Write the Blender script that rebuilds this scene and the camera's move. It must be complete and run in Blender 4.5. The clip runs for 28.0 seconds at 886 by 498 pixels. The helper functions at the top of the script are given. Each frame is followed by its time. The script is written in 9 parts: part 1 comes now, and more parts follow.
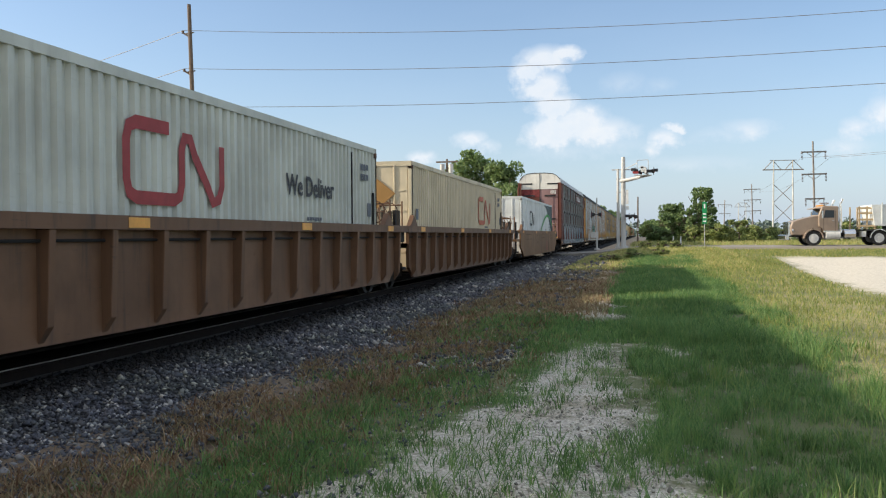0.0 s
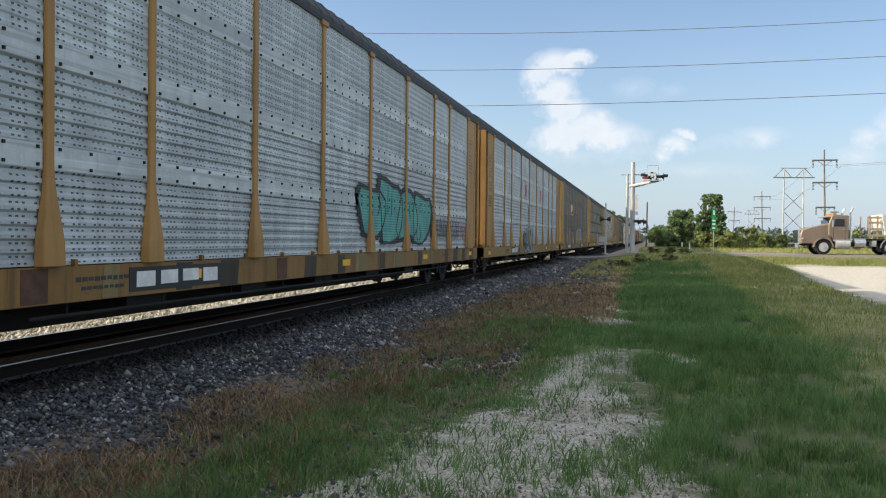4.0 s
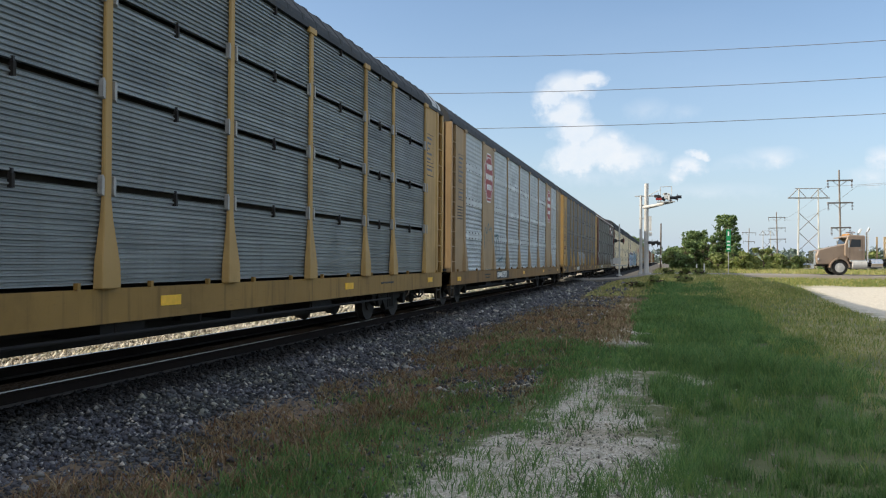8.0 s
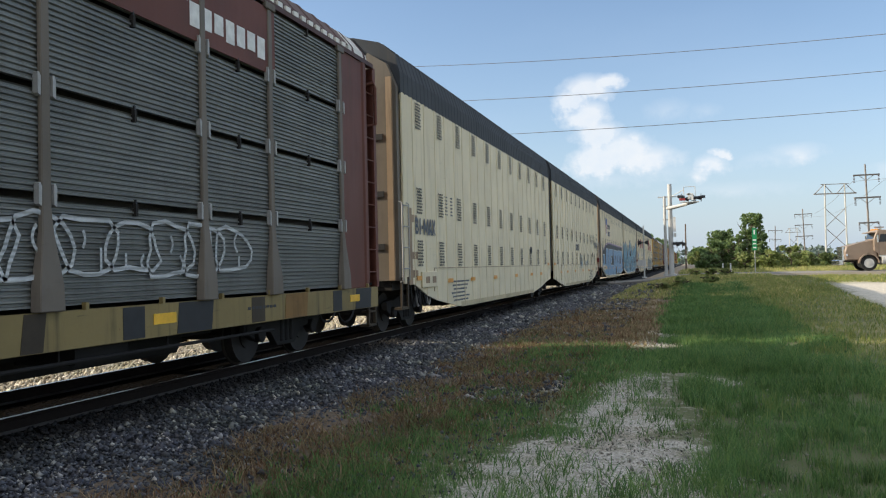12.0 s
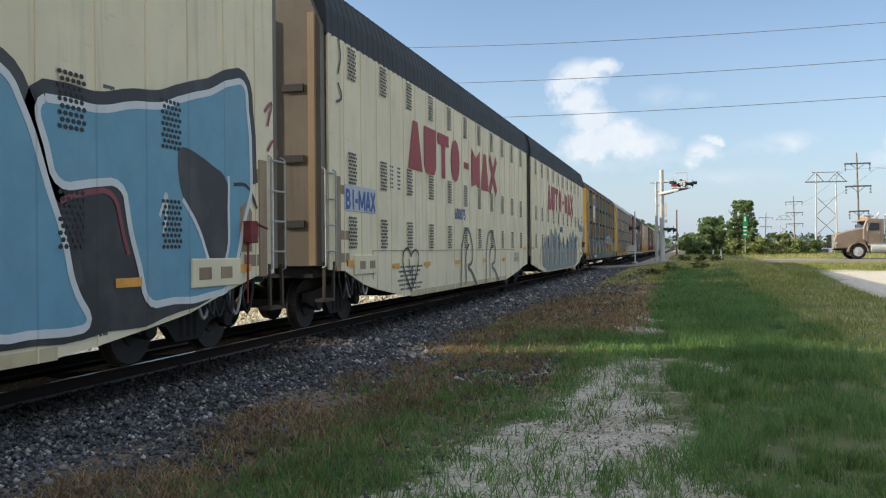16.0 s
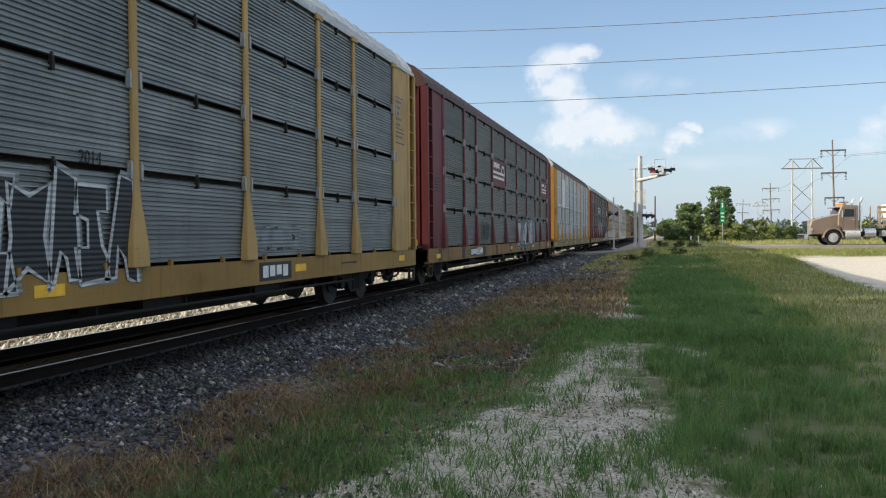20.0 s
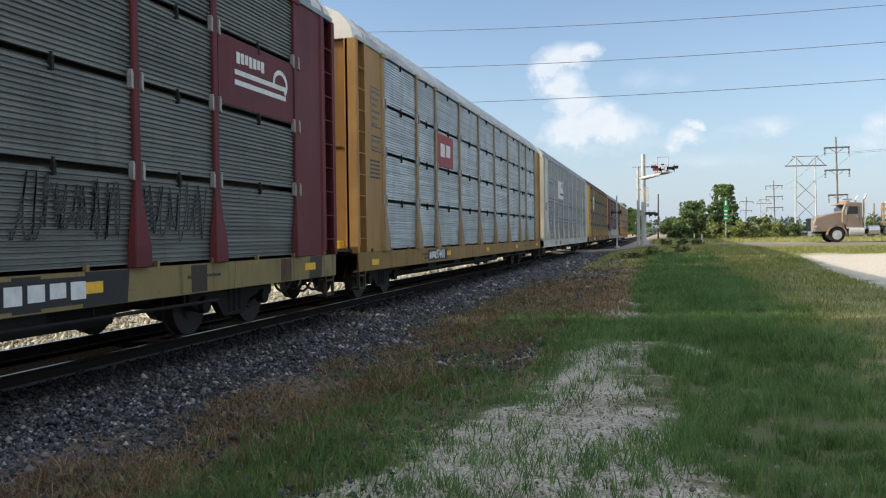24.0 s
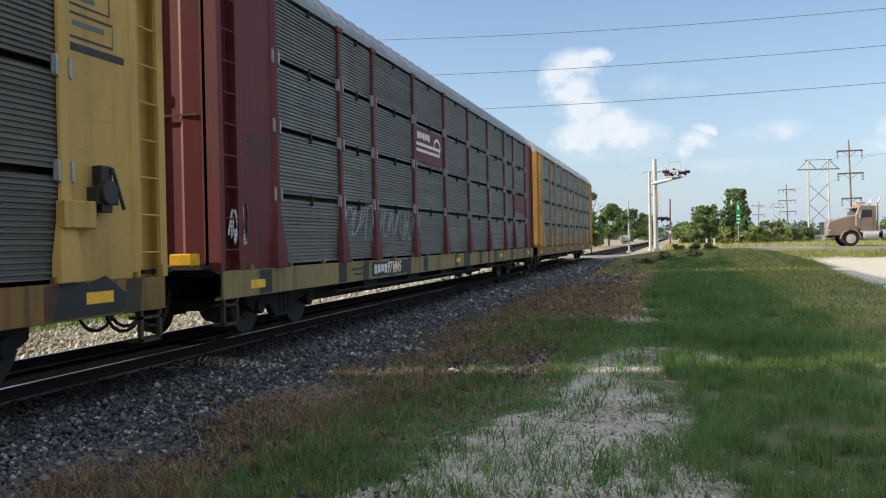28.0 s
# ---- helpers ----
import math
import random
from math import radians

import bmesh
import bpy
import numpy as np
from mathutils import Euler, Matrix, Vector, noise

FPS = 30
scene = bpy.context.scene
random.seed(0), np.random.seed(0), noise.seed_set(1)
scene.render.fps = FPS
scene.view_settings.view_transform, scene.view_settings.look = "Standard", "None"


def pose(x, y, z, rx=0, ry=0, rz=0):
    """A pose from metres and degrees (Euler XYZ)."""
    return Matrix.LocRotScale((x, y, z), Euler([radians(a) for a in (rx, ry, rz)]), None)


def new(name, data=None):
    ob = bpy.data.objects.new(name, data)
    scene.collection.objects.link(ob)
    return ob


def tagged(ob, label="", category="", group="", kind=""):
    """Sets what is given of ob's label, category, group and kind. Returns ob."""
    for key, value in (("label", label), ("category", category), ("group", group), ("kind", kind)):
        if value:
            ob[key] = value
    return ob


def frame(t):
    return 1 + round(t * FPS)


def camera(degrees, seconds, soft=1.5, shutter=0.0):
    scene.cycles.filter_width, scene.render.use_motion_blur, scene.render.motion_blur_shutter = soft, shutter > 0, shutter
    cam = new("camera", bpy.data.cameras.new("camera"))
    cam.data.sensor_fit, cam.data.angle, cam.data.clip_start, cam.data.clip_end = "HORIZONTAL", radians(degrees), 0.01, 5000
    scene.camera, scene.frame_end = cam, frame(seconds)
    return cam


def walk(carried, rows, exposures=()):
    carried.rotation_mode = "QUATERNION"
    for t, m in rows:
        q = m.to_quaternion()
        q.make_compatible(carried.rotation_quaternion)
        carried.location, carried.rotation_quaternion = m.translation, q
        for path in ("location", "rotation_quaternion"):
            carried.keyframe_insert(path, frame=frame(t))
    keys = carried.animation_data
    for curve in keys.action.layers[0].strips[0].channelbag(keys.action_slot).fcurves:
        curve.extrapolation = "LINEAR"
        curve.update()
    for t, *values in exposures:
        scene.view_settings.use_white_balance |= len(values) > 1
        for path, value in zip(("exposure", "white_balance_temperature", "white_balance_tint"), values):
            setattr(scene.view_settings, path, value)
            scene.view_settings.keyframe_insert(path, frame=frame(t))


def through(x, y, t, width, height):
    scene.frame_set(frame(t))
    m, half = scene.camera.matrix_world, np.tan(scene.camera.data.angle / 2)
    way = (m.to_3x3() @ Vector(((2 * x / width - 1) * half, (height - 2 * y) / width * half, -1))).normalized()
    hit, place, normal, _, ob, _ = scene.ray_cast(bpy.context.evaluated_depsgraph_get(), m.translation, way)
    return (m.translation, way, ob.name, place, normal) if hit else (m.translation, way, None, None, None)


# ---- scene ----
# Metres. The track runs along +y; z = 0 is just over the top of the rail; the camera stands at the origin's side of it.
TRACK_X, RAIL_Z = -7.29, -0.085
SPEED = 21.4
END = 28.0

cam = camera(55.2, END, 1.15)
# seconds, yaw, pitch and lean of the hand-held camera
PATH = [
    (0.0, 13.20, -0.88, -0.42),
    (0.5, 13.25, -0.80, -0.09),
    (1.0, 13.47, -0.74, 0.19),
    (1.5, 13.58, -0.71, 0.26),
    (2.0, 13.49, -0.55, 0.42),
    (2.5, 13.75, -0.40, 0.42),
    (4.5, 13.59, -0.84, 0.80),
    (5.0, 13.40, -0.61, 1.10),
    (5.5, 13.82, -0.26, 1.16),
    (6.0, 14.26, 0.20, 0.82),
    (6.5, 14.61, 0.63, 0.73),
    (7.0, 14.90, 0.80, 0.70),
    (7.5, 14.91, 0.86, 0.40),
    (8.0, 14.66, 0.74, 0.38),
    (8.5, 14.32, 0.84, 0.28),
    (9.0, 14.15, 0.81, 0.10),
    (9.5, 14.08, 0.53, 0.13),
    (10.0, 14.08, 0.43, -0.05),
    (10.5, 14.53, 0.69, -0.39),
    (11.0, 15.44, 1.30, -0.65),
    (11.5, 16.12, 1.35, -0.96),
    (13.5, 15.93, 0.84, -2.06),
    (14.0, 15.89, 0.77, -1.86),
    (14.5, 15.71, 0.50, -1.33),
    (15.0, 15.65, 0.20, -1.08),
    (15.5, 15.64, 0.08, -0.87),
    (16.0, 15.68, 0.07, -0.50),
    (16.5, 15.40, 0.28, -0.46),
    (17.0, 15.61, 0.40, -0.47),
    (17.5, 15.58, -0.04, -0.14),
    (18.0, 15.25, -0.23, -0.15),
    (18.5, 15.26, -0.36, -0.34),
    (19.0, 15.18, -0.42, -0.54),
    (19.5, 14.73, -0.79, -0.50),
    (20.0, 14.30, -0.89, -0.49),
    (20.5, 14.30, -0.63, -0.69),
    (21.0, 14.63, -0.63, -0.73),
    (21.5, 14.73, -0.87, -0.66),
    (23.5, 14.44, -1.12, -0.54),
    (24.0, 14.51, -0.96, -0.73),
    (24.5, 14.68, -0.70, -0.79),
    (25.0, 15.04, -0.55, -0.70),
    (25.5, 15.21, -0.32, -0.77),
    (26.0, 15.25, -0.25, -0.79),
    (26.5, 15.55, -0.22, -0.82),
    (27.0, 15.44, -0.23, -0.92),
    (27.5, 15.31, -0.39, -1.08),
    (28.0, 15.28, -0.49, -1.17),
]

EYE = (0.0, 0.0, 1.3)
walk(cam, [(t, pose(*EYE, 90 + p, -r, y)) for t, y, p, r in PATH])
scene.view_settings.exposure = 0.35

# ---- light ----
SUN_TRAVEL = Vector((0.973, 0.230, 0.0)).normalized()
SUN_ELEVATION = radians(23.6)
sun_data = bpy.data.lights.new("sun", "SUN")
sun_data.energy, sun_data.angle, sun_data.color = 5.0, radians(0.55), (1.0, 0.87, 0.68)
sun = new("sun", sun_data)
ray = SUN_TRAVEL * math.cos(SUN_ELEVATION) - Vector((0, 0, math.sin(SUN_ELEVATION)))
sun.matrix_world = Matrix.Translation((-40, -10, 40)) @ ray.to_track_quat("-Z", "Y").to_matrix().to_4x4()

world = bpy.data.worlds.new("world")
scene.world = world
world.use_nodes = True


def build_sky():
    nt = world.node_tree
    nt.nodes.clear()
    N, L = nt.nodes.new, nt.links.new
    out, bg = N("ShaderNodeOutputWorld"), N("ShaderNodeBackground")
    sky = N("ShaderNodeTexSky")
    sky.sky_type, sky.sun_disc = "NISHITA", False
    sky.sun_elevation, sky.sun_rotation = SUN_ELEVATION, math.atan2(-SUN_TRAVEL.x, -SUN_TRAVEL.y)
    sky.air_density, sky.dust_density, sky.ozone_density = 1.0, 1.2, 1.5
    bg.inputs["Strength"].default_value = SKY_STRENGTH
    co = N("ShaderNodeTexCoord")
    sep = N("ShaderNodeSeparateXYZ")
    L(co.outputs["Generated"], sep.inputs[0])

    def m(op, a, b=0.0, c=0.0, clamp=False):
        n = N("ShaderNodeMath")
        n.operation, n.use_clamp = op, clamp
        for i, v in enumerate((a, b, c)):
            if isinstance(v, (int, float)):
                n.inputs[i].default_value = v
            else:
                L(v, n.inputs[i])
        return n.outputs[0]

    ahead = m("MAXIMUM", sep.outputs["Y"], 0.05)
    u0, v0 = m("DIVIDE", sep.outputs["X"], ahead), m("DIVIDE", sep.outputs["Z"], ahead)
    comb = N("ShaderNodeCombineXYZ")
    L(u0, comb.inputs[0]), L(v0, comb.inputs[1])

    def rough(scale, detail, offset):
        n = N("ShaderNodeTexNoise")
        n.inputs["Scale"].default_value, n.inputs["Detail"].default_value = scale, detail
        n.inputs["Roughness"].default_value = 0.62
        shift = N("ShaderNodeVectorMath")
        shift.operation, shift.inputs[1].default_value = "ADD", (offset, offset * 0.7, offset * 1.3)
        L(comb.outputs[0], shift.inputs[0]), L(shift.outputs[0], n.inputs["Vector"])
        return n.outputs["Fac"]

    big, fine = rough(30.0, 6.0, 0.0), rough(85.0, 8.0, 4.0)
    other, curl = rough(34.0, 6.0, 11.0), rough(100.0, 8.0, 17.0)
    edge = m("ADD", m("MULTIPLY", m("SUBTRACT", big, 0.5), 0.8), m("MULTIPLY", m("SUBTRACT", fine, 0.5), 0.6))
    uw = m("ADD", u0, m("ADD", m("MULTIPLY", m("SUBTRACT", other, 0.5), 0.026), m("MULTIPLY", m("SUBTRACT", curl, 0.5), 0.014)))
    vw = m("ADD", v0, m("ADD", m("MULTIPLY", m("SUBTRACT", big, 0.5), 0.022), m("MULTIPLY", m("SUBTRACT", fine, 0.5), 0.012)))
    dense = None
    for cu, cv, ru, rv, w in CLOUDS:
        a, b = m("DIVIDE", m("SUBTRACT", uw, cu), ru), m("DIVIDE", m("SUBTRACT", vw, cv), rv)
        d = m("SQRT", m("ADD", m("MULTIPLY", a, a), m("MULTIPLY", b, b)))
        f = m("MULTIPLY", m("SUBTRACT", m("ADD", 1.08, edge), d), w * 0.72, clamp=True)
        dense = f if dense is None else m("MAXIMUM", dense, f)
    # thin high veil
    veil_n = N("ShaderNodeTexNoise")
    veil_n.inputs["Scale"].default_value, veil_n.inputs["Detail"].default_value = 2.2, 5.0
    stretch = N("ShaderNodeVectorMath")
    stretch.operation, stretch.inputs[1].default_value = "MULTIPLY", (1.0, 3.2, 1.0)
    L(comb.outputs[0], stretch.inputs[0]), L(stretch.outputs[0], veil_n.inputs["Vector"])
    veil = m("MULTIPLY", m("SUBTRACT", veil_n.outputs["Fac"], 0.45), 0.9, clamp=True)
    low = m("SUBTRACT", 1.0, m("MULTIPLY", v0, 2.6), clamp=True)
    # white haze towards the horizon
    haze = m("MULTIPLY", m("POWER", m("SUBTRACT", 1.0, m("ABSOLUTE", sep.outputs["Z"]), clamp=True), 7.0), HAZE, clamp=True)
    front = m("GREATER_THAN", sep.outputs["Y"], 0.06)

    def mix(fac, a, b):
        n = N("ShaderNodeMix")
        n.data_type = "RGBA"
        for sock, v in ((n.inputs[0], fac), (n.inputs[6], a), (n.inputs[7], b)):
            if isinstance(v, tuple):
                sock.default_value = v
            else:
                L(v, sock)
        return n.outputs[2]

    tint = N("ShaderNodeMix")
    tint.data_type, tint.blend_type, tint.inputs[0].default_value = "RGBA", "MULTIPLY", 1.0
    L(sky.outputs[0], tint.inputs[6])
    tint.inputs[7].default_value = (*SKY_TINT, 1)
    color = mix(haze, tint.outputs[2], (*HAZE_COLOR, 1))
    color = mix(m("MULTIPLY", m("MULTIPLY", veil, low), front), color, (*[c * 1.05 for c in HAZE_COLOR], 1))
    # lit side of the clouds is towards the sun, their undersides greyer
    shade = m("ADD", m("MULTIPLY", m("SUBTRACT", big, 0.40), 1.6), m("MULTIPLY", dense, 0.55), clamp=True)
    cloud = mix(shade, (*CLOUD_DARK, 1), (*CLOUD_LIGHT, 1))
    color = mix(m("MULTIPLY", m("MULTIPLY", dense, 0.82), front), color, cloud)
    # broken bright clouds added over the unseen rest of the sky, as fill light
    puff = N("ShaderNodeTexNoise")
    puff.inputs["Scale"].default_value, puff.inputs["Detail"].default_value = 3.0, 6.0
    L(co.outputs["Generated"], puff.inputs["Vector"])
    high = m("MULTIPLY", m("SUBTRACT", sep.outputs["Z"], 0.36), 6.0, clamp=True)
    back = m("MULTIPLY", m("MULTIPLY", m("SUBTRACT", 0.02, sep.outputs["Y"]), 5.0, clamp=True), m("MULTIPLY", m("SUBTRACT", sep.outputs["Z"], 0.04), 8.0, clamp=True))
    cover = m("MULTIPLY", m("MULTIPLY", m("SUBTRACT", puff.outputs["Fac"], 0.36), 5.0, clamp=True), m("MAXIMUM", high, back))
    color = mix(cover, color, (*CLOUD_FILL, 1))
    L(color, bg.inputs["Color"]), L(bg.outputs[0], out.inputs["Surface"])


SKY_STRENGTH = 0.13
SKY_TINT = (0.98, 1.04, 1.12)
HAZE, HAZE_COLOR = 0.70, (3.65, 4.5, 5.8)
CLOUD_LIGHT, CLOUD_DARK, CLOUD_FILL = (5.8, 5.9, 6.05), (4.5, 5.15, 5.95), (5.6, 5.8, 6.1)
# direction x/y, direction z/y, half width, half height, firmness
CLOUDS = [
    (-0.112, 0.205, 0.036, 0.020, 2.2), (-0.086, 0.213, 0.022, 0.011, 2.2), (-0.130, 0.190, 0.026, 0.020, 2.6), (-0.110, 0.172, 0.030, 0.024, 2.2),
    (-0.100, 0.148, 0.032, 0.024, 2.5), (-0.104, 0.121, 0.034, 0.026, 2.6), (-0.072, 0.128, 0.040, 0.028, 2.4), (-0.042, 0.118, 0.042, 0.020, 1.8),
    (-0.060, 0.144, 0.020, 0.009, 1.5), (-0.090, 0.097, 0.055, 0.012, 0.55), (-0.030, 0.103, 0.045, 0.012, 0.55), (0.022, 0.108, 0.020, 0.014, 1.9),
    (0.035, 0.120, 0.014, 0.006, 2.2), (0.012, 0.098, 0.018, 0.010, 1.2), (0.116, 0.117, 0.036, 0.013, 1.0), (0.085, 0.110, 0.034, 0.010, 0.55),
    (-0.020, 0.175, 0.032, 0.014, 0.45), (0.020, 0.170, 0.020, 0.010, 0.35), (0.228, 0.112, 0.022, 0.015, 1.5), (0.260, 0.126, 0.030, 0.024, 1.8),
    (0.215, 0.094, 0.032, 0.012, 0.9), (0.300, 0.150, 0.050, 0.030, 1.6), (-0.200, 0.115, 0.026, 0.012, 1.8), (-0.180, 0.106, 0.020, 0.010, 1.2),
    (-0.260, 0.095, 0.022, 0.010, 1.6), (0.045, 0.080, 0.090, 0.010, 0.5), (-0.330, 0.075, 0.050, 0.012, 0.7),
]
build_sky()

# ---- building helpers ----
def prism(bm, pts, axis, a, b):
    """A solid of the flat outline pts, drawn out along one axis from a to b."""
    place = {"x": lambda p, t: (t, p[0], p[1]), "y": lambda p, t: (p[0], t, p[1]), "z": lambda p, t: (p[0], p[1], t)}[axis]
    lo = [bm.verts.new(place(p, a)) for p in pts]
    hi = [bm.verts.new(place(p, b)) for p in pts]
    n = len(pts)
    for i in range(n):
        bm.faces.new((lo[i], lo[(i + 1) % n], hi[(i + 1) % n], hi[i]))
    bm.faces.new(lo[::-1])
    bm.faces.new(hi)


def box(bm, x0, x1, y0, y1, z0, z1):
    prism(bm, [(x0, y0), (x1, y0), (x1, y1), (x0, y1)], "z", z0, z1)


def rod(bm, p, q, r, r2=None, seg=8):
    """A round bar from p to q, tapered to r2."""
    p, q = Vector(p), Vector(q)
    r2 = r if r2 is None else r2
    turn = (q - p).to_track_quat("Z", "Y").to_matrix()
    ring = [turn @ Vector((math.cos(i * math.tau / seg), math.sin(i * math.tau / seg), 0)) for i in range(seg)]
    lo, hi = [bm.verts.new(p + v * r) for v in ring], [bm.verts.new(q + v * r2) for v in ring]
    for i in range(seg):
        bm.faces.new((lo[i], lo[(i + 1) % seg], hi[(i + 1) % seg], hi[i]))
    bm.faces.new(lo[::-1])
    bm.faces.new(hi)


def bevelled(bm, width=0.01):
    bmesh.ops.bevel(bm, geom=bm.edges[:], offset=width, segments=1, affect="EDGES", clamp_overlap=True)


def loft(bm, rings):
    """A closed skin over rings of points, one after the other, with ends."""
    made = [[bm.verts.new(p) for p in ring] for ring in rings]
    n = len(made[0])
    for a, b in zip(made, made[1:]):
        for i in range(n):
            bm.faces.new((a[i], a[(i + 1) % n], b[(i + 1) % n], b[i]))
    bm.faces.new(made[0][::-1])
    bm.faces.new(made[-1])


def ribbed_roof(bm, outline, y0, y1, pitch, rise):
    """A curved roof with raised cross ribs, all one skin."""
    rings, k = [], int((y1 - y0) / pitch)
    p = (y1 - y0) / k
    base = min(z for _, z in outline)
    for i in range(k):
        for u, up in ((0.0, 0), (0.70, 0), (0.76, 1), (0.94, 1)):
            rings.append([(x * (1 + 0.005 * up), y0 + (i + u) * p, z + (rise * up if z > base + 0.05 else 0)) for x, z in outline])
    rings.append([(x, y1, z) for x, z in outline])
    loft(bm, rings)


def mesh_from(bm, name, smooth=False):
    bmesh.ops.recalc_face_normals(bm, faces=bm.faces[:])
    me = bpy.data.meshes.new(name)
    bm.to_mesh(me)
    bm.free()
    if smooth:
        me.polygons.foreach_set("use_smooth", [True] * len(me.polygons))
    me.materials.append(None)
    return me


STORE = {}


def stored(key, fill, smooth=False, bevel=0.0):
    """One mesh a shape: fill(bm) draws it the first time it is asked for."""
    if key not in STORE:
        bm = bmesh.new()
        fill(bm)
        if bevel:
            bevelled(bm, bevel)
        STORE[key] = mesh_from(bm, key if isinstance(key, str) else str(key[0]), smooth)
    return STORE[key]


def put(name, mesh, material, parent=None, at=(0, 0, 0), turn=(0, 0, 0), label="", category="", group="", kind=""):
    ob = new(name, mesh)
    ob.material_slots[0].link = "OBJECT"
    ob.material_slots[0].material = material
    ob.matrix_basis = pose(*at, *turn)
    ob.parent = parent
    return tagged(ob, label, category, group, kind)


def part(name, bm, material, parent, label="", smooth=False):
    return put(name, mesh_from(bm, name, smooth), material, parent, label=label)


def thing(name, label, category, group="", at=(0, 0, 0), turn=(0, 0, 0)):
    ob = new(name)
    ob.empty_display_size = 0.2
    ob.matrix_basis = pose(*at, *turn)
    return tagged(ob, label, category, group)


def arrays_mesh(name, verts, faces, material):
    """A large mesh from arrays of corners and of triangles or quads."""
    me = bpy.data.meshes.new(name)
    k = faces.shape[1]
    me.vertices.add(len(verts)), me.loops.add(faces.size), me.polygons.add(len(faces))
    me.vertices.foreach_set("co", verts.astype(np.float32).ravel())
    me.loops.foreach_set("vertex_index", faces.astype(np.int32).ravel())
    me.polygons.foreach_set("loop_start", np.arange(0, faces.size, k, dtype=np.int32))
    me.polygons.foreach_set("loop_total", np.full(len(faces), k, dtype=np.int32))
    me.update(calc_edges=True)
    me.materials.append(material)
    return me


# ---- materials ----
class Nodes:
    """Short hand for a material's node tree."""

    def __init__(self, name):
        self.mat = bpy.data.materials.new(name)
        self.mat.use_nodes = True
        self.nt = self.mat.node_tree
        self.bsdf = self.nt.nodes["Principled BSDF"]
        self.out = self.nt.nodes["Material Output"]

    def link(self, a, b):
        self.nt.links.new(a, b)

    def node(self, kind, **sockets):
        n = self.nt.nodes.new(kind)
        for key, v in sockets.items():
            key = key.replace("_", " ")
            if hasattr(v, "is_output"):
                self.link(v, n.inputs[key])
            else:
                n.inputs[key].default_value = v
        return n

    def math(self, op, a, b=0.0, c=0.0, clamp=False):
        n = self.nt.nodes.new("ShaderNodeMath")
        n.operation, n.use_clamp = op, clamp
        for i, v in enumerate((a, b, c)):
            if hasattr(v, "is_output"):
                self.link(v, n.inputs[i])
            else:
                n.inputs[i].default_value = v
        return n.outputs[0]

    def mix(self, fac, a, b, blend="MIX"):
        n = self.nt.nodes.new("ShaderNodeMix")
        n.data_type, n.blend_type = "RGBA", blend
        for sock, v in ((n.inputs[0], fac), (n.inputs[6], a), (n.inputs[7], b)):
            if hasattr(v, "is_output"):
                self.link(v, sock)
            elif isinstance(v, (tuple, list)):
                sock.default_value = (*v[:3], 1)
            else:
                sock.default_value = v
        return n.outputs[2]

    def step(self, v, lo, hi):
        n = self.nt.nodes.new("ShaderNodeMapRange")
        n.interpolation_type = "SMOOTHSTEP"
        self.link(v, n.inputs[0])
        n.inputs[1].default_value, n.inputs[2].default_value = lo, hi
        return n.outputs[0]

    def noise(self, vector, scale, detail=4.0, rough=0.6):
        return self.node("ShaderNodeTexNoise", Vector=vector, Scale=scale, Detail=detail, Roughness=rough).outputs["Fac"]

    def own_space(self, squash=(1, 1, 1)):
        """Coordinates on the object, shifted from object to object."""
        co = self.nt.nodes.new("ShaderNodeTexCoord").outputs["Object"]
        rnd = self.nt.nodes.new("ShaderNodeObjectInfo").outputs["Random"]
        add = self.nt.nodes.new("ShaderNodeVectorMath")
        add.operation = "MULTIPLY_ADD"
        self.link(co, add.inputs[0])
        add.inputs[1].default_value = squash
        comb = self.node("ShaderNodeCombineXYZ", X=self.math("MULTIPLY", rnd, 37.0), Y=self.math("MULTIPLY", rnd, 91.0), Z=self.math("MULTIPLY", rnd, 53.0))
        self.link(comb.outputs[0], add.inputs[2])
        return add.outputs[0], co, rnd

    def finish(self, color, rough=0.6, metal=0.0, height=None, bump=0.3, distance=0.01):
        for v, key in ((color, "Base Color"), (rough, "Roughness"), (metal, "Metallic")):
            if hasattr(v, "is_output"):
                self.link(v, self.bsdf.inputs[key])
            else:
                self.bsdf.inputs[key].default_value = (*v, 1) if isinstance(v, tuple) else v
        if height is not None:
            b = self.node("ShaderNodeBump", Strength=bump, Distance=distance, Height=height)
            self.link(b.outputs[0], self.bsdf.inputs["Normal"])
        return self.mat


def scaled(c, k):
    return tuple(min(1.0, v * k) for v in c)


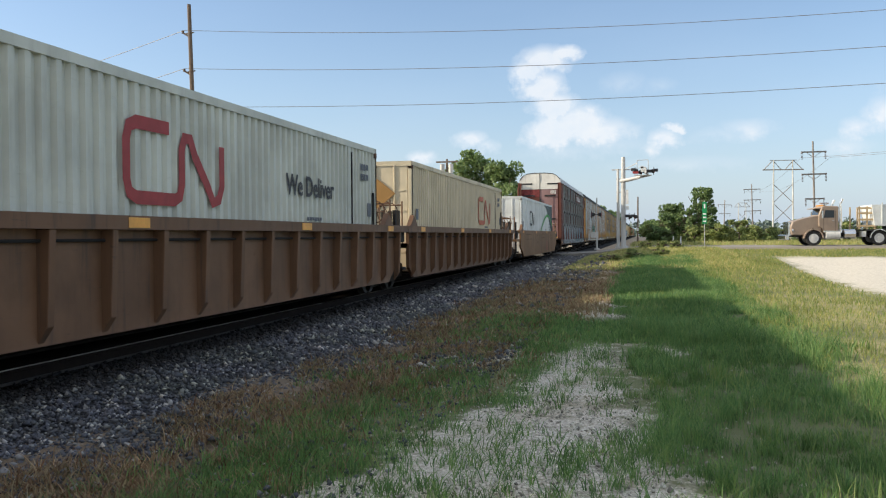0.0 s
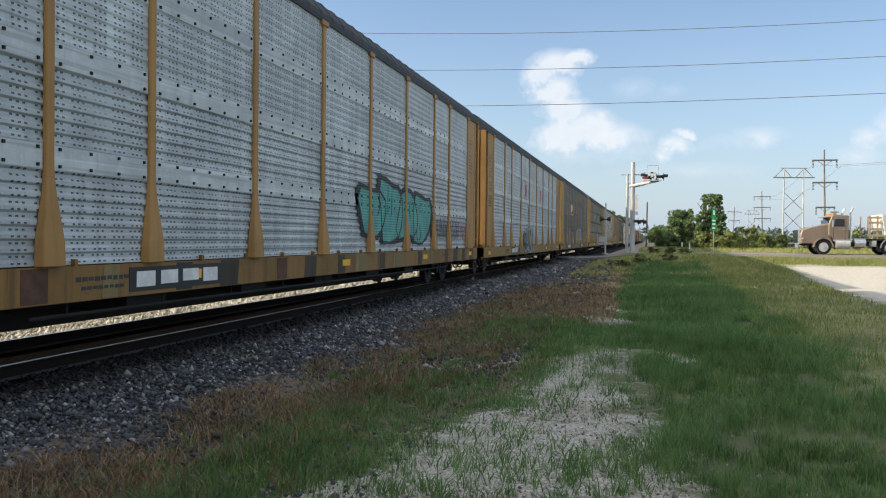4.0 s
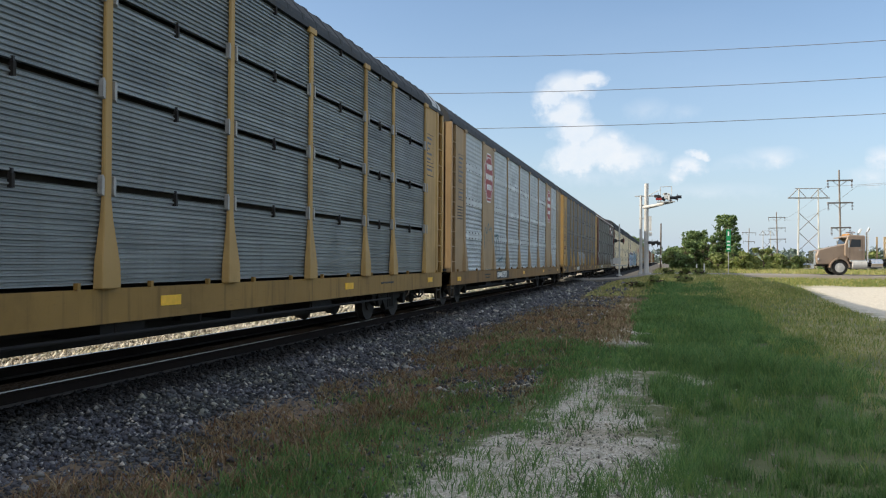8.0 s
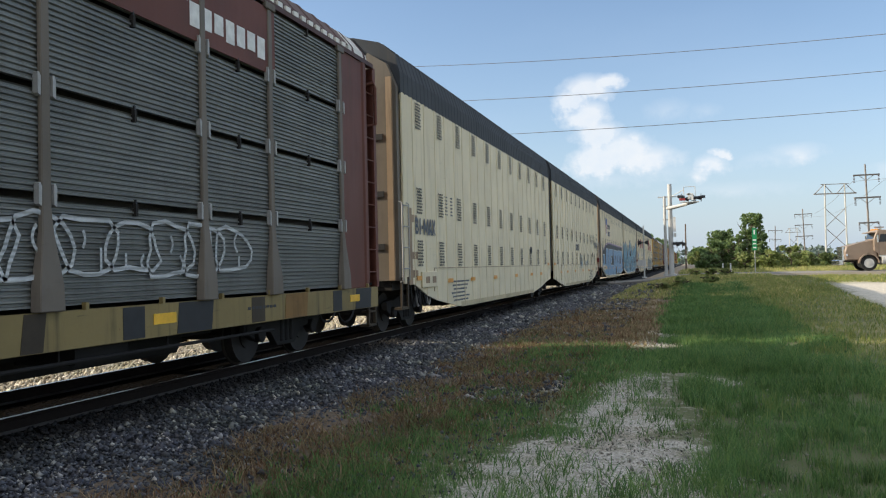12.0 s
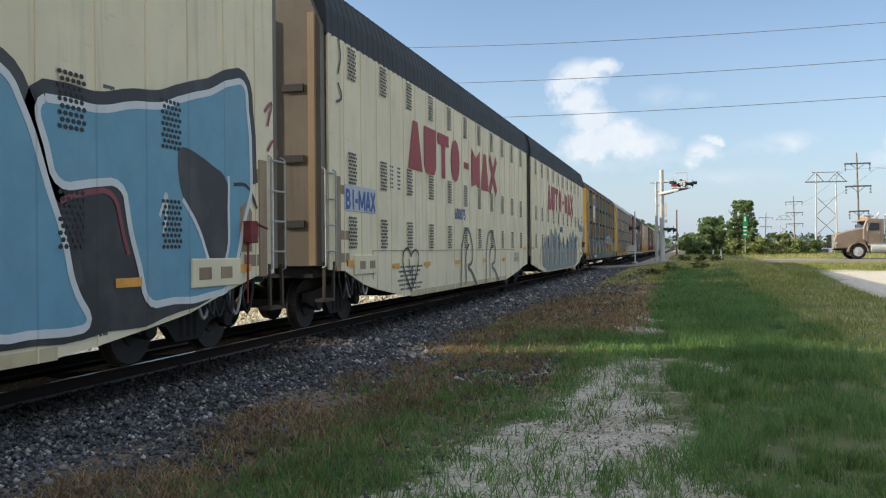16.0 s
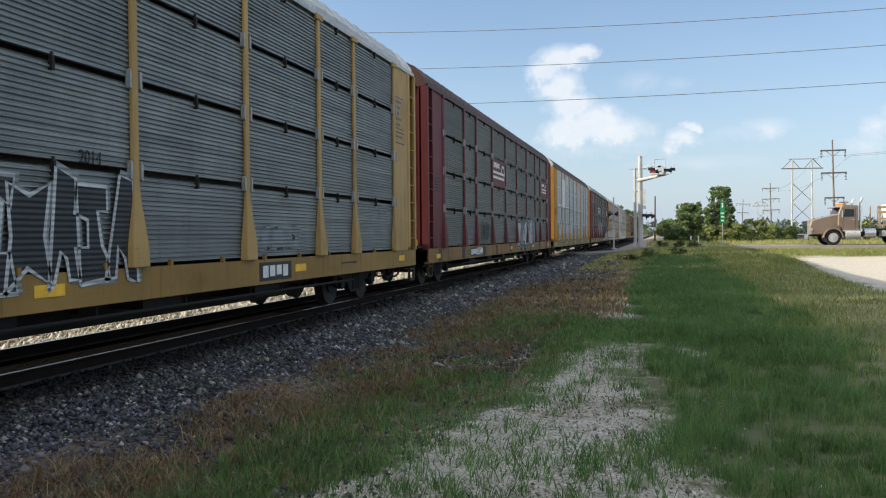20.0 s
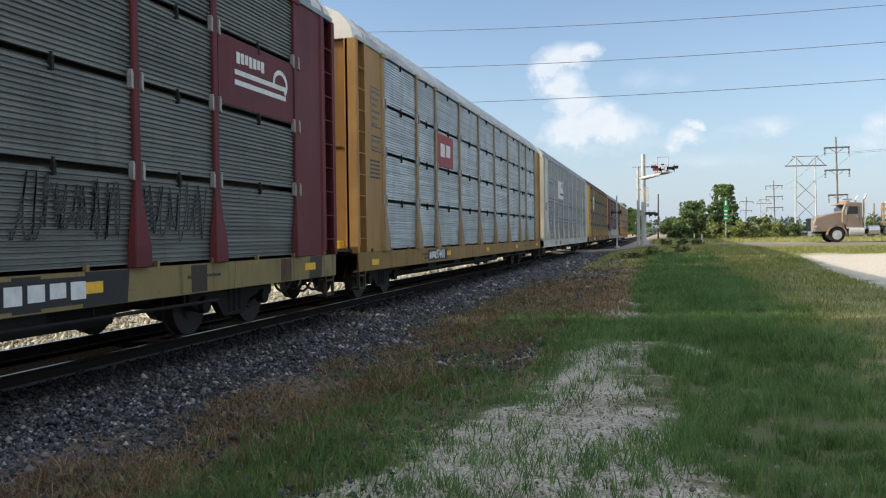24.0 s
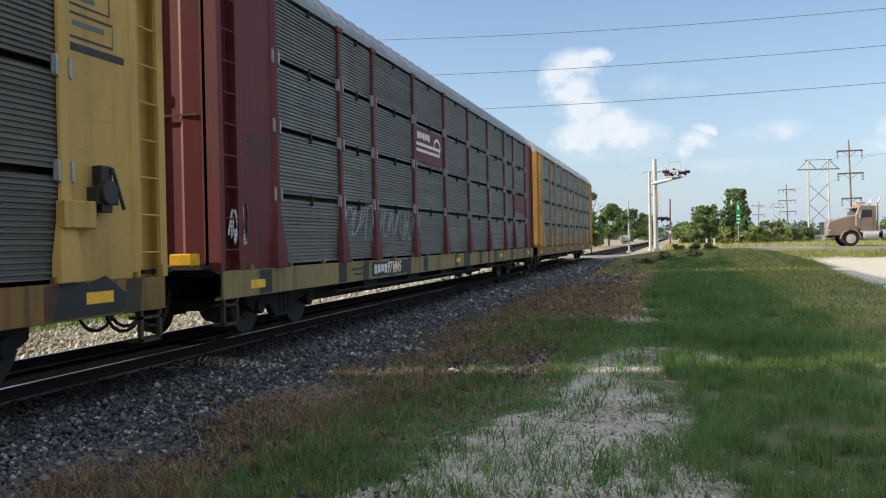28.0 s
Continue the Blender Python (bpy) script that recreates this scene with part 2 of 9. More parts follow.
def painted(name, base, rough=0.55, metal=0.0, rust=0.25, dirt=(0.10, 0.085, 0.065), grime=0.35, bump=0.15, fade=1.0):
    """Weathered paint: faded patches, rain streaks, chips of rust, dust."""
    n = Nodes(name)
    v, co, rnd = n.own_space()
    vs, _, _ = n.own_space((2.6, 2.6, 0.22))
    patch, streak, chips = n.noise(v, 0.9), n.noise(vs, 2.4, 6.0), n.noise(v, 7.0, 8.0, 0.7)
    c = n.mix(n.step(patch, 0.3, 0.7), scaled(base, 1 - 0.18 * fade), scaled(base, 1 + 0.14 * fade))
    c = n.mix(n.math("MULTIPLY", rnd, 0.25 * fade), c, scaled(base, 0.8))
    c = n.mix(n.math("MULTIPLY", n.step(streak, 0.5, 0.8), grime), c, dirt)
    stain = n.noise(v, 0.45, 7.0, 0.65)
    c = n.mix(n.math("MULTIPLY", n.step(stain, 0.48, 0.72), grime * 0.9), c, scaled(base, 0.45))
    scuff = n.noise(n.own_space((3.0, 0.6, 5.0))[0], 3.0, 6.0, 0.7)
    c = n.mix(n.math("MULTIPLY", n.step(scuff, 0.60, 0.72), grime * 0.6), c, dirt)
    c = n.mix(n.math("MULTIPLY", n.step(chips, 0.66, 0.73), rust), c, (0.11, 0.045, 0.022))
    r = n.math("ADD", rough - 0.1, n.math("MULTIPLY", streak, 0.25))
    n.bsdf.inputs["Specular IOR Level"].default_value = 0.28
    return n.finish(c, r, metal, chips, bump, 0.004)


def galvanised(name, base, metal=0.35, rough=0.45, holes=0.0, grime=0.4):
    """Zinc-coated sheet with dull bloom, streaks and, where holes is set, rows of punched slots."""
    n = Nodes(name)
    v, co, rnd = n.own_space()
    vs, _, _ = n.own_space((2.0, 2.0, 0.25))
    bloom, streak, grain = n.noise(v, 1.3, 5.0), n.noise(vs, 3.0, 6.0), n.noise(v, 26.0, 3.0)
    c = n.mix(n.step(bloom, 0.3, 0.7), scaled(base, 0.75), scaled(base, 1.2))
    c = n.mix(n.math("MULTIPLY", rnd, 0.5), c, scaled(base, 0.72))
    c = n.mix(n.math("MULTIPLY", n.step(grain, 0.5, 0.7), 0.2), c, scaled(base, 1.3))
    c = n.mix(n.math("MULTIPLY", n.step(streak, 0.5, 0.8), grime), c, (0.10, 0.085, 0.07))
    band = n.noise(n.own_space((1.0, 0.10, 6.5))[0], 2.2, 5.0, 0.6)
    c = n.mix(n.math("MULTIPLY", n.step(band, 0.50, 0.64), 0.2 if holes else 0.5), c, scaled(base, 0.5))
    c = n.mix(n.math("MULTIPLY", n.step(band, 0.46, 0.34), 0.15 if holes else 0.45), c, scaled(base, 1.45))
    if holes:
        sep = n.node("ShaderNodeSeparateXYZ", Vector=co)
        a = n.math("FRACT", n.math("MULTIPLY", sep.outputs["Y"], 11.0))
        b = n.math("FRACT", n.math("MULTIPLY", sep.outputs["Z"], 15.6))
        slot = n.math("MULTIPLY", n.math("LESS_THAN", n.math("ABSOLUTE", n.math("SUBTRACT", a, 0.5)), 0.24),
                      n.math("LESS_THAN", n.math("ABSOLUTE", n.math("SUBTRACT", b, 0.5)), 0.15))
        rest = n.math("LESS_THAN", n.math("FRACT", n.math("MULTIPLY", sep.outputs["Y"], 11.0 / 4.0)), 0.74)
        slot = n.math("MULTIPLY", slot, rest)
        gaps = n.step(n.noise(v, 0.55, 2.0), 0.1, 0.4)
        c = n.mix(n.math("MULTIPLY", n.math("MULTIPLY", slot, gaps), holes), c, (0.015, 0.015, 0.018))
    return n.finish(c, n.math("ADD", rough, n.math("MULTIPLY", bloom, 0.25)), metal, grain, 0.1, 0.003)


def plain(name, base, rough=0.6, metal=0.0, vary=0.12, scale=6.0, bump=0.2, distance=0.004):
    n = Nodes(name)
    v, co, rnd = n.own_space()
    a, b = n.noise(v, scale), n.noise(v, scale * 9)
    c = n.mix(n.step(a, 0.3, 0.7), scaled(base, 1 - vary), scaled(base, 1 + vary))
    c = n.mix(n.math("MULTIPLY", n.step(b, 0.5, 0.75), 0.3), c, scaled(base, 1 - 2.5 * vary))
    return n.finish(c, rough, metal, b, bump, distance)


def islands(name, colors, rough=0.8, through=0.0, oily=False):
    """Many small pieces in one mesh, each with its own colour out of a few."""
    n = Nodes(name)
    geo = n.nt.nodes.new("ShaderNodeNewGeometry")
    ramp = n.nt.nodes.new("ShaderNodeValToRGB")
    ramp.color_ramp.interpolation = "LINEAR"
    els = ramp.color_ramp.elements
    while len(els) < len(colors):
        els.new(0.5)
    for i, c in enumerate(colors):
        els[i].position, els[i].color = i / (len(colors) - 1), (*c, 1)
    n.link(geo.outputs["Random Per Island"], ramp.inputs[0])
    big = n.noise(geo.outputs["Position"], 0.8, 3.0)
    c = n.mix(n.step(big, 0.35, 0.65), ramp.outputs[0], n.mix(1.0, ramp.outputs[0], (0.72, 0.76, 0.66), "MULTIPLY"))
    clump = n.noise(geo.outputs["Position"], 4.5, 3.0)
    c = n.mix(n.step(clump, 0.52, 0.66), c, n.mix(1.0, c, (0.74, 0.72, 0.7), "MULTIPLY"))
    c = n.mix(n.step(clump, 0.48, 0.34), c, n.mix(1.0, c, (1.25, 1.15, 1.05), "MULTIPLY"))
    # stones by the track: oil stain and the train's shade darkened in together
    if oily:
        off = n.math("ABSOLUTE", n.math("SUBTRACT", n.node("ShaderNodeSeparateXYZ", Vector=geo.outputs["Position"]).outputs["X"], TRACK_X))
        edge = n.math("ADD", off, n.math("MULTIPLY", n.math("SUBTRACT", big, 0.5), 0.8))
        c = n.mix(n.step(edge, 1.3, 2.1), n.mix(1.0, c, (0.10, 0.085, 0.075), "MULTIPLY"), c)
    mat = n.finish(c, rough)
    if through:
        tr = n.nt.nodes.new("ShaderNodeBsdfTranslucent")
        n.link(c, tr.inputs["Color"])
        mx = n.nt.nodes.new("ShaderNodeMixShader")
        mx.inputs[0].default_value = through
        n.link(n.bsdf.outputs[0], mx.inputs[1]), n.link(tr.outputs[0], mx.inputs[2]), n.link(mx.outputs[0], n.out.inputs["Surface"])
    return mat


YELLOW, TAN, BROWN, MAROON, CREAM = (0.52, 0.27, 0.05), (0.40, 0.225, 0.075), (0.135, 0.048, 0.034), (0.13, 0.022, 0.026), (0.77, 0.68, 0.48)
M = {
    "yellow": painted("yellow rail paint", YELLOW, grime=0.42), "yellow_pale": painted("pale yellow rail paint", (0.44, 0.285, 0.105), rust=0.45, grime=0.55), "yellow_warm": painted("warm yellow rail paint", (0.50, 0.32, 0.09), rust=0.5, grime=0.45), "brown_sunlit": painted("sun-faded mauve-brown paint", (0.30, 0.185, 0.18), rust=0.3),
    "tan_dull": painted("dusty tan rail paint", (0.36, 0.25, 0.135), rust=0.3, grime=0.45), "tan": painted("tan rail paint", TAN, rust=0.35, grime=0.45), "brown": painted("brown rail paint", BROWN), "maroon": painted("maroon rail paint", MAROON),
    "white": painted("dusty white paint", (0.76, 0.745, 0.69), rust=0.4), "cream": painted("cream rail paint", CREAM, rust=0.2, grime=0.28, bump=0.04, fade=0.45),
    "well": painted("brown well car paint", (0.17, 0.092, 0.052), rust=1.0, grime=0.9, dirt=(0.055, 0.045, 0.038), fade=1.7), "well_orange": painted("orange-brown well car paint", (0.235, 0.122, 0.052), rust=0.8, grime=0.8, dirt=(0.07, 0.05, 0.035), fade=1.5),
    "sill_yellow": painted("oily yellow sill paint", (0.25, 0.138, 0.042), rust=1.0, grime=0.85, dirt=(0.05, 0.04, 0.03)), "sill_pale": painted("pale sill paint", (0.27, 0.205, 0.085), rust=1.0, grime=0.85, dirt=(0.05, 0.04, 0.03)),
    "sill_step": painted("oily step paint", (0.06, 0.045, 0.03), rust=1.0, grime=0.9, dirt=(0.03, 0.025, 0.02)),
    "sill_gold": painted("worn golden sill paint", (0.30, 0.18, 0.05), rust=1.0, grime=0.75, dirt=(0.06, 0.04, 0.022)), "sill_white": painted("white sill paint", (0.6, 0.58, 0.5), rust=0.4), "sill_brown": painted("brown sill paint", (0.14, 0.065, 0.04), rust=0.5),
    "perf": galvanised("pale perforated sheet", (0.52, 0.56, 0.57), holes=0.85), "perf_dark": galvanised("dull perforated sheet", (0.165, 0.168, 0.162), metal=0.15, rough=0.6, holes=0.75, grime=0.6),
    "perf_mid": galvanised("grey perforated sheet", (0.33, 0.35, 0.355), metal=0.25, rough=0.5, holes=0.75, grime=0.45), "band": galvanised("smooth zinc strip", (0.58, 0.61, 0.61)), "band_dark": galvanised("dull zinc strip", (0.17, 0.173, 0.168), metal=0.15, rough=0.6),
    "corr": galvanised("corrugated zinc sheet", (0.25, 0.27, 0.27), metal=0.4, rough=0.38), "corr_dark": galvanised("sooty corrugated sheet", (0.145, 0.137, 0.12), metal=0.25, rough=0.44, grime=0.65),
    "corr_mid": galvanised("dull corrugated sheet", (0.20, 0.205, 0.192), metal=0.35, rough=0.40, grime=0.55), "corr_bright": galvanised("bright corrugated sheet", (0.58, 0.62, 0.64), metal=0.45, rough=0.35),
    "roof_grey": galvanised("grey roof sheet", (0.30, 0.32, 0.34)), "roof_pale": galvanised("pale roof sheet", (0.55, 0.56, 0.55)),
    "roof_dark": painted("dark slate roof paint", (0.05, 0.056, 0.064), rough=0.7), "roof_brown": painted("brown roof paint", (0.085, 0.04, 0.034)),
    "max_door": painted("rust-stained cream door paint", (0.33, 0.235, 0.15), rust=0.8, grime=0.7), "max_hem": painted("dust-coloured cream paint", (0.54, 0.45, 0.28), rust=0.3, grime=0.3), "max_end": painted("sooty grey-brown end paint", (0.175, 0.15, 0.122), rust=0.8, grime=0.7), "dark": plain("black running gear", (0.014, 0.012, 0.011), 0.85), "steel": plain("grimy wheel steel", (0.03, 0.025, 0.022), 0.7, 0.2),
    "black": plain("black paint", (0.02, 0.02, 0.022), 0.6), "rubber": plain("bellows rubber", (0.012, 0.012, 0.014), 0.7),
    "text_white": plain("white lettering", (0.72, 0.72, 0.70)), "text_black": plain("black lettering", (0.03, 0.03, 0.035)),
    "text_grey": plain("grey lettering", (0.10, 0.11, 0.13)), "red_letter": plain("faded red lettering", (0.30, 0.035, 0.035)),
    "red": plain("red paint", (0.40, 0.03, 0.03)), "brake_red": plain("weathered red paint", (0.17, 0.03, 0.03), 0.8, vary=0.3), "blue": plain("blue paint", (0.05, 0.10, 0.30)),
    "reflector": plain("yellow reflective strip", (0.85, 0.48, 0.03), 0.35), "orange_strip": plain("orange reflective strip", (0.72, 0.33, 0.05), 0.4),
    "container_a": painted("grey-white container paint", (0.56, 0.58, 0.52), rust=0.15, grime=0.2),
    "container_b": painted("cream container paint", (0.60, 0.52, 0.37), rust=0.2, grime=0.25),
    "container_c": painted("white container paint", (0.66, 0.69, 0.68), rust=0.08, grime=0.12),
    "slate": painted("slate green paint", (0.05, 0.075, 0.08)), "green_stripe": plain("green stripe paint", (0.05, 0.30, 0.06)),
    "clip": plain("grey cast clip", (0.33, 0.33, 0.32), 0.5), "steel_pale": painted("aluminium paint", (0.55, 0.55, 0.53), rust=0.1), "wood_pole": plain("weathered pole wood", (0.14, 0.105, 0.08), 0.9, vary=0.25),
    "bark": plain("bark", (0.09, 0.07, 0.05), 0.95, vary=0.3, scale=12, bump=0.6), "wire": plain("grey conductor", (0.16, 0.16, 0.17), 0.5),
    "truck_tan": painted("tan truck paint", (0.29, 0.225, 0.175), 0.4, rust=0.05, grime=0.15), "chrome": plain("chrome", (0.75, 0.75, 0.74), 0.18, 1.0),
    "tyre": plain("tyre rubber", (0.02, 0.02, 0.02), 0.85), "sign_green": plain("green sign sheet", (0.01, 0.26, 0.09), 0.4),
    "ply": plain("pale timber", (0.45, 0.34, 0.2), 0.8, vary=0.2), "rust": plain("rusty steel", (0.10, 0.05, 0.03), 0.85, vary=0.3),
    # far pole colour is lightened and greyed to paint in the distance haze
    "red_lens": plain("red lens", (0.35, 0.02, 0.02), 0.25), "far_wood": plain("sun-greyed pole wood", (0.24, 0.21, 0.19), 0.9, vary=0.2),
}


def glass_material():
    n = Nodes("dark window glass")
    return n.finish((0.02, 0.025, 0.03), 0.08, 0.0)


M["glass"] = glass_material()


def spray(name, c, ribs=True):
    """Thin sprayed paint; on ribbed sheet the ribs show through as relief."""
    n = Nodes(name)
    v, co, rnd = n.own_space()
    a, b = n.noise(v, 2.5), n.noise(v, 30.0)
    k = 1.0 if ribs else 0.3
    col = n.mix(n.step(a, 0.3, 0.7), scaled(c, 1 - 0.25 * k), scaled(c, 1 + 0.12 * k))
    if not ribs:
        yy = n.node("ShaderNodeSeparateXYZ", Vector=co).outputs["Y"]
        back = n.math("GREATER_THAN", yy, 21.5)
        start = n.math("ADD", 0.176, n.math("MULTIPLY", back, -0.088))
        u = n.math("FRACT", n.math("DIVIDE", n.math("SUBTRACT", yy, start), 0.9065))
        seam = n.math("GREATER_THAN", n.math("ABSOLUTE", n.math("SUBTRACT", u, 0.5)), 0.482)
        worn = n.step(n.noise(v, 1.2, 6.0), 0.45, 0.7)
        col = n.mix(n.math("MULTIPLY", worn, 0.22), col, n.mix(0.5, col, (0.35, 0.34, 0.30)))
        return n.finish(n.mix(n.math("MULTIPLY", seam, 0.35), col, scaled(c, 0.45)), 0.55, 0.0, n.math("ADD", seam, n.math("MULTIPLY", b, 0.1)), 0.6, 0.012)
    z = n.node("ShaderNodeSeparateXYZ", Vector=co).outputs["Z"]
    wave = n.math("SINE", n.math("MULTIPLY", z, math.tau / 0.057))
    col = n.mix(n.math("MULTIPLY", n.step(b, 0.5, 0.75), 0.35), col, scaled(c, 0.5))
    return n.finish(col, 0.6, 0.0, wave, 0.5, 0.008)


S = {k: spray("spray paint " + k, c) for k, c in {
    "white": (0.48, 0.50, 0.50), "black": (0.025, 0.027, 0.03), "teal": (0.10, 0.36, 0.31), "sky": (0.22, 0.36, 0.50), "cyan": (0.12, 0.36, 0.48),
    "grey": (0.20, 0.23, 0.23), "brown": (0.16, 0.06, 0.045), "pink": (0.42, 0.17, 0.22), "green": (0.12, 0.36, 0.22), "orange": (0.5, 0.24, 0.05), "purple": (0.25, 0.17, 0.33), "red": (0.35, 0.05, 0.06), "cream": (0.42, 0.39, 0.28), "rust": (0.13, 0.035, 0.028), "mint": (0.16, 0.27, 0.19), "chalk": (0.21, 0.235, 0.245), "slate": (0.05, 0.13, 0.15)}.items()}
FLAT = {k: spray("flat spray paint " + k, c, False) for k, c in {
    "white": (0.62, 0.64, 0.64), "black": (0.030, 0.028, 0.03), "sky": (0.215, 0.345, 0.50), "cyan": (0.13, 0.31, 0.42), "grey": (0.12, 0.125, 0.125), "haze": (0.22, 0.25, 0.235),
    "purple": (0.42, 0.30, 0.47), "brown": (0.085, 0.06, 0.055), "red": (0.22, 0.04, 0.045), "smoke": (0.028, 0.026, 0.029)}.items()}


# ---- ground, road and track ----
def smooth(v, lo, hi):
    t = np.clip((v - lo) / (hi - lo), 0, 1)
    return t * t * (3 - 2 * t)


def ground_z(x, y):
    """Height of the ground sheet: flat field, rising to the level of the crossing road."""
    rise = smooth(y, 30.0, 60.0) * smooth(x, -5.0, 0.5) * 0.72
    return -0.36 + rise - 0.25 * smooth(-x, 11.5, 16.0) * 0.4 + 0.35 * smooth(y, 56.0, 64.0) * smooth(-x, 9.5, 11.0) * (1 - smooth(y, 78.0, 86.0))


def ground_material():
    n = Nodes("field earth, dust and gravel")
    pos = n.nt.nodes.new("ShaderNodeNewGeometry").outputs["Position"]
    sep = n.node("ShaderNodeSeparateXYZ", Vector=pos)
    x, y = sep.outputs["X"], sep.outputs["Y"]
    wob, mid, fine, grit = n.noise(pos, 0.35, 5.0), n.noise(pos, 1.6, 5.0), n.noise(pos, 9.0, 5.0), n.noise(pos, 45.0, 3.0, 0.7)
    wx = n.math("ADD", x, n.math("ADD", n.math("MULTIPLY", n.math("SUBTRACT", mid, 0.5), 2.0), n.math("MULTIPLY", n.math("SUBTRACT", fine, 0.5), 0.9)))
    wy = n.math("ADD", y, n.math("MULTIPLY", n.math("SUBTRACT", wob, 0.5), 5.0))
    def run(points):
        """A smooth value along y through a few (y, value) points."""
        curve = n.nt.nodes.new("ShaderNodeFloatCurve")
        c = curve.mapping.curves[0]
        for i, (yy, vv) in enumerate(points):
            q = ((yy - 4.0) / 60.0, (vv + 5.0) / 10.0)
            if i < 2:
                c.points[i].location = q
            else:
                c.points.new(*q)
        curve.mapping.update()
        n.link(n.math("DIVIDE", n.math("SUBTRACT", y, 4.0), 60.0), curve.inputs["Value"])
        return n.math("SUBTRACT", n.math("MULTIPLY", curve.outputs[0], 10.0), 5.0)

    soil = n.mix(n.step(fine, 0.35, 0.65), n.mix(grit, (0.07, 0.05, 0.032), (0.16, 0.115, 0.075)), n.mix(grit, (0.12, 0.085, 0.055), (0.27, 0.21, 0.15)))
    red = n.mix(grit, (0.17, 0.085, 0.045), (0.36, 0.215, 0.12))
    beige = n.mix(n.step(fine, 0.3, 0.7), (0.26, 0.20, 0.135), (0.46, 0.38, 0.275))
    turf = n.mix(fine, (0.08, 0.105, 0.04), (0.17, 0.175, 0.08))
    hay = n.mix(n.step(fine, 0.3, 0.7), (0.19, 0.19, 0.075), (0.36, 0.31, 0.15))
    cell = n.node("ShaderNodeTexVoronoi", Vector=pos, Scale=13.0)
    tone = n.node("ShaderNodeSeparateXYZ", Vector=cell.outputs["Color"]).outputs["X"]
    chip = n.node("ShaderNodeTexVoronoi", Vector=pos, Scale=42.0)
    ctone = n.node("ShaderNodeSeparateXYZ", Vector=chip.outputs["Color"]).outputs["X"]
    pale = n.mix(n.step(chip.outputs["Distance"], 0.3, 0.7), n.mix(ctone, (0.47, 0.435, 0.37), (0.74, 0.70, 0.61)), (0.38, 0.35, 0.295))
    pale = n.mix(n.step(mid, 0.45, 0.7), pale, n.mix(1.0, pale, (0.78, 0.74, 0.68), "MULTIPLY"))
    lime = n.mix(n.step(cell.outputs["Distance"], 0.25, 0.75), n.mix(tone, (0.26, 0.23, 0.18), (0.62, 0.57, 0.48)), (0.07, 0.06, 0.045))
    c = n.mix(n.step(n.math("SUBTRACT", wx, run([(4, -3.05), (64, -1.2), (7, -3.0), (9, -2.55), (12, -2.3), (15, -1.9), (18, -1.3), (24, -1.0), (34, -0.6)])), -0.15, 0.25), soil, turf)
    # bare reddish and beige earth further along
    bare = n.math("MULTIPLY", n.math("SUBTRACT", 1.0, n.step(n.math("SUBTRACT", wx, run([(4, -4.5), (64, -2.0), (14, -3.4), (17, -1.8), (19, -1.0), (24, -0.95), (31, -0.6), (42, -2.2), (50, -2.4)])), -0.3, 0.4)), n.step(wy, 15.0, 18.0))
    c = n.mix(bare, c, n.mix(n.step(wy, 20.0, 28.0), red, beige))
    c = n.mix(n.step(n.math("SUBTRACT", wx, n.math("MULTIPLY", n.math("SUBTRACT", wob, 0.5), 1.5)), 2.1, 2.9), c, n.mix(n.step(wob, 0.42, 0.62), hay, turf))
    left, right = run([(4, -2.45), (64, 4.0), (6, -1.95), (8, -1.65), (9, -1.35), (12, -1.25), (13.2, -0.95), (14.5, 2.0)]), run([(4, 0.8), (64, -4.0), (6.7, 0.28), (8.4, -0.08), (10, -0.28), (12, -0.44), (13.2, -0.8), (14.5, -3.0)])
    strip = n.math("MULTIPLY", n.step(n.math("SUBTRACT", wx, left), -0.12, 0.16), n.math("SUBTRACT", 1.0, n.step(n.math("SUBTRACT", wx, right), -0.16, 0.2)))

    def patch(px, py, rx, ry):
        a, b = n.math("DIVIDE", n.math("SUBTRACT", wx, px), rx), n.math("DIVIDE", n.math("SUBTRACT", y, py), ry)
        return n.math("SUBTRACT", 1.0, n.step(n.math("ADD", n.math("MULTIPLY", a, a), n.math("MULTIPLY", b, b)), 0.5, 1.15))

    spot = n.math("MAXIMUM", n.math("MAXIMUM", patch(-0.7, 19.3, 0.85, 2.2), patch(1.8, 14.7, 0.35, 0.8)), n.math("MAXIMUM", patch(0.35, 12.3, 0.3, 0.6), patch(-2.0, 11.2, 0.32, 1.2)))
    scat = n.math("MULTIPLY", n.step(mid, 0.5, 0.62), n.math("MULTIPLY", patch(-0.7, 14.5, 1.0, 5.5), 0.8))
    c = n.mix(n.math("MULTIPLY", n.math("MAXIMUM", n.math("MAXIMUM", strip, spot), scat), n.step(fine, 0.22, 0.5)), c, pale)
    lot = n.math("MULTIPLY", n.step(n.math("SUBTRACT", wx, n.math("MULTIPLY", y, 0.03)), 4.9, 6.0), n.math("MULTIPLY", n.step(wy, 23.0, 26.5), n.math("SUBTRACT", 1.0, n.step(wy, 45.0, 49.0))))
    dust = n.mix(n.step(fine, 0.3, 0.7), (0.50, 0.455, 0.37), (0.68, 0.63, 0.53))
    c = n.mix(lot, c, dust)
    apron = n.math("MULTIPLY", n.step(wy, 50.0, 57.0), n.math("SUBTRACT", 1.0, n.step(y, 72.0, 75.0)))
    c = n.mix(n.math("MULTIPLY", apron, 0.8), c, n.mix(mid, (0.15, 0.115, 0.085), (0.30, 0.26, 0.2)))
    far = n.math("MULTIPLY", n.step(n.math("MULTIPLY", x, -1.0), 8.8, 9.2), n.math("SUBTRACT", 1.0, n.step(n.math("MULTIPLY", wx, -1.0), 10.6, 11.4)))
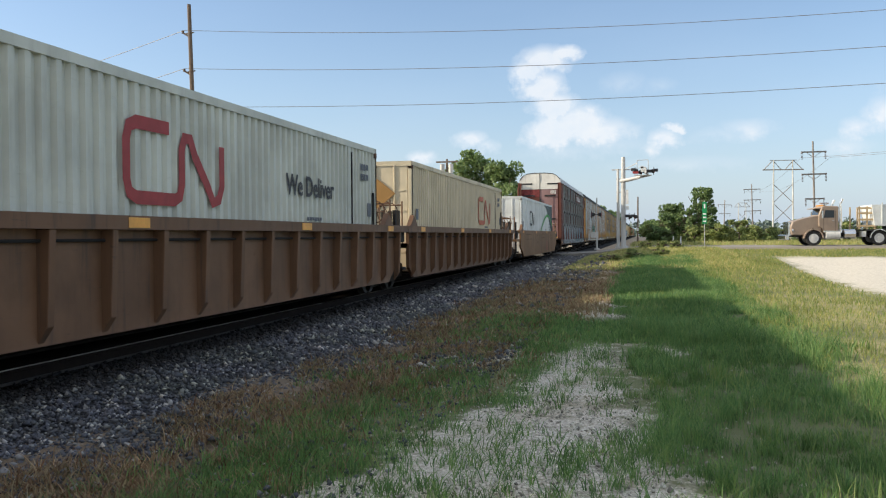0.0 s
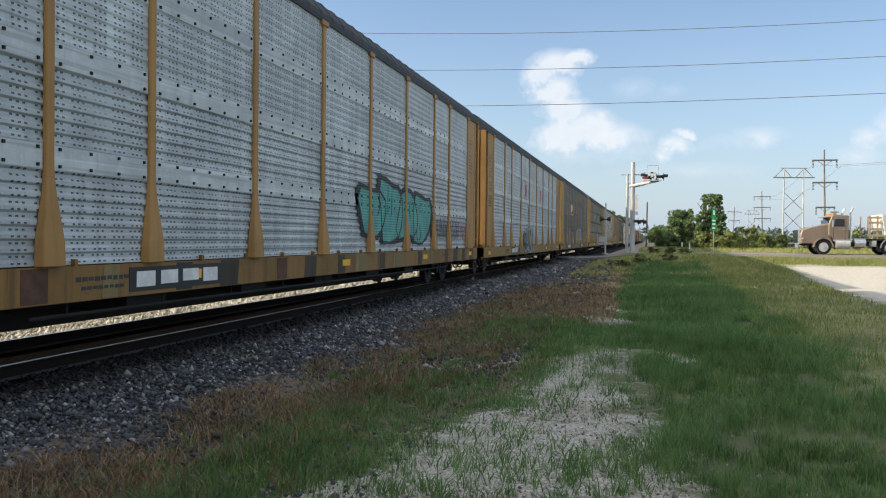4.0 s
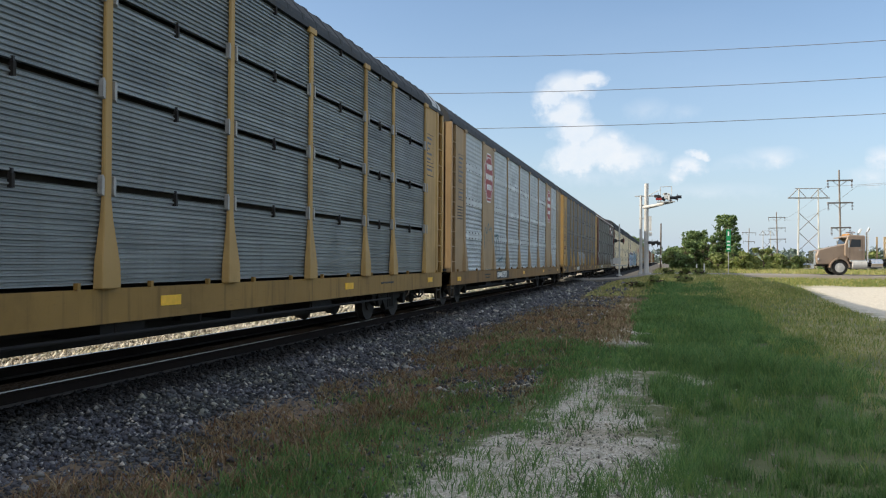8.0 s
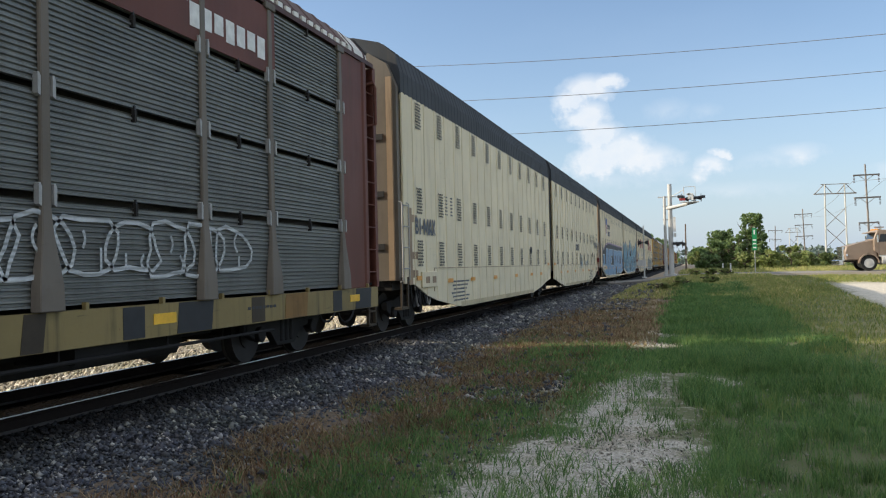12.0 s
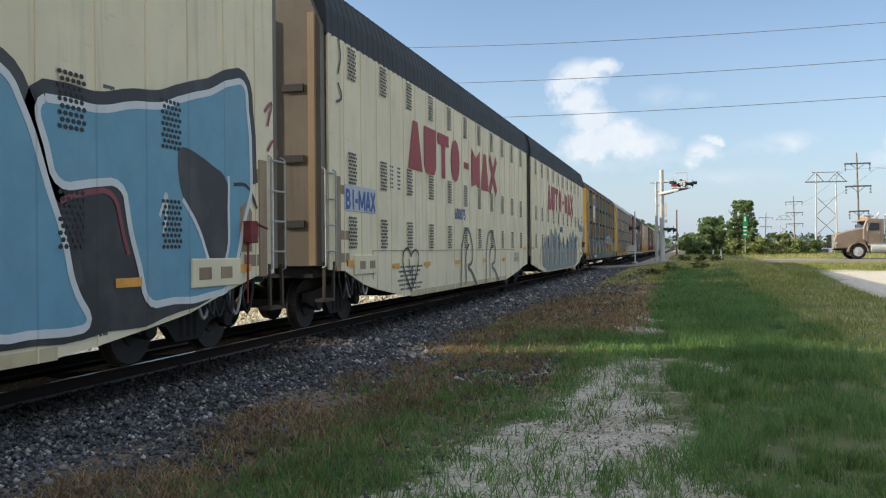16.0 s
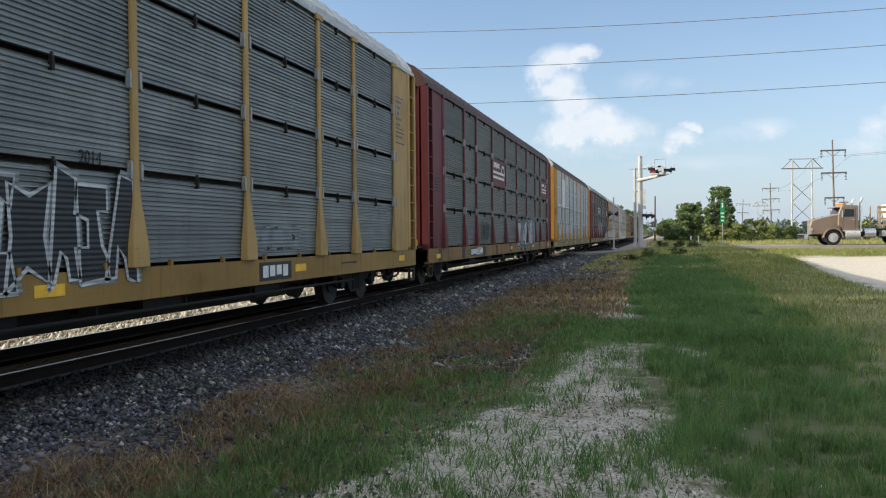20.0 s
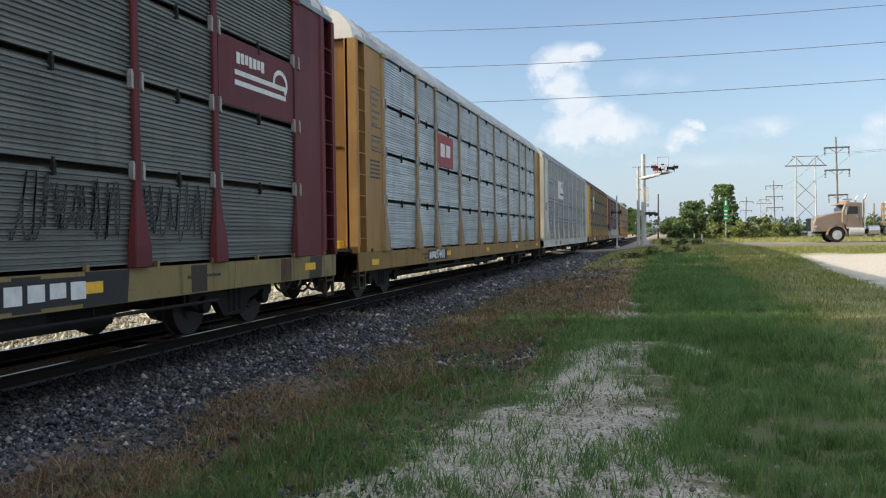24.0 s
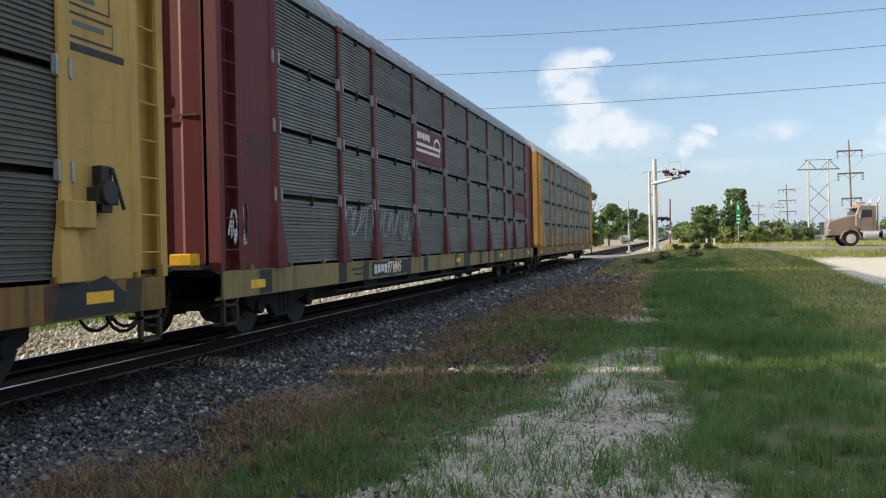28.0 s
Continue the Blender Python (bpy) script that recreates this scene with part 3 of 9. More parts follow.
    c = n.mix(far, c, lime)
    return n.finish(c, 0.95, 0.0, n.math("ADD", fine, n.math("MULTIPLY", grit, 0.5)), 0.6, 0.03)


def build_ground():
    xs = np.concatenate([-np.geomspace(900, 16, 26), np.arange(-15.5, 12.1, 0.5), np.geomspace(13, 900, 34)])
    ys = np.concatenate([-np.geomspace(300, 4, 12), np.arange(-3, 30, 0.6), np.arange(30, 90, 1.5), np.geomspace(92, 2500, 34)])
    gx, gy = np.meshgrid(xs, ys)
    gz = ground_z(gx, gy)
    gz += 0.03 * np.sin(gx * 1.7 + gy * 0.6) * np.sin(gy * 1.1 - gx * 0.4) * (np.abs(gx) < 30) * (gy < 56)
    v = np.stack([gx, gy, gz], -1).reshape(-1, 3)
    w = len(xs)
    i = (np.arange(len(ys) - 1)[:, None] * w + np.arange(w - 1)[None, :]).ravel()
    me = arrays_mesh("ground", v, np.stack([i, i + 1, i + w + 1, i + w], 1), ground_material())
    me.polygons.foreach_set("use_smooth", [True] * len(me.polygons))
    tagged(new("ground", me), "dry field of earth, turf and pale gravel patches", "ground", kind="structure")


def ballast_material():
    n = Nodes("crushed grey ballast")
    pos = n.nt.nodes.new("ShaderNodeNewGeometry").outputs["Position"]
    cell = n.node("ShaderNodeTexVoronoi", Vector=pos, Scale=18.0)
    big = n.noise(pos, 0.7)
    off = n.math("ABSOLUTE", n.math("SUBTRACT", n.node("ShaderNodeSeparateXYZ", Vector=pos).outputs["X"], TRACK_X))
    # band along the rails holds oil stain and painted shade from the train
    oily = n.math("SUBTRACT", 1.0, n.step(n.math("ADD", off, n.math("MULTIPLY", n.math("SUBTRACT", big, 0.5), 0.3)), 1.0, 1.5))
    c = n.mix(cell.outputs["Color"], (0.028, 0.03, 0.035), (0.09, 0.093, 0.1))
    c = n.mix(oily, c, n.mix(big, (0.003, 0.0025, 0.002), (0.007, 0.0055, 0.0045)))
    c = n.mix(n.step(big, 0.4, 0.7), c, n.mix(1.0, c, (0.7, 0.66, 0.62), "MULTIPLY"))
    n.bsdf.inputs["Specular IOR Level"].default_value = 0.02
    return n.finish(c, 0.95, 0.0, cell.outputs["Distance"], 0.8, 0.05)


def build_track():
    bed = bmesh.new()
    prism(bed, [(-3.9, -0.7), (3.9, -0.7), (3.75, -0.47), (3.0, -0.38), (1.7, -0.275), (0.95, -0.245), (0.6, -0.235), (-0.6, -0.235), (-0.95, -0.245), (-1.7, -0.29), (-2.6, -0.38), (-3.75, -0.47)], "y", -80, 1200)
    put("track_bed", mesh_from(bed, "track_bed"), ballast_material(), None, (TRACK_X, 0, 0), label="long bed of grey crushed stone ballast", category="ballast", kind="structure")
    rail_outline = [(-0.075, -0.17), (0.075, -0.17), (0.07, -0.15), (0.014, -0.13), (0.012, -0.045), (0.036, -0.03), (0.036, -0.004), (0.03, 0.0), (-0.03, 0.0), (-0.036, -0.004), (-0.036, -0.03), (-0.012, -0.045), (-0.014, -0.13), (-0.07, -0.15)]
    n = Nodes("rail steel")
    pos = n.nt.nodes.new("ShaderNodeNewGeometry")
    up = n.node("ShaderNodeSeparateXYZ", Vector=pos.outputs["Normal"]).outputs["Z"]
    top = n.step(up, 0.9, 0.99)
    web = n.noise(pos.outputs["Position"], 8.0)
    rail_mat = n.finish(n.mix(top, n.mix(web, (0.009, 0.007, 0.006), (0.02, 0.013, 0.010)), (0.26, 0.245, 0.225)), n.math("SUBTRACT", 0.85, n.math("MULTIPLY", top, 0.55)), n.math("MULTIPLY", top, 0.9))
    n.bsdf.inputs["Specular IOR Level"].default_value = 0.12
    for side in (-0.755, 0.755):
        put("rail", stored("rail", lambda bm: prism(bm, rail_outline, "y", -80, 1200)), rail_mat, None, (TRACK_X + side, 0, RAIL_Z), label="steel rail with a worn bright head", category="rail", group="rails of the track", kind="structure")


def build_road():
    n = Nodes("old road surface")
    pos = n.nt.nodes.new("ShaderNodeNewGeometry").outputs["Position"]
    a, b = n.noise(pos, 0.5), n.noise(pos, 30.0)
    mat = n.finish(n.mix(n.step(a, 0.3, 0.7), n.mix(b, (0.16, 0.15, 0.135), (0.25, 0.235, 0.21)), n.mix(b, (0.24, 0.22, 0.19), (0.34, 0.32, 0.28))), 0.9, 0.0, b, 0.3, 0.01)
    bm = bmesh.new()
    xs = [-60, -20, -12, -9.3, -5.3, -3.5, -1.0, 1.0, 5.0, 12.0, 40.0, 120.0]
    zs = [-0.3, -0.25, -0.10, -0.075, -0.075, 0.02, 0.32, 0.385, 0.40, 0.40, 0.40, 0.40]
    rows = []
    for x, z in zip(xs, zs):
        rows.append([bm.verts.new((x, y, h)) for y, h in ((63.2, z - 0.5), (63.2, z - 0.03), (64.0, z), (67.0, z + 0.03), (70.0, z), (70.8, z - 0.03), (70.8, z - 0.5))])
    for r, s in zip(rows, rows[1:]):
        for i in range(6):
            bm.faces.new((r[i], s[i], s[i + 1], r[i + 1]))
    put("road", mesh_from(bm, "road"), mat, None, label="worn pale asphalt road over the level crossing", category="road", kind="structure")


build_ground()
build_track()
build_road()


# ---- rolling stock ----
MOVING = []
RUN = 0.9266
SIDE = 1.55


def on_rails(name, label, category, group, y):
    ob = thing(name, label, category, group, (TRACK_X, y, 0))
    ob.scale = (1, RUN, 1)
    MOVING.append((ob, y))
    return ob


def fill_wheel(bm):
    for x0, x1, r in ((-0.065, 0.065, 0.42), (0.065, 0.095, 0.45), (-0.09, -0.06, 0.2)):
        rod(bm, (-x1, 0, 0), (-x0, 0, 0), r, seg=24)


def fill_side_frame(bm):
    out = [(-1.25, 0.48), (-1.25, 0.66), (-0.75, 0.70), (-0.35, 0.80), (0.35, 0.80), (0.75, 0.70), (1.25, 0.66), (1.25, 0.48), (0.95, 0.34), (0.8, 0.50), (0.5, 0.45), (0.3, 0.22), (-0.3, 0.22), (-0.5, 0.45), (-0.8, 0.50), (-0.95, 0.34)]
    prism(bm, out, "x", -0.06, 0.06)
    for y in (-0.16, 0.0, 0.16):
        rod(bm, (0.04, y, 0.28), (0.04, y, 0.62), 0.055)
    for y in (-0.9, 0.9):
        rod(bm, (0.0, y, 0.44), (0.13, y, 0.44), 0.12, seg=12)


def bogie(car, y):
    b = put("bogie", stored("bolster", lambda bm: (box(bm, -1.0, 1.0, -0.2, 0.2, 0.42, 0.68), rod(bm, (0, 0, 0.6), (0, 0, 0.9), 0.25, seg=12))), M["dark"], car, (0, y, -0.075))
    b.scale = (1, 1 / RUN, 1)
    for dy in (-0.9, 0.9):
        put("axle", stored("axle", lambda bm: rod(bm, (-0.8, 0, 0), (0.8, 0, 0), 0.08)), M["dark"], b, (0, dy, 0.44))
        for sx in (-1, 1):
            put("wheel", stored("wheel", fill_wheel), M["steel"], b, (sx * 0.78, dy, 0.44), (0, 0, 0 if sx > 0 else 180))
    for sx in (-1, 1):
        put("side_frame", stored("side_frame", fill_side_frame, bevel=0.012), M["dark"], b, (sx * 1.0, 0, 0), (0, 0, 0 if sx > 0 else 180))
    return b


def fill_coupler(bm):
    box(bm, -0.08, 0.08, 0, 0.75, 0.76, 0.94)
    prism(bm, [(-0.16, -0.02), (0.02, -0.12), (0.14, -0.05), (0.16, 0.12), (0.06, 0.16), (-0.12, 0.14)], "z", 0.70, 1.0)
    rod(bm, (0.3, 0.3, 0.75), (0.32, -0.1, 0.45), 0.03)
    rod(bm, (0.32, -0.1, 0.45), (0.28, -0.5, 0.5), 0.03)


def fill_ladder(width, height, step):
    def fill(bm):
        for y in (0, width):
            box(bm, 0.0, 0.05, y - 0.018, y + 0.018, 0, height)
        k = int(height / step)
        for i in range(k):
            rod(bm, (0.035, 0, 0.15 + i * step), (0.035, width, 0.15 + i * step), 0.013, seg=6)
    return fill


def sheet_profile(height, pitch, depth, x=0.0):
    """Outline of a horizontally ribbed sheet, from bottom to top."""
    pts, k = [], max(1, round(height / pitch))
    p = height / k
    for i in range(k):
        z = i * p
        pts += [(x, z + 0.02 * p), (x, z + 0.30 * p), (x - depth, z + 0.50 * p), (x - depth, z + 0.84 * p)]
    pts += [(x, height), (x - 0.03 - depth, height), (x - 0.03 - depth, 0)]
    return pts


LEN, BAY0, BAYS = 27.4, 1.825, 9
WIDTHS = [2.75, 1.9, 2.9, 2.9, 2.85, 2.9, 2.9, 1.9, 2.75]
POSTS = [BAY0 + sum(WIDTHS[:i]) for i in range(BAYS + 1)]
LEVELS = [0.98, 2.05, 3.07, 4.10, 5.13]
ROOF = [(-1.52, 5.13), (-1.47, 5.36), (-1.24, 5.64), (-0.92, 5.80), (-0.4, 5.85), (0.4, 5.85), (0.92, 5.80), (1.24, 5.64), (1.47, 5.36), (1.52, 5.13)]


def fill_roof(bm):
    ribbed_roof(bm, ROOF, 0.25, LEN - 0.25, 0.61, 0.014)


def fill_roof_end(bm):
    prism(bm, [(x * 1.004, z + 0.008) for x, z in ROOF], "y", 0.0, 0.9)


def fill_post(bm):
    # slim above, with a flared boxed foot that stands proud of the sheets
    rings = []
    for z, w, d in ((0.972, 0.20, 0.105), (1.22, 0.19, 0.10), (1.70, 0.095, 0.06), (1.92, 0.075, 0.045), (5.16, 0.07, 0.04)):
        rings.append([(0.0, -w, z), (d, -w * 0.86, z), (d, w * 0.86, z), (0.0, w, z)])
    loft(bm, rings)


def fill_tab(bm):
    # a short zinc tab beside a post
    prism(bm, [(-0.02, -0.10), (0.02, -0.12), (0.025, 0.06), (0.0, 0.10), (-0.02, 0.09)], "x", -0.01, 0.05)


def tube(bm, pts, r, seg=6):
    """One bent tube through points."""
    rings = []
    for i, p in enumerate(pts):
        d = (Vector(pts[min(len(pts) - 1, i + 1)]) - Vector(pts[max(0, i - 1)])).normalized()
        a = d.cross(Vector((1, 0, 0.3))).normalized()
        b = d.cross(a)
        rings.append([tuple(Vector(p) + r * (a * math.cos(k * 2 * math.pi / seg) + b * math.sin(k * 2 * math.pi / seg))) for k in range(seg)])
    loft(bm, rings)


def fill_hose(bm):
    tube(bm, [(0.06 * math.sin(u * 6), -0.85 * u, -0.42 * math.sin(u * math.pi) - 0.04 * u) for u in (i / 9 for i in range(10))], 0.024)


def fill_bolts(width):
    def fill(bm):
        k = max(2, round((width - 0.3) / 0.46))
        for i in range(k + 1):
            y = 0.08 + i * (width - 0.34) / k
            for s in (-0.085, 0.085):
                box(bm, 0.008, 0.03, y - 0.016, y + 0.016, s - 0.016, s + 0.016)
    return fill


def fill_post_cap(bm):
    box(bm, 0.0, 0.055, -0.16, 0.16, 0, 0.1)


def fill_end_panel(bm):
    prism(bm, [(-0.2, 0.0), (-0.14, 0.0), (-0.14, 0.55), (0.03, 0.55), (0.03, 0.66), (0.0, 0.70), (0.0, BAY0 - 0.16), (0.028, BAY0 - 0.12), (0.028, BAY0 - 0.02), (-0.06, BAY0 - 0.02), (-0.06, 0.62), (-0.2, 0.62)], "z", 0.97, 5.14)


def fill_corner_post(bm):
    prism(bm, [(-0.22, 0.0), (0.03, 0.0), (0.03, 0.10), (-0.04, 0.10), (-0.04, 0.04), (-0.22, 0.04)], "z", 0.97, 5.14)


def fill_door(bm):
    # one leaf, from the middle outwards, with two folds
    prism(bm, [(0.01, 0.0), (0.55, -0.02), (0.62, 0.05), (0.95, 0.05), (1.02, -0.01), (1.33, 0.02), (1.33, 0.07), (0.01, 0.07)], "z", 1.06, 5.12)


def fill_flat_door(bm):
    # one nearly plain leaf with a shallow fold near its hinge
    prism(bm, [(0.01, 0.0), (0.98, 0.0), (1.03, 0.03), (1.30, 0.03), (1.36, 0.0), (1.36, 0.07), (0.01, 0.07)], "z", 1.06, 5.13)


def fill_sill(bm):
    prism(bm, [(0.0, 0.97), (0.0, 0.60), (-0.12, 0.58), (-0.12, 0.62), (-0.03, 0.64), (-0.03, 0.93), (-0.12, 0.95), (-0.12, 0.97)], "y", 0.05, LEN - 0.05)
    for i in range(20):
        y = 0.9 + i * 1.36
        box(bm, -0.02, 0.03, y - 0.025, y + 0.025, 0.97, 1.04)


def fill_underframe(bm):
    box(bm, -0.35, 0.35, 0.4, LEN - 0.4, 0.62, 0.98)
    prism(bm, [(4.6, 0.98), (5.2, 0.20), (LEN - 5.2, 0.20), (LEN - 4.6, 0.98)], "x", -0.35, 0.35)
    for x in (-1.15, 0.75):
        rod(bm, (x, 5.0, 0.5), (x, LEN - 5.0, 0.5), 0.05, seg=6)
    box(bm, -1.42, 1.42, 0.1, LEN - 0.1, 0.90, 0.965)
    for i in range(11):
        y = 6.0 + i * 1.55
        prism(bm, [(-1.4, 0.96), (-0.3, 0.58), (0.3, 0.58), (1.4, 0.96)], "y", y - 0.06, y + 0.06)
    rod(bm, (0.6, 8.5, 0.72), (0.6, 10.0, 0.72), 0.22, seg=12)
    box(bm, 0.3, 0.9, 15.0, 16.4, 0.45, 0.85)


def fill_step(bm):
    box(bm, -0.05, 0.0, 0.0, 0.05, 0.25, 0.75)
    box(bm, -0.05, 0.0, 0.38, 0.43, 0.25, 0.75)
    box(bm, -0.18, 0.0, 0.0, 0.43, 0.24, 0.28)
    box(bm, -0.16, 0.0, 0.0, 0.43, 0.50, 0.53)


def fill_platform(bm):
    box(bm, -1.45, 1.45, -0.3, 0.3, 1.0, 1.05)
    box(bm, -0.5, 0.5, -0.55, 0.0, 0.96, 0.99)


def fill_brake(bm):
    box(bm, 0.0, 0.14, -0.16, 0.2, 1.5, 1.68)
    prism(bm, [(0.0, -0.06), (0.14, -0.09), (0.14, 0.09), (0.0, 0.12)], "z", 1.42, 1.9)
    rod(bm, (0.1, -0.02, 1.62), (0.2, -0.02, 1.62), 0.13, seg=14)
    rod(bm, (0.16, 0.06, 1.88), (0.2, 0.2, 1.45), 0.022)


def bars_text(bm, x, y0, y1, z0, z1, count):
    """Lettering that cannot be told apart, as a row of bars."""
    w = (y1 - y0) / count
    for i in range(count):
        a = y0 + i * w
        box(bm, x, x + 0.004, a + w * 0.12, a + w * 0.88, z0 + (z1 - z0) * 0.08 * ((i * 7) % 3), z1)


def words(text, size, bold=0.0, lean=0.0):
    """Letters as a flat mesh that stands in the y-z plane and is read from +x."""
    key = ("lettering", text, size, lean)
    if key not in STORE:
        cu = bpy.data.curves.new("lettering", "FONT")
        cu.body, cu.size, cu.extrude, cu.offset, cu.resolution_u, cu.shear = text, size, 0.003, bold, 2, lean
        ob = bpy.data.objects.new("lettering", cu)
        me = bpy.data.meshes.new_from_object(ob)
        bpy.data.objects.remove(ob)
        me.transform(Matrix(((0, 0, 1, 0), (1, 0, 0, 0), (0, 1, 0, 0), (0, 0, 0, 1))))
        me.materials.clear()
        me.materials.append(None)
        STORE[key] = me
    return STORE[key]


def stroke(bm, pts, w, x):
    """A painted line through points (y, z) on the plane x."""
    k = len(pts)
    lo, hi = [], []
    for i, (y, z) in enumerate(pts):
        a, b = pts[max(0, i - 1)], pts[min(k - 1, i + 1)]
        d = Vector((b[0] - a[0], b[1] - a[1]))
        d = d.normalized() if d.length > 1e-6 else Vector((1, 0))
        nx = Vector((-d.y, d.x)) * w * 0.5
        lo.append(bm.verts.new((x, y - nx.x, z - nx.y))), hi.append(bm.verts.new((x, y + nx.x, z + nx.y)))
    for i in range(k - 1):
        bm.faces.new((lo[i], lo[i + 1], hi[i + 1], hi[i]))


def blob(bm, pts, x):
    vs = [bm.verts.new((x, y, z)) for y, z in pts]
    bm.faces.new(vs)


def letter_shape(rng, y0, y1, z0, z1):
    """A swollen, letter-like outline in a box."""
    k, pts = 14, []
    cy, cz, ry, rz = (y0 + y1) / 2, (z0 + z1) / 2, (y1 - y0) / 2, (z1 - z0) / 2
    lean, ph = rng.uniform(-0.25, 0.25), rng.uniform(0, 6)
    for i in range(k):
        a = i * math.tau / k
        c, s = math.cos(a), math.sin(a)
        q = (abs(c) ** 4 + abs(s) ** 4) ** -0.25
        q *= 1 + 0.16 * math.sin(3 * a + ph) * rng.uniform(0.4, 1.2)
        pts.append((cy + ry * 0.98 * c * q + lean * rz * s, min(z1 + 0.1, max(z0, cz + rz * 0.95 * s * q))))
    return pts


def graffiti(car, y0, y1, z0, z1, count, seed, fills, line, x=SIDE + 0.012, halo=None, label=""):
    """Sprayed bubble letters: a halo, the swollen fills and the drawn outlines, each a part."""
    rng = random.Random(seed)
    w = (y1 - y0) / count
    for i in range(count):
        a, b = y0 + i * w - 0.14 * w, y0 + (i + 1) * w + 0.14 * w
        za, zb = z0 + rng.uniform(0, 0.12) * (z1 - z0), z1 - rng.uniform(0, 0.18) * (z1 - z0)
        pts = letter_shape(rng, a, b, za, zb)
        d = 0.0004 * (i % 5)
        if halo:
            cy, cz = (a + b) / 2, (za + zb) / 2
            bm = bmesh.new()
            blob(bm, [(cy + (y - cy) * 1.2, max(z0, cz + (z - cz) * 1.15)) for y, z in pts], x + d)
            part("graffiti_halo", bm, S[halo], car, halo + " sprayed surround")
        if fills:
            bm = bmesh.new()
            blob(bm, pts, x + 0.004 + d)
            c = fills[i % len(fills)]
            part("graffiti_letter", bm, S[c], car, c + " sprayed letter shape")
        lw = 0.035 + 0.02 * (z1 - z0)
        bm = bmesh.new()
        stroke(bm, pts + pts[:1], lw, x + 0.008)
        inner = bmesh.new()
        for _ in range(rng.choice((1, 2, 2))):
            q, s, e = rng.uniform(a + w * 0.35, b - w * 0.35), rng.choice((0.05, 0.45)), rng.uniform(0.3, 0.5)
            bend = rng.uniform(-0.12, 0.12) * w
            stroke(inner, [(q + bend * math.sin(j * 0.5), za + (zb - za) * (s + e * j / 6)) for j in range(7)], lw * 0.8, x + 0.009)
        part("graffiti_outline", bm, S[line], car, line + " sprayed outline")
        part("graffiti_stroke", inner, S[line], car, line + " sprayed stroke")


def scribble(car, y0, y1, z0, z1, count, seed, color, w=0.03, x=SIDE + 0.012):
    """A thin tag: one looping line that runs on from sign to sign."""
    rng = random.Random(seed)
    step = (y1 - y0) / count
    bm, p = bmesh.new(), []
    for i in range(count):
        ph, k, tall = rng.uniform(0, 6), rng.choice((1.5, 2.0, 3.0)), rng.uniform(0.6, 1.0)
        for j in range(14):
            u = j / 13
            p.append((y0 + step * (i + u + 0.32 * math.sin(9 * u + ph)), (z0 + z1) / 2 + (z1 - z0) * 0.5 * tall * math.sin(k * math.pi * u * 1.7 + ph)))
    stroke(bm, p, w, x)
    part("tag", bm, S[color], car, color + " sprayed scribble")


def jagged(car, y0, y1, z0, z1, count, seed, fill, line, shade, x=SIDE + 0.026):
    """Tall angular letters: dark cast shade, fill with cut-in wedges, bright outline."""
    rng = random.Random(seed)
    w = (y1 - y0) / count
    kinds = ([(0, 0.1), (0.1, 1), (0.45, 0.8), (0.6, 1), (1, 0.85), (0.9, 0.35), (1, 0), (0.55, 0.22), (0.4, 0)],
             [(0.1, 0), (0, 0.3), (0.3, 0.34), (0.32, 0.7), (0.05, 0.72), (0.1, 1), (0.95, 0.96), (0.9, 0.7), (0.66, 0.68), (0.68, 0.32), (0.95, 0.28), (1, 0)],
             [(0, 0), (0.3, 1), (0.7, 0.98), (1, 0.04), (0.7, 0), (0.6, 0.3), (0.38, 0.3), (0.3, 0)],
             [(0, 0), (0.12, 0.55), (0, 1), (0.55, 0.88), (1, 1), (0.85, 0.5), (1, 0.05), (0.5, 0.2)])
    for i in range(count):
        lean = rng.uniform(-0.12, 0.12) * w
        h = (z1 - z0) * rng.uniform(0.85, 1.0)
        o = [(y0 + i * w + (u * 1.16 - 0.08 + rng.uniform(-0.1, 0.1)) * w + lean * v, max(z0 - 0.02, z0 + (v + rng.uniform(-0.07, 0.07)) * h)) for u, v in kinds[rng.randrange(4)]]
        d = 0.0003 * (i % 4)
        cy, cz = y0 + (i + 0.5) * w, z0 + h / 2
        bm = bmesh.new()
        blob(bm, [(cy + (y - cy) * 1.16 + 0.06 * w, max(z0 - 0.02, cz + (z - cz) * 1.1)) for y, z in o], x + d)
        part("graffiti_halo", bm, S[shade], car, shade + " sprayed surround")
        bm = bmesh.new()
        blob(bm, o, x + 0.003 + d)
        part("graffiti_letter", bm, S[fill], car, fill + " sprayed angular letter")
        bm = bmesh.new()
        stroke(bm, o + o[:1], 0.05, x + 0.006)
        part("graffiti_outline", bm, S[line], car, line + " sprayed outline")


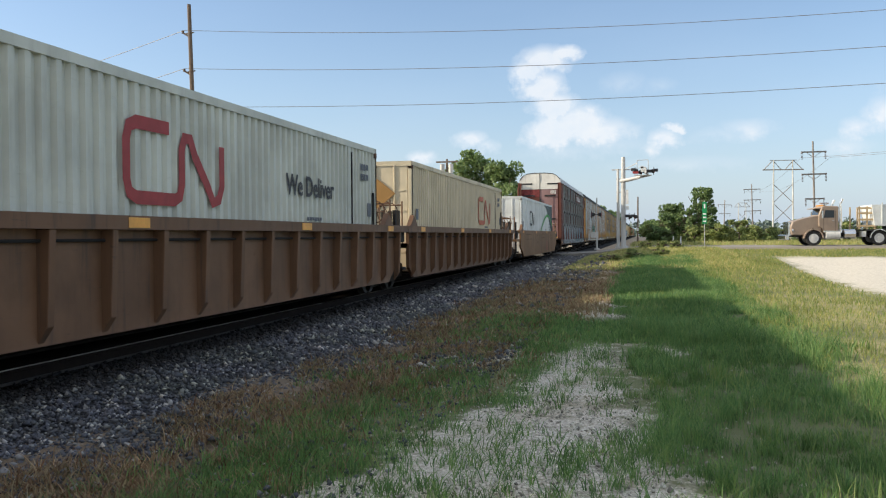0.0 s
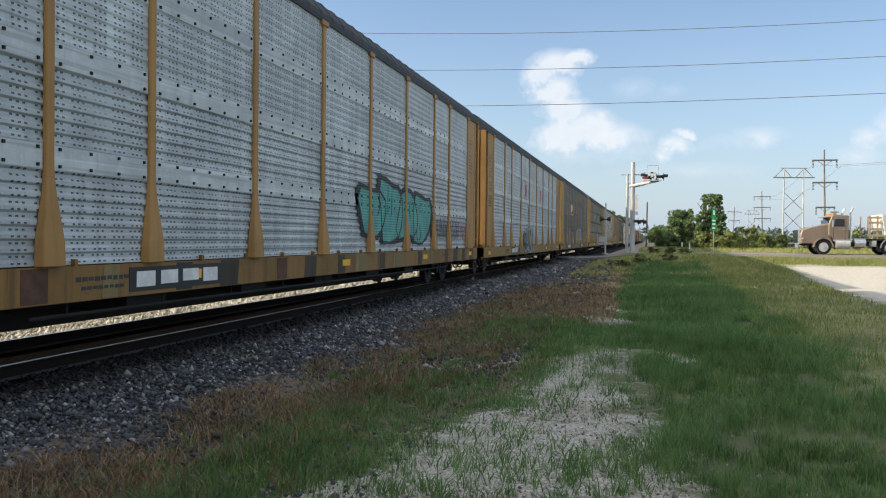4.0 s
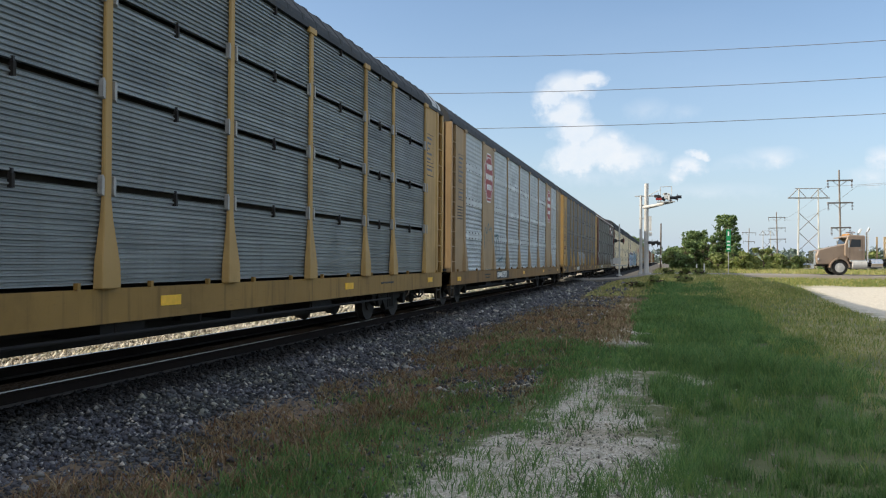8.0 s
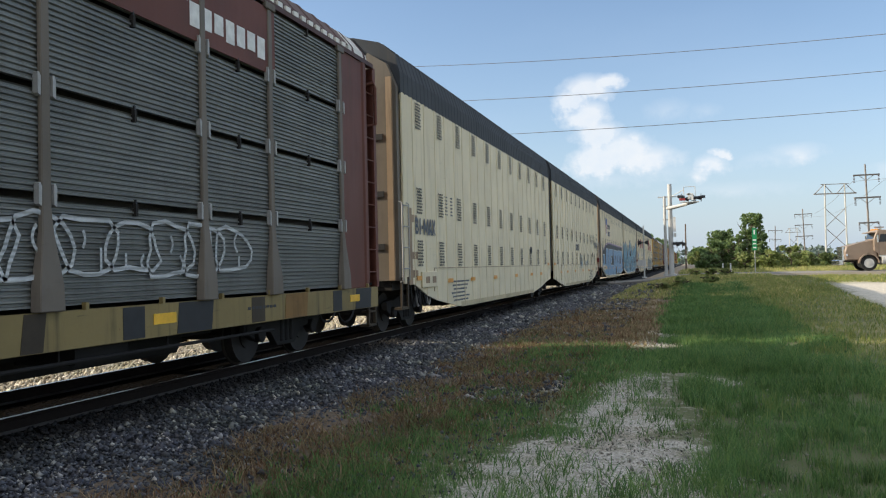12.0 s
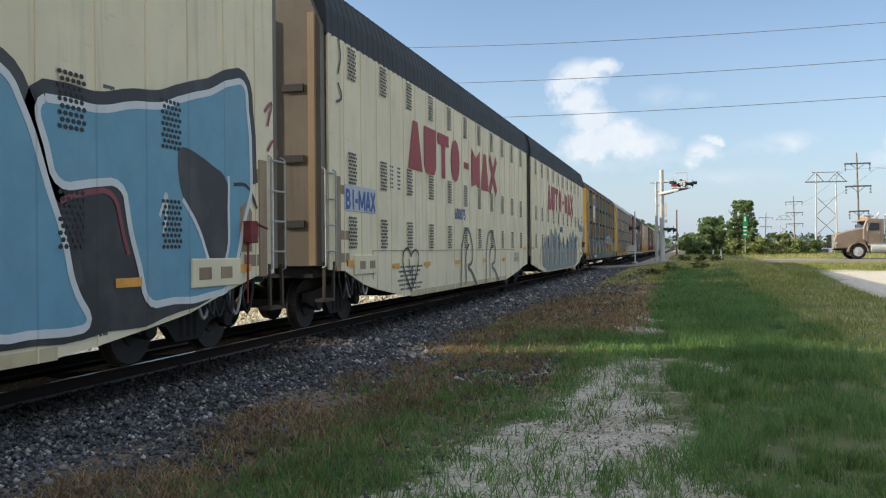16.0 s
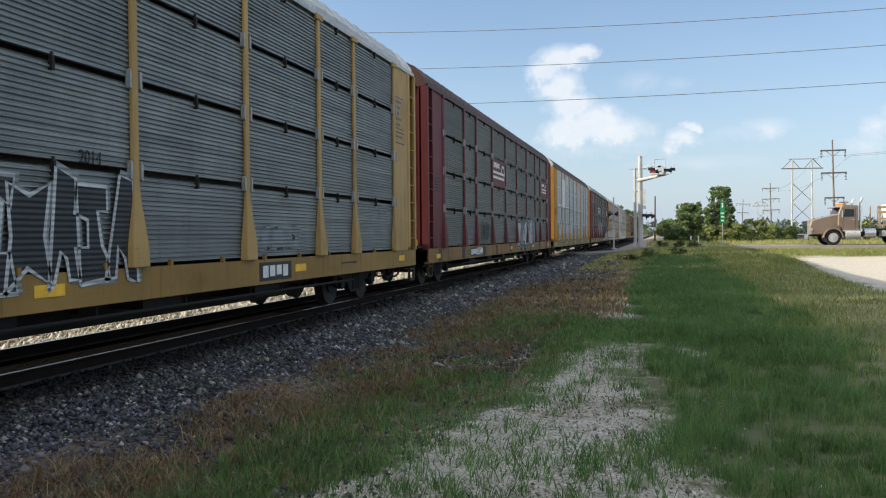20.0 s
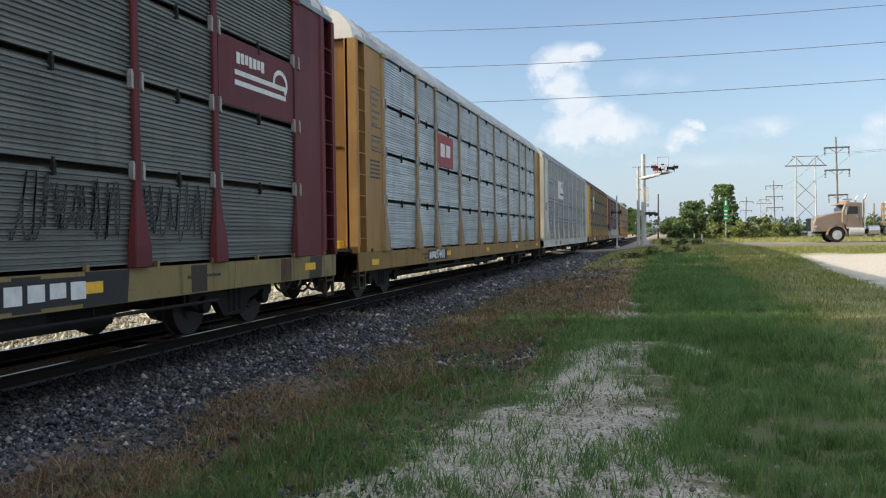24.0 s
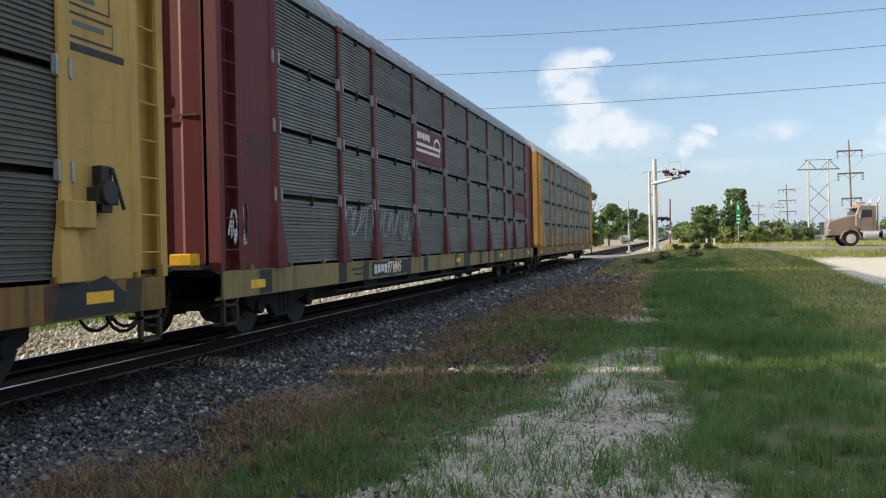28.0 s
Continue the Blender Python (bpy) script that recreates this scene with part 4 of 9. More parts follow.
def tangle(car, y0, y1, z0, z1, seed, fill, count, size, x, line="black"):
    """Overlapping curled shapes with drawn edges, as in a crowded painted piece."""
    rng = random.Random(seed)
    for i in range(count):
        cy = y0 + (i + 0.5) * (y1 - y0) / count + rng.uniform(-0.15, 0.15)
        cz, r, ph = rng.uniform(z0 + size * 0.3, z1 - size * 0.3), size * rng.uniform(0.6, 1.1), rng.uniform(0, 6)
        o = []
        for j in range(18):
            a = j * math.tau / 18
            q = r * (0.75 + 0.25 * math.sin(2 * a + ph) + 0.14 * math.sin(3 * a - ph))
            o.append((cy + q * math.cos(a), min(z1, max(z0, cz + 0.8 * q * math.sin(a)))))
        d = 0.0003 * (i % 4)
        bm = bmesh.new()
        blob(bm, o, x + d)
        part("graffiti_shape", bm, S[fill], car, fill + " sprayed curled shape")
        bm = bmesh.new()
        k = rng.randrange(4, 9)
        stroke(bm, o[k:k + 9], 0.06, x + 0.002)
        stroke(bm, [(cy + r * 0.5 * math.cos(ph + u * 0.5), min(z1, max(z0, cz + r * 0.4 * math.sin(ph + u * 0.5)))) for u in range(7)], 0.04, x + 0.0021)
        part("graffiti_stroke", bm, S[line], car, line + " sprayed stroke")


def freehand(pts, closed, wobble=0.018, turns=2, reach=0.14):
    """Corners rounded off and a slight tremble along the edges, as a spray can draws them."""
    for _ in range(turns):
        k, q = len(pts), []
        for i in range(k if closed else k - 1):
            a, b = pts[i], pts[(i + 1) % k]
            u = min(0.25, reach / max(1e-6, math.hypot(b[0] - a[0], b[1] - a[1])))
            q += [(a[0] + (b[0] - a[0]) * v, a[1] + (b[1] - a[1]) * v) for v in ((u, 0.5, 1 - u) if u < 0.12 else (u, 1 - u))]
        pts = q if closed else [pts[0]] + q + [pts[-1]]
        reach *= 0.4
    return [(y + wobble * math.sin(7.3 * z + 2.1 * y), z + wobble * math.sin(5.1 * y + 1.7 * z)) for y, z in pts]


def mural(car, pts, mat, name="graffiti_field", label="", x=SIDE + 0.016):
    """A flat sprayed field with a free outline."""
    bm = bmesh.new()
    blob(bm, freehand(pts, True), x)
    part(name, bm, mat, car, label)


def lines(car, paths, w, mat, label, x=SIDE + 0.022, name="graffiti_stroke"):
    for p in paths:
        bm = bmesh.new()
        loop = len(p) > 3 and p[0] == p[-1]
        q = freehand(p[:-1] if loop else p, loop)
        stroke(bm, q + q[:1] if loop else q, w, x)
        part(name, bm, mat, car, label)


def plate(car, y0, y1, z0, z1, mat, name="logo_plate", x=SIDE + 0.02, label=""):
    bm = bmesh.new()
    box(bm, x - 0.02, x, y0, y1, z0, z1)
    return part(name, bm, mat, car, label)


def shield(car, y0, y1, z0, z1, x, upper, lower):
    """A railway shield as a plain shape: blue above, striped below."""
    m, h = (y0 + y1) / 2, z1 - z0
    w = y1 - y0
    bm = bmesh.new()
    prism(bm, [(y0, z1 - 0.04 * h), (m, z1), (y1, z1 - 0.04 * h), (y1 + 0.02 * w, z0 + 0.62 * h), (y0 - 0.02 * w, z0 + 0.62 * h)], "x", x, x + 0.004)
    part("logo", bm, upper, car, "blue top of a faded shield mark")
    bm = bmesh.new()
    prism(bm, [(y0 - 0.02 * w, z0 + 0.62 * h), (y1 + 0.02 * w, z0 + 0.62 * h), (y1 + 0.02 * w, z0 + 0.25 * h), (y1 - 0.12 * w, z0 + 0.1 * h), (m, z0), (y0 + 0.12 * w, z0 + 0.1 * h), (y0 - 0.02 * w, z0 + 0.25 * h)], "x", x, x + 0.003)
    part("logo", bm, M["text_white"], car, "white field of a shield mark")
    bm = bmesh.new()
    for i in range(4):
        a = y0 + w * (0.08 + 0.24 * i)
        box(bm, x + 0.003, x + 0.006, a, a + w * 0.1, z0 + 0.14 * h, z0 + 0.6 * h)
    part("logo", bm, lower, car, "stripes of a shield mark")


def autorack(y, posts="yellow", panel="corr", ribbed=True, roof="roof_grey", sill="sill_yellow", cap=None, label="", brake=False, upright=None):
    car = on_rails("autorack_car", label, "railway wagon", "autorack wagons of the train", y)
    P, SH = M[posts], M[panel]
    put("roof", stored("rack_roof", fill_roof), M[roof], car)
    for yy, rz in ((0.0, 0), (LEN, 180)):
        deep = (0.23 if posts == "brown" else 0.08) * (1 if rz == 0 else -1)
        put("roof_end", stored("rack_roof_end", fill_roof_end), M[cap or roof], car, (0, yy + (deep if posts == "brown" else 0), 0), (0, 0, rz))
        for sx in (-1, 1):
            # on brown cars one leaf is lighter mauve, the sun on it put into the paint
            put("end_door", stored(("end_door", sx, posts == "brown"), lambda bm: (fill_flat_door(bm) if posts == "brown" else fill_door(bm), bmesh.ops.scale(bm, vec=(sx, 1, 1), verts=bm.verts[:]))), M[posts] if posts != "brown" or sx < 0 else M["brown_sunlit"], car, (0, yy + deep, 0), (0, 0, rz))
        if posts == "brown":
            for x, z in ((-0.95, 5.02), (0.95, 5.02), (-0.76, 4.15), (0.76, 4.15), (0.76, 2.44)):
                put("door_bar", stored("door_bar", lambda bm: (box(bm, -0.40, 0.40, -0.05, 0.0, 0, 0.11), box(bm, -0.34, 0.30, -0.06, -0.05, 0.03, 0.05)), bevel=0.006), M["black"], car, (x, yy + deep, z), (0, 0, rz))
            for z in (1.95, 3.6):
                put("lock_bar", stored("lock_bar", lambda bm: (box(bm, -0.03, 0.06, -0.07, 0.0, 0, 0.4), box(bm, 0.06, 0.1, -0.06, 0.0, 0.1, 0.34)), bevel=0.006), M["black"], car, (0, yy + deep, z), (0, 0, rz))
            put("roof_trim", stored("roof_trim", lambda bm: tube(bm, [(x * 1.01, 0.0, z + 0.02) for x, z in ROOF[1:-1]], 0.03)), M["black"], car, (0, yy + deep, 0), (0, 0, rz))
            put("hand_rail", stored("end_hand_rail", lambda bm: tube(bm, [(-1.4, 0.0, 4.0), (-1.62, -0.1, 4.05), (-1.62, -0.1, 4.75), (-1.58, -0.1, 4.85), (-1.4, 0.0, 4.8)], 0.035)), M["brown"], car, (0, yy + deep, 0), (0, 0, rz))
        for z in (3.05,) if posts != "brown" else ():
            put("door_seam", stored("door_seam", lambda bm: box(bm, -1.25, 1.25, -0.03, 0.0, -0.012, 0.012)), M["rust"], car, (0, yy + deep, z), (0, 0, rz))
        put("door_gap", stored("door_gap", lambda bm: box(bm, -0.015, 0.015, -0.03, 0.0, 1.08, 5.1)), M["black"], car, (0, yy + deep, 0), (0, 0, rz))
        if posts != "brown":
            put("lock_box", stored("lock_box", lambda bm: box(bm, 0.1, 0.42, -0.07, 0.0, 3.36, 3.52), bevel=0.012), M["black"], car, (0, yy + deep, 0), (0, 0, rz))
        for xx in (0.35, 0.75):
            put("air_hose", stored("rack_hose", fill_hose), M["rubber"], car, (xx, yy + (0.1 if rz == 0 else -0.1), 0.72), (0, 0, rz))
        put("cushion_box", stored("cushion_box", lambda bm: box(bm, -0.16, 0.16, -0.12, 0.12, 0.0, 0.16), bevel=0.015), M["reflector"], car, (1.15 if rz == 0 else 0.95, yy + (-0.18 if rz == 0 else 0.18), 1.05))
        put("end_platform", stored("rack_platform", fill_platform), M["dark"], car, (0, yy, 0), (0, 0, rz))
        put("coupler", stored("coupler", fill_coupler), M["rust"], car, (0, yy - (0.5 if rz == 0 else -0.5), 0), (0, 0, rz))
    put("underframe", stored("rack_underframe", fill_underframe), M["dark"], car)
    put("brake_pipe", stored("rack_pipe", lambda bm: (rod(bm, (SIDE - 0.08, 4.4, 0.46), (SIDE - 0.08, LEN - 4.4, 0.46), 0.022, seg=6), [rod(bm, (SIDE - 0.08, 5.0 + k * 1.9, 0.44), (SIDE - 0.08, 5.0 + k * 1.9, 0.62), 0.014, seg=6) for k in range(10)], [box(bm, 0.6, 1.35, 6.3 + k * 3.1, 7.2 + k * 3.1, 0.40 + 0.06 * (k % 2), 0.75) for k in range(5)])), M["dark"], car)
    # solid black box: the shade of the hollow interior given as colour
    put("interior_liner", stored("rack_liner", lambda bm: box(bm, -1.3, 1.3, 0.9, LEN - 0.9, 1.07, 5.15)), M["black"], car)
    for yy in (3.1, LEN - 3.1):
        bogie(car, yy)
    for sx in (-1, 1):
        put("side_sill", stored("rack_sill", fill_sill), M[sill], car, (sx * (SIDE + 0.02) if sx > 0 else -SIDE, 0 if sx > 0 else LEN, 0), (0, 0, 0 if sx > 0 else 180))
    put("side_sheet", stored("rack_far_side", lambda bm: prism(bm, [(x, z + 1.1) for x, z in sheet_profile(4.0, 0.5, 0.03)], "y", -LEN, 0)), SH, car, (-SIDE + 0.04, 0, 0), (0, 0, 180))
    # the side towards the field
    pitch, depth = (0.057, 0.026) if ribbed else (0.128, 0.010)
    for r in range(4):
        gap = 0.035 if ribbed else 0.0
        h = LEVELS[r + 1] - LEVELS[r] - 2 * gap
        for b in range(BAYS):
            put("panel", stored(("panel", r, ribbed, WIDTHS[b]), lambda bm: prism(bm, sheet_profile(h, pitch, depth if ribbed or r > 1 else 0.024), "y", 0.0, WIDTHS[b] - 0.04)), SH, car, (SIDE, POSTS[b] + 0.02, LEVELS[r] + gap))
    if not ribbed:
        for r in (1, 2, 3):
            for b in range(BAYS):
                put("strip", stored(("band_strip", WIDTHS[b]), lambda bm: box(bm, -0.01, 0.012, 0.0, WIDTHS[b] - 0.18, -0.12, 0.12)), M["band_dark" if panel.endswith("dark") else "perf_mid" if panel == "perf_mid" else "band"], car, (SIDE, POSTS[b] + 0.09, LEVELS[r]))
                tagged(put("bolts", stored(("bolts", WIDTHS[b]), fill_bolts(WIDTHS[b])), M["dark"], car, (SIDE, POSTS[b] + 0.09, LEVELS[r])), kind="stuff")
    else:
        for r in (1, 2, 3, 4):
            for k in range(BAYS):
                put("hanger", stored("hanger", lambda bm: box(bm, -0.02, 0.03, -0.02, 0.02, -0.1, 0.03)), M["dark"], car, (SIDE, POSTS[k] + WIDTHS[k] / 2, LEVELS[r] - 0.02))
    for b in range(BAYS + 1):
        put("post", stored("rack_post", fill_post, bevel=0.01), M[upright or posts], car, (SIDE - 0.005, POSTS[b], 0))
        if ribbed:
            for r in (1, 2, 3):
                for dy in (-0.105, 0.105):
                    put("clip", stored("rack_clip", fill_tab), M["clip"], car, (SIDE, POSTS[b] + dy, LEVELS[r] + 0.02))
            if b < BAYS:
                for r in (1, 2, 3):
                    put("latch", stored("rack_latch", lambda bm: box(bm, -0.01, 0.022, -0.012, 0.012, -0.10, 0.06)), M["black"], car, (SIDE, (POSTS[b] + POSTS[b + 1]) / 2, LEVELS[r]))
        put("post_cap", stored("rack_post_cap", fill_post_cap, bevel=0.01), M[upright or posts], car, (SIDE, POSTS[b], 5.06))
    put("top_rail", stored("rack_top_rail", lambda bm: box(bm, -0.08, 0.03, 0.1, LEN - 0.1, 5.13, 5.21)), M[roof], car, (SIDE, 0, 0))
    for yy, mir in ((0.0, 1), (LEN, -1)):
        put("end_panel", stored(("end_panel", mir), lambda bm: (fill_end_panel(bm), bmesh.ops.scale(bm, vec=(1, mir, 1), verts=bm.verts[:])), bevel=0.008), P, car, (SIDE, yy, 0))
        put("corner_post", stored(("corner_post", mir), lambda bm: (fill_corner_post(bm), bmesh.ops.scale(bm, vec=(1, mir, 1), verts=bm.verts[:]))), P, car, (SIDE, yy, 0))
        put("corner_post", stored(("corner_post_far", mir), lambda bm: (fill_corner_post(bm), bmesh.ops.scale(bm, vec=(-1, mir, 1), verts=bm.verts[:]))), P, car, (-SIDE, yy, 0))
        put("ladder", stored("rack_ladder", fill_ladder(0.42, 4.0, 0.42)), P, car, (SIDE - 0.02, yy + (0.12 if mir > 0 else -0.54), 1.1))
        put("step", stored("rack_step", fill_step), M["sill_step"], car, (SIDE, yy + (0.1 if mir > 0 else -0.53), 0))
    if brake:
        bm = bmesh.new()
        box(bm, SIDE - 0.01, SIDE + 0.004, LEN - 1.85, LEN - 0.75, 3.28, 3.36)
        part("slot", bm, M["black"], car)
        bm = bmesh.new()
        box(bm, SIDE, SIDE + 0.12, LEN - 1.95, LEN - 1.45, 1.5, 1.78)
        bevelled(bm, 0.015)
        part("bracket_box", bm, P, car)
        bm = bmesh.new()
        prism(bm, [(LEN - 2.05, 0.62), (LEN - 0.9, 0.62), (LEN - 0.8, 0.8), (LEN - 1.2, 1.02), (LEN - 1.5, 0.95), (LEN - 1.9, 1.08)], "x", SIDE + 0.021, SIDE + 0.026)
        part("oil_stain", bm, M["black"], car, "black oily patch under the brake")
        put("brake_gear", stored("rack_brake", fill_brake, bevel=0.01), M["black"], car, (SIDE, LEN - 1.3, 0.25), label="black hand brake housing")
    if posts in ("yellow", "yellow_pale", "yellow_warm", "tan", "tan_dull"):
        for z0, z1, yy in ((3.55, 4.35, 1.0), (3.05, 3.35, 1.0), (3.75, 4.45, LEN - 1.75), (3.42, 3.66, LEN - 1.7)):
            bm = bmesh.new()
            o = [(yy, z0), (yy + 0.75, z0), (yy + 0.75, z1), (yy, z1), (yy, z0)]
            stroke(bm, o, 0.025, SIDE + 0.004)
            part("notice_frame", bm, M["text_black"], car, "black outline of a stencilled notice")
            k = int((z1 - z0) / 0.13)
            for i in range(k):
                bm = bmesh.new()
                box(bm, SIDE + 0.001, SIDE + 0.004, yy + 0.08, yy + 0.6 - 0.1 * (i % 3), z1 - 0.12 - i * 0.13, z1 - 0.07 - i * 0.13)
                part("notice_line", bm, M["text_grey"], car, "line of small print as a bar")
    rng = random.Random(round(y))
    for yy in (1.1, (8.9 if posts == "sill_white" else 7.6) + rng.uniform(-0.6, 0.6), 13.6, 20.0, LEN - 1.3):
        put("reflector", stored("reflector", lambda bm: box(bm, 0, 0.006, -0.23, 0.23, -0.06, 0.06)), M["reflector"], car, (SIDE + 0.021, yy, 0.80 if yy > 2 else 0.76))
    small_print = [(0.021, 5.0, 6.0, 0.80, 0.85, 9), (0.021, 5.1, 5.9, 0.71, 0.75, 8), (0.021, 22.0, 22.9, 0.79, 0.83, 8)] + [(0.001, 0.9, 1.6, 2.82 - k * 0.085, 2.86 - k * 0.085, 6) for k in range(5)]
    for dx, y0, y1, z0, z1, count in small_print:
        bm = bmesh.new()
        bars_text(bm, SIDE + dx, y0, y1, z0, z1, count)
        tagged(part("stencil", bm, M["text_black"], car, "small black stencilling that cannot be read"), kind="stuff")
    return car


def number_board(car, y0, y1, digits="", z=0.785):
    plate(car, y0, y1, z - 0.14, z + 0.14, M["black"], "number_board", SIDE + 0.026)
    bm = bmesh.new()
    split = y0 + (y1 - y0) * (0.42 if digits else 0.95)
    bars_text(bm, SIDE + 0.027, y0 + 0.08, split - 0.06, z - 0.09, z + 0.09, 4)
    part("lettering", bm, M["text_white"], car, "white reporting mark as bars")
    if digits:
        put("lettering", words(digits, 0.33, 0.006, 0.22), M["text_white"], car, (SIDE + 0.028, split - 0.08, z - 0.1), label="white numerals " + digits)


def white_mark(car, y0, y1, z0, z1, x):
    """White railway mark as plain shapes: bars of lettering, two rules and a hooked wheel."""
    bm = bmesh.new()
    w, h = y1 - y0, z1 - z0
    bars_text(bm, x, y0 + 0.06 * w, y0 + 0.52 * w, z0 + 0.66 * h, z0 + 0.86 * h, 7)
    for k in (0.46, 0.28):
        box(bm, x, x + 0.004, y0 + 0.04 * w, y0 + 0.90 * w, z0 + k * h, z0 + (k + 0.09) * h)
    stroke(bm, [(y0 + 0.80 * w + 0.12 * w * math.cos(a), z0 + 0.58 * h + 0.22 * h * math.sin(a)) for a in [i * 0.42 - 0.9 for i in range(11)]], 0.09 * h, x + 0.005)
    part("logo", bm, M["text_white"], car, "white railway mark")


def fill_vent(bm):
    for r in range(9):
        for c in range(5):
            y, z = (c + (0.45 if r % 2 else 0)) * 0.084 - 0.19, r * 0.066 - 0.264
            prism(bm, [(y + 0.036 * math.cos(i * math.pi / 3), z + 0.026 * math.sin(i * math.pi / 3)) for i in range(6)], "x", 0.0222, 0.0236)


MAX_LEN = 21.2
MAX_ROOF = [(-1.55, 5.0), (-1.54, 5.45), (-1.43, 5.82), (-1.1, 6.1), (-0.5, 6.25), (0.5, 6.25), (1.1, 6.1), (1.43, 5.82), (1.54, 5.45), (1.55, 5.0)]


def max_unit(car, y0, flip):
    """One half of an articulated car carrier. flip: the door end is at the back."""
    inner, last = (20.60, 19.48) if flip else (21.05, 19.60)
    unit = put("body_unit", stored("max_core", lambda bm: box(bm, -1.5, 1.45, 0.3, MAX_LEN - 0.1, 1.05, 5.0)), M["cream"], car, (0, y0 + (MAX_LEN if flip else 0), 0), (0, 0, 0))
    s = -1 if flip else 1

    def at(y):
        return s * y

    def span(bm, a, b, z0, z1, x0=SIDE - 0.04, x1=SIDE):
        box(bm, x0, x1, min(at(a), at(b)), max(at(a), at(b)), z0, z1)

    if flip:
        unit.data = stored("max_core_back", lambda bm: box(bm, -1.5, 1.45, -MAX_LEN + 0.1, -0.3, 1.05, 5.0))
        unit.material_slots[0].link = "OBJECT"
        unit.material_slots[0].material = M["cream"]
    w = 0.9065
    k = 24
    first = last - (k - 2 + 0.43) * w
    for i in range(k):
        a = first + i * w
        b = min(a + w, inner) - 0.02
        a = max(a, 0.35)
        if b < 0.5:
            continue
        bm = bmesh.new()
        za, zb = (float(np.interp(v, [0, 1.6, 2.0, 3.0, 5.2, MAX_LEN - 4.6, MAX_LEN - 2.6, MAX_LEN - 1.1, MAX_LEN], [1.0, 0.92, 0.68, 0.52, 0.28, 0.28, 0.46, 0.66, 0.74])) for v in (a, b))
        prism(bm, [(at(a), za), (at(b), zb), (at(b), 5.02), (at(a), 5.02)], "x", SIDE - 0.04, SIDE)
        prism(bm, [(at(b), zb), (at(b + 0.02), zb), (at(b + 0.02), 5.02), (at(b), 5.02)], "x", SIDE - 0.04, SIDE + 0.014)
        part("side_panel", bm, M["cream"], unit)
    for i in range(12):
        for z in (4.67, 2.79, 1.63):
            if i == 0 or flip and i == 1:
                continue
            put("vent", stored("max_vent", fill_vent), M["black"], unit, (SIDE, at(last - (11 - i) * 2 * w), z))
    roof = bmesh.new()
    ribbed_roof(roof, MAX_ROOF, min(at(0.3), at(inner)), max(at(0.3), at(inner)), 0.31, 0.014)
    part("roof", roof, M["roof_dark"], unit)
    bm = bmesh.new()
    prism(bm, [(-1.5, 1.05), (1.5, 1.05), (1.5, 5.1), (1.3, 5.6), (0.9, 5.85), (-0.9, 5.85), (-1.3, 5.6), (-1.5, 5.1)], "y", min(at(0.12), at(0.3)), max(at(0.12), at(0.3)))
    part("end_door", bm, M["max_end"], unit)
    for xx in (-1.42, -0.5, 0.4, 1.3):
        bm = bmesh.new()
        box(bm, xx, xx + 0.12, min(at(0.04), at(0.13)), max(at(0.04), at(0.13)), 1.06, 5.3)
        part("door_post", bm, M["max_door"], unit)
    for xx in (-0.95, 0.8):
        for z in (1.7, 2.8, 4.0):
            bm = bmesh.new()
            box(bm, xx, xx + 0.4, min(at(0.08), at(0.13)), max(at(0.08), at(0.13)), z, z + 0.12)
            part("door_lock", bm, M["black"], unit)
    bm = bmesh.new()
    for yy in (0.07, 0.53):
        tube(bm, [(SIDE - 0.02, at(yy), 1.02), (SIDE + 0.05, at(yy), 1.05), (SIDE + 0.05, at(yy), 2.66), (SIDE - 0.02, at(yy), 2.70)], 0.017)
    for r in range(4):
        rod(bm, (SIDE + 0.05, at(0.05), 1.3 + r * 0.44), (SIDE + 0.05, at(0.55), 1.3 + r * 0.44), 0.016, seg=6)
    part("ladder", bm, M["clip"], unit, "thin grey end ladder")
    bm = bmesh.new()
    for yy in (0.08, 0.50):
        prism(bm, [(at(yy), 1.12), (at(yy + 0.06), 1.12), (at(yy + 0.03), 0.48), (at(yy - 0.03), 0.48)], "x", SIDE - 0.02, SIDE + 0.02)
    span(bm, 0.02, 0.55, 0.45, 0.50, SIDE - 0.14, SIDE + 0.02)
    part("stirrup", bm, M["sill_step"], unit, "oily hanging step")
    bm = bmesh.new()
    span(bm, 5.2, MAX_LEN - 4.6, 0.282, 0.41, SIDE, SIDE + 0.005)
    part("hem_plate", bm, M["max_hem"], unit, "dust-coloured lower hem")
    for y_a, y_b, z, k in ((3.72, 3.95, 3.05, 6), (4.25, 4.45, 3.05, 6)) + (((1.0, 1.7, 3.22, 2), (1.0, 1.55, 2.98, 3)) if flip else ()):
        bm = bmesh.new()
        for r in range(k):
            bars_text(bm, SIDE + 0.001, min(at(y_a), at(y_b)), max(at(y_a), at(y_b)), z - r * 0.085 - 0.04, z - r * 0.085, 5)
        tagged(part("stencil", bm, M["text_grey"], unit, "small table of stencilling that cannot be read"), kind="stuff")
    bm = bmesh.new()
    box(bm, -1.3, 1.3, min(at(0.2), at(MAX_LEN - 0.2)), max(at(0.2), at(MAX_LEN - 0.2)), 0.85, 1.06)
    box(bm, -1.3, 1.3, min(at(4.2), at(MAX_LEN - 3.0)), max(at(4.2), at(MAX_LEN - 3.0)), 0.35, 0.86)
    part("underframe", bm, M["dark"], unit)
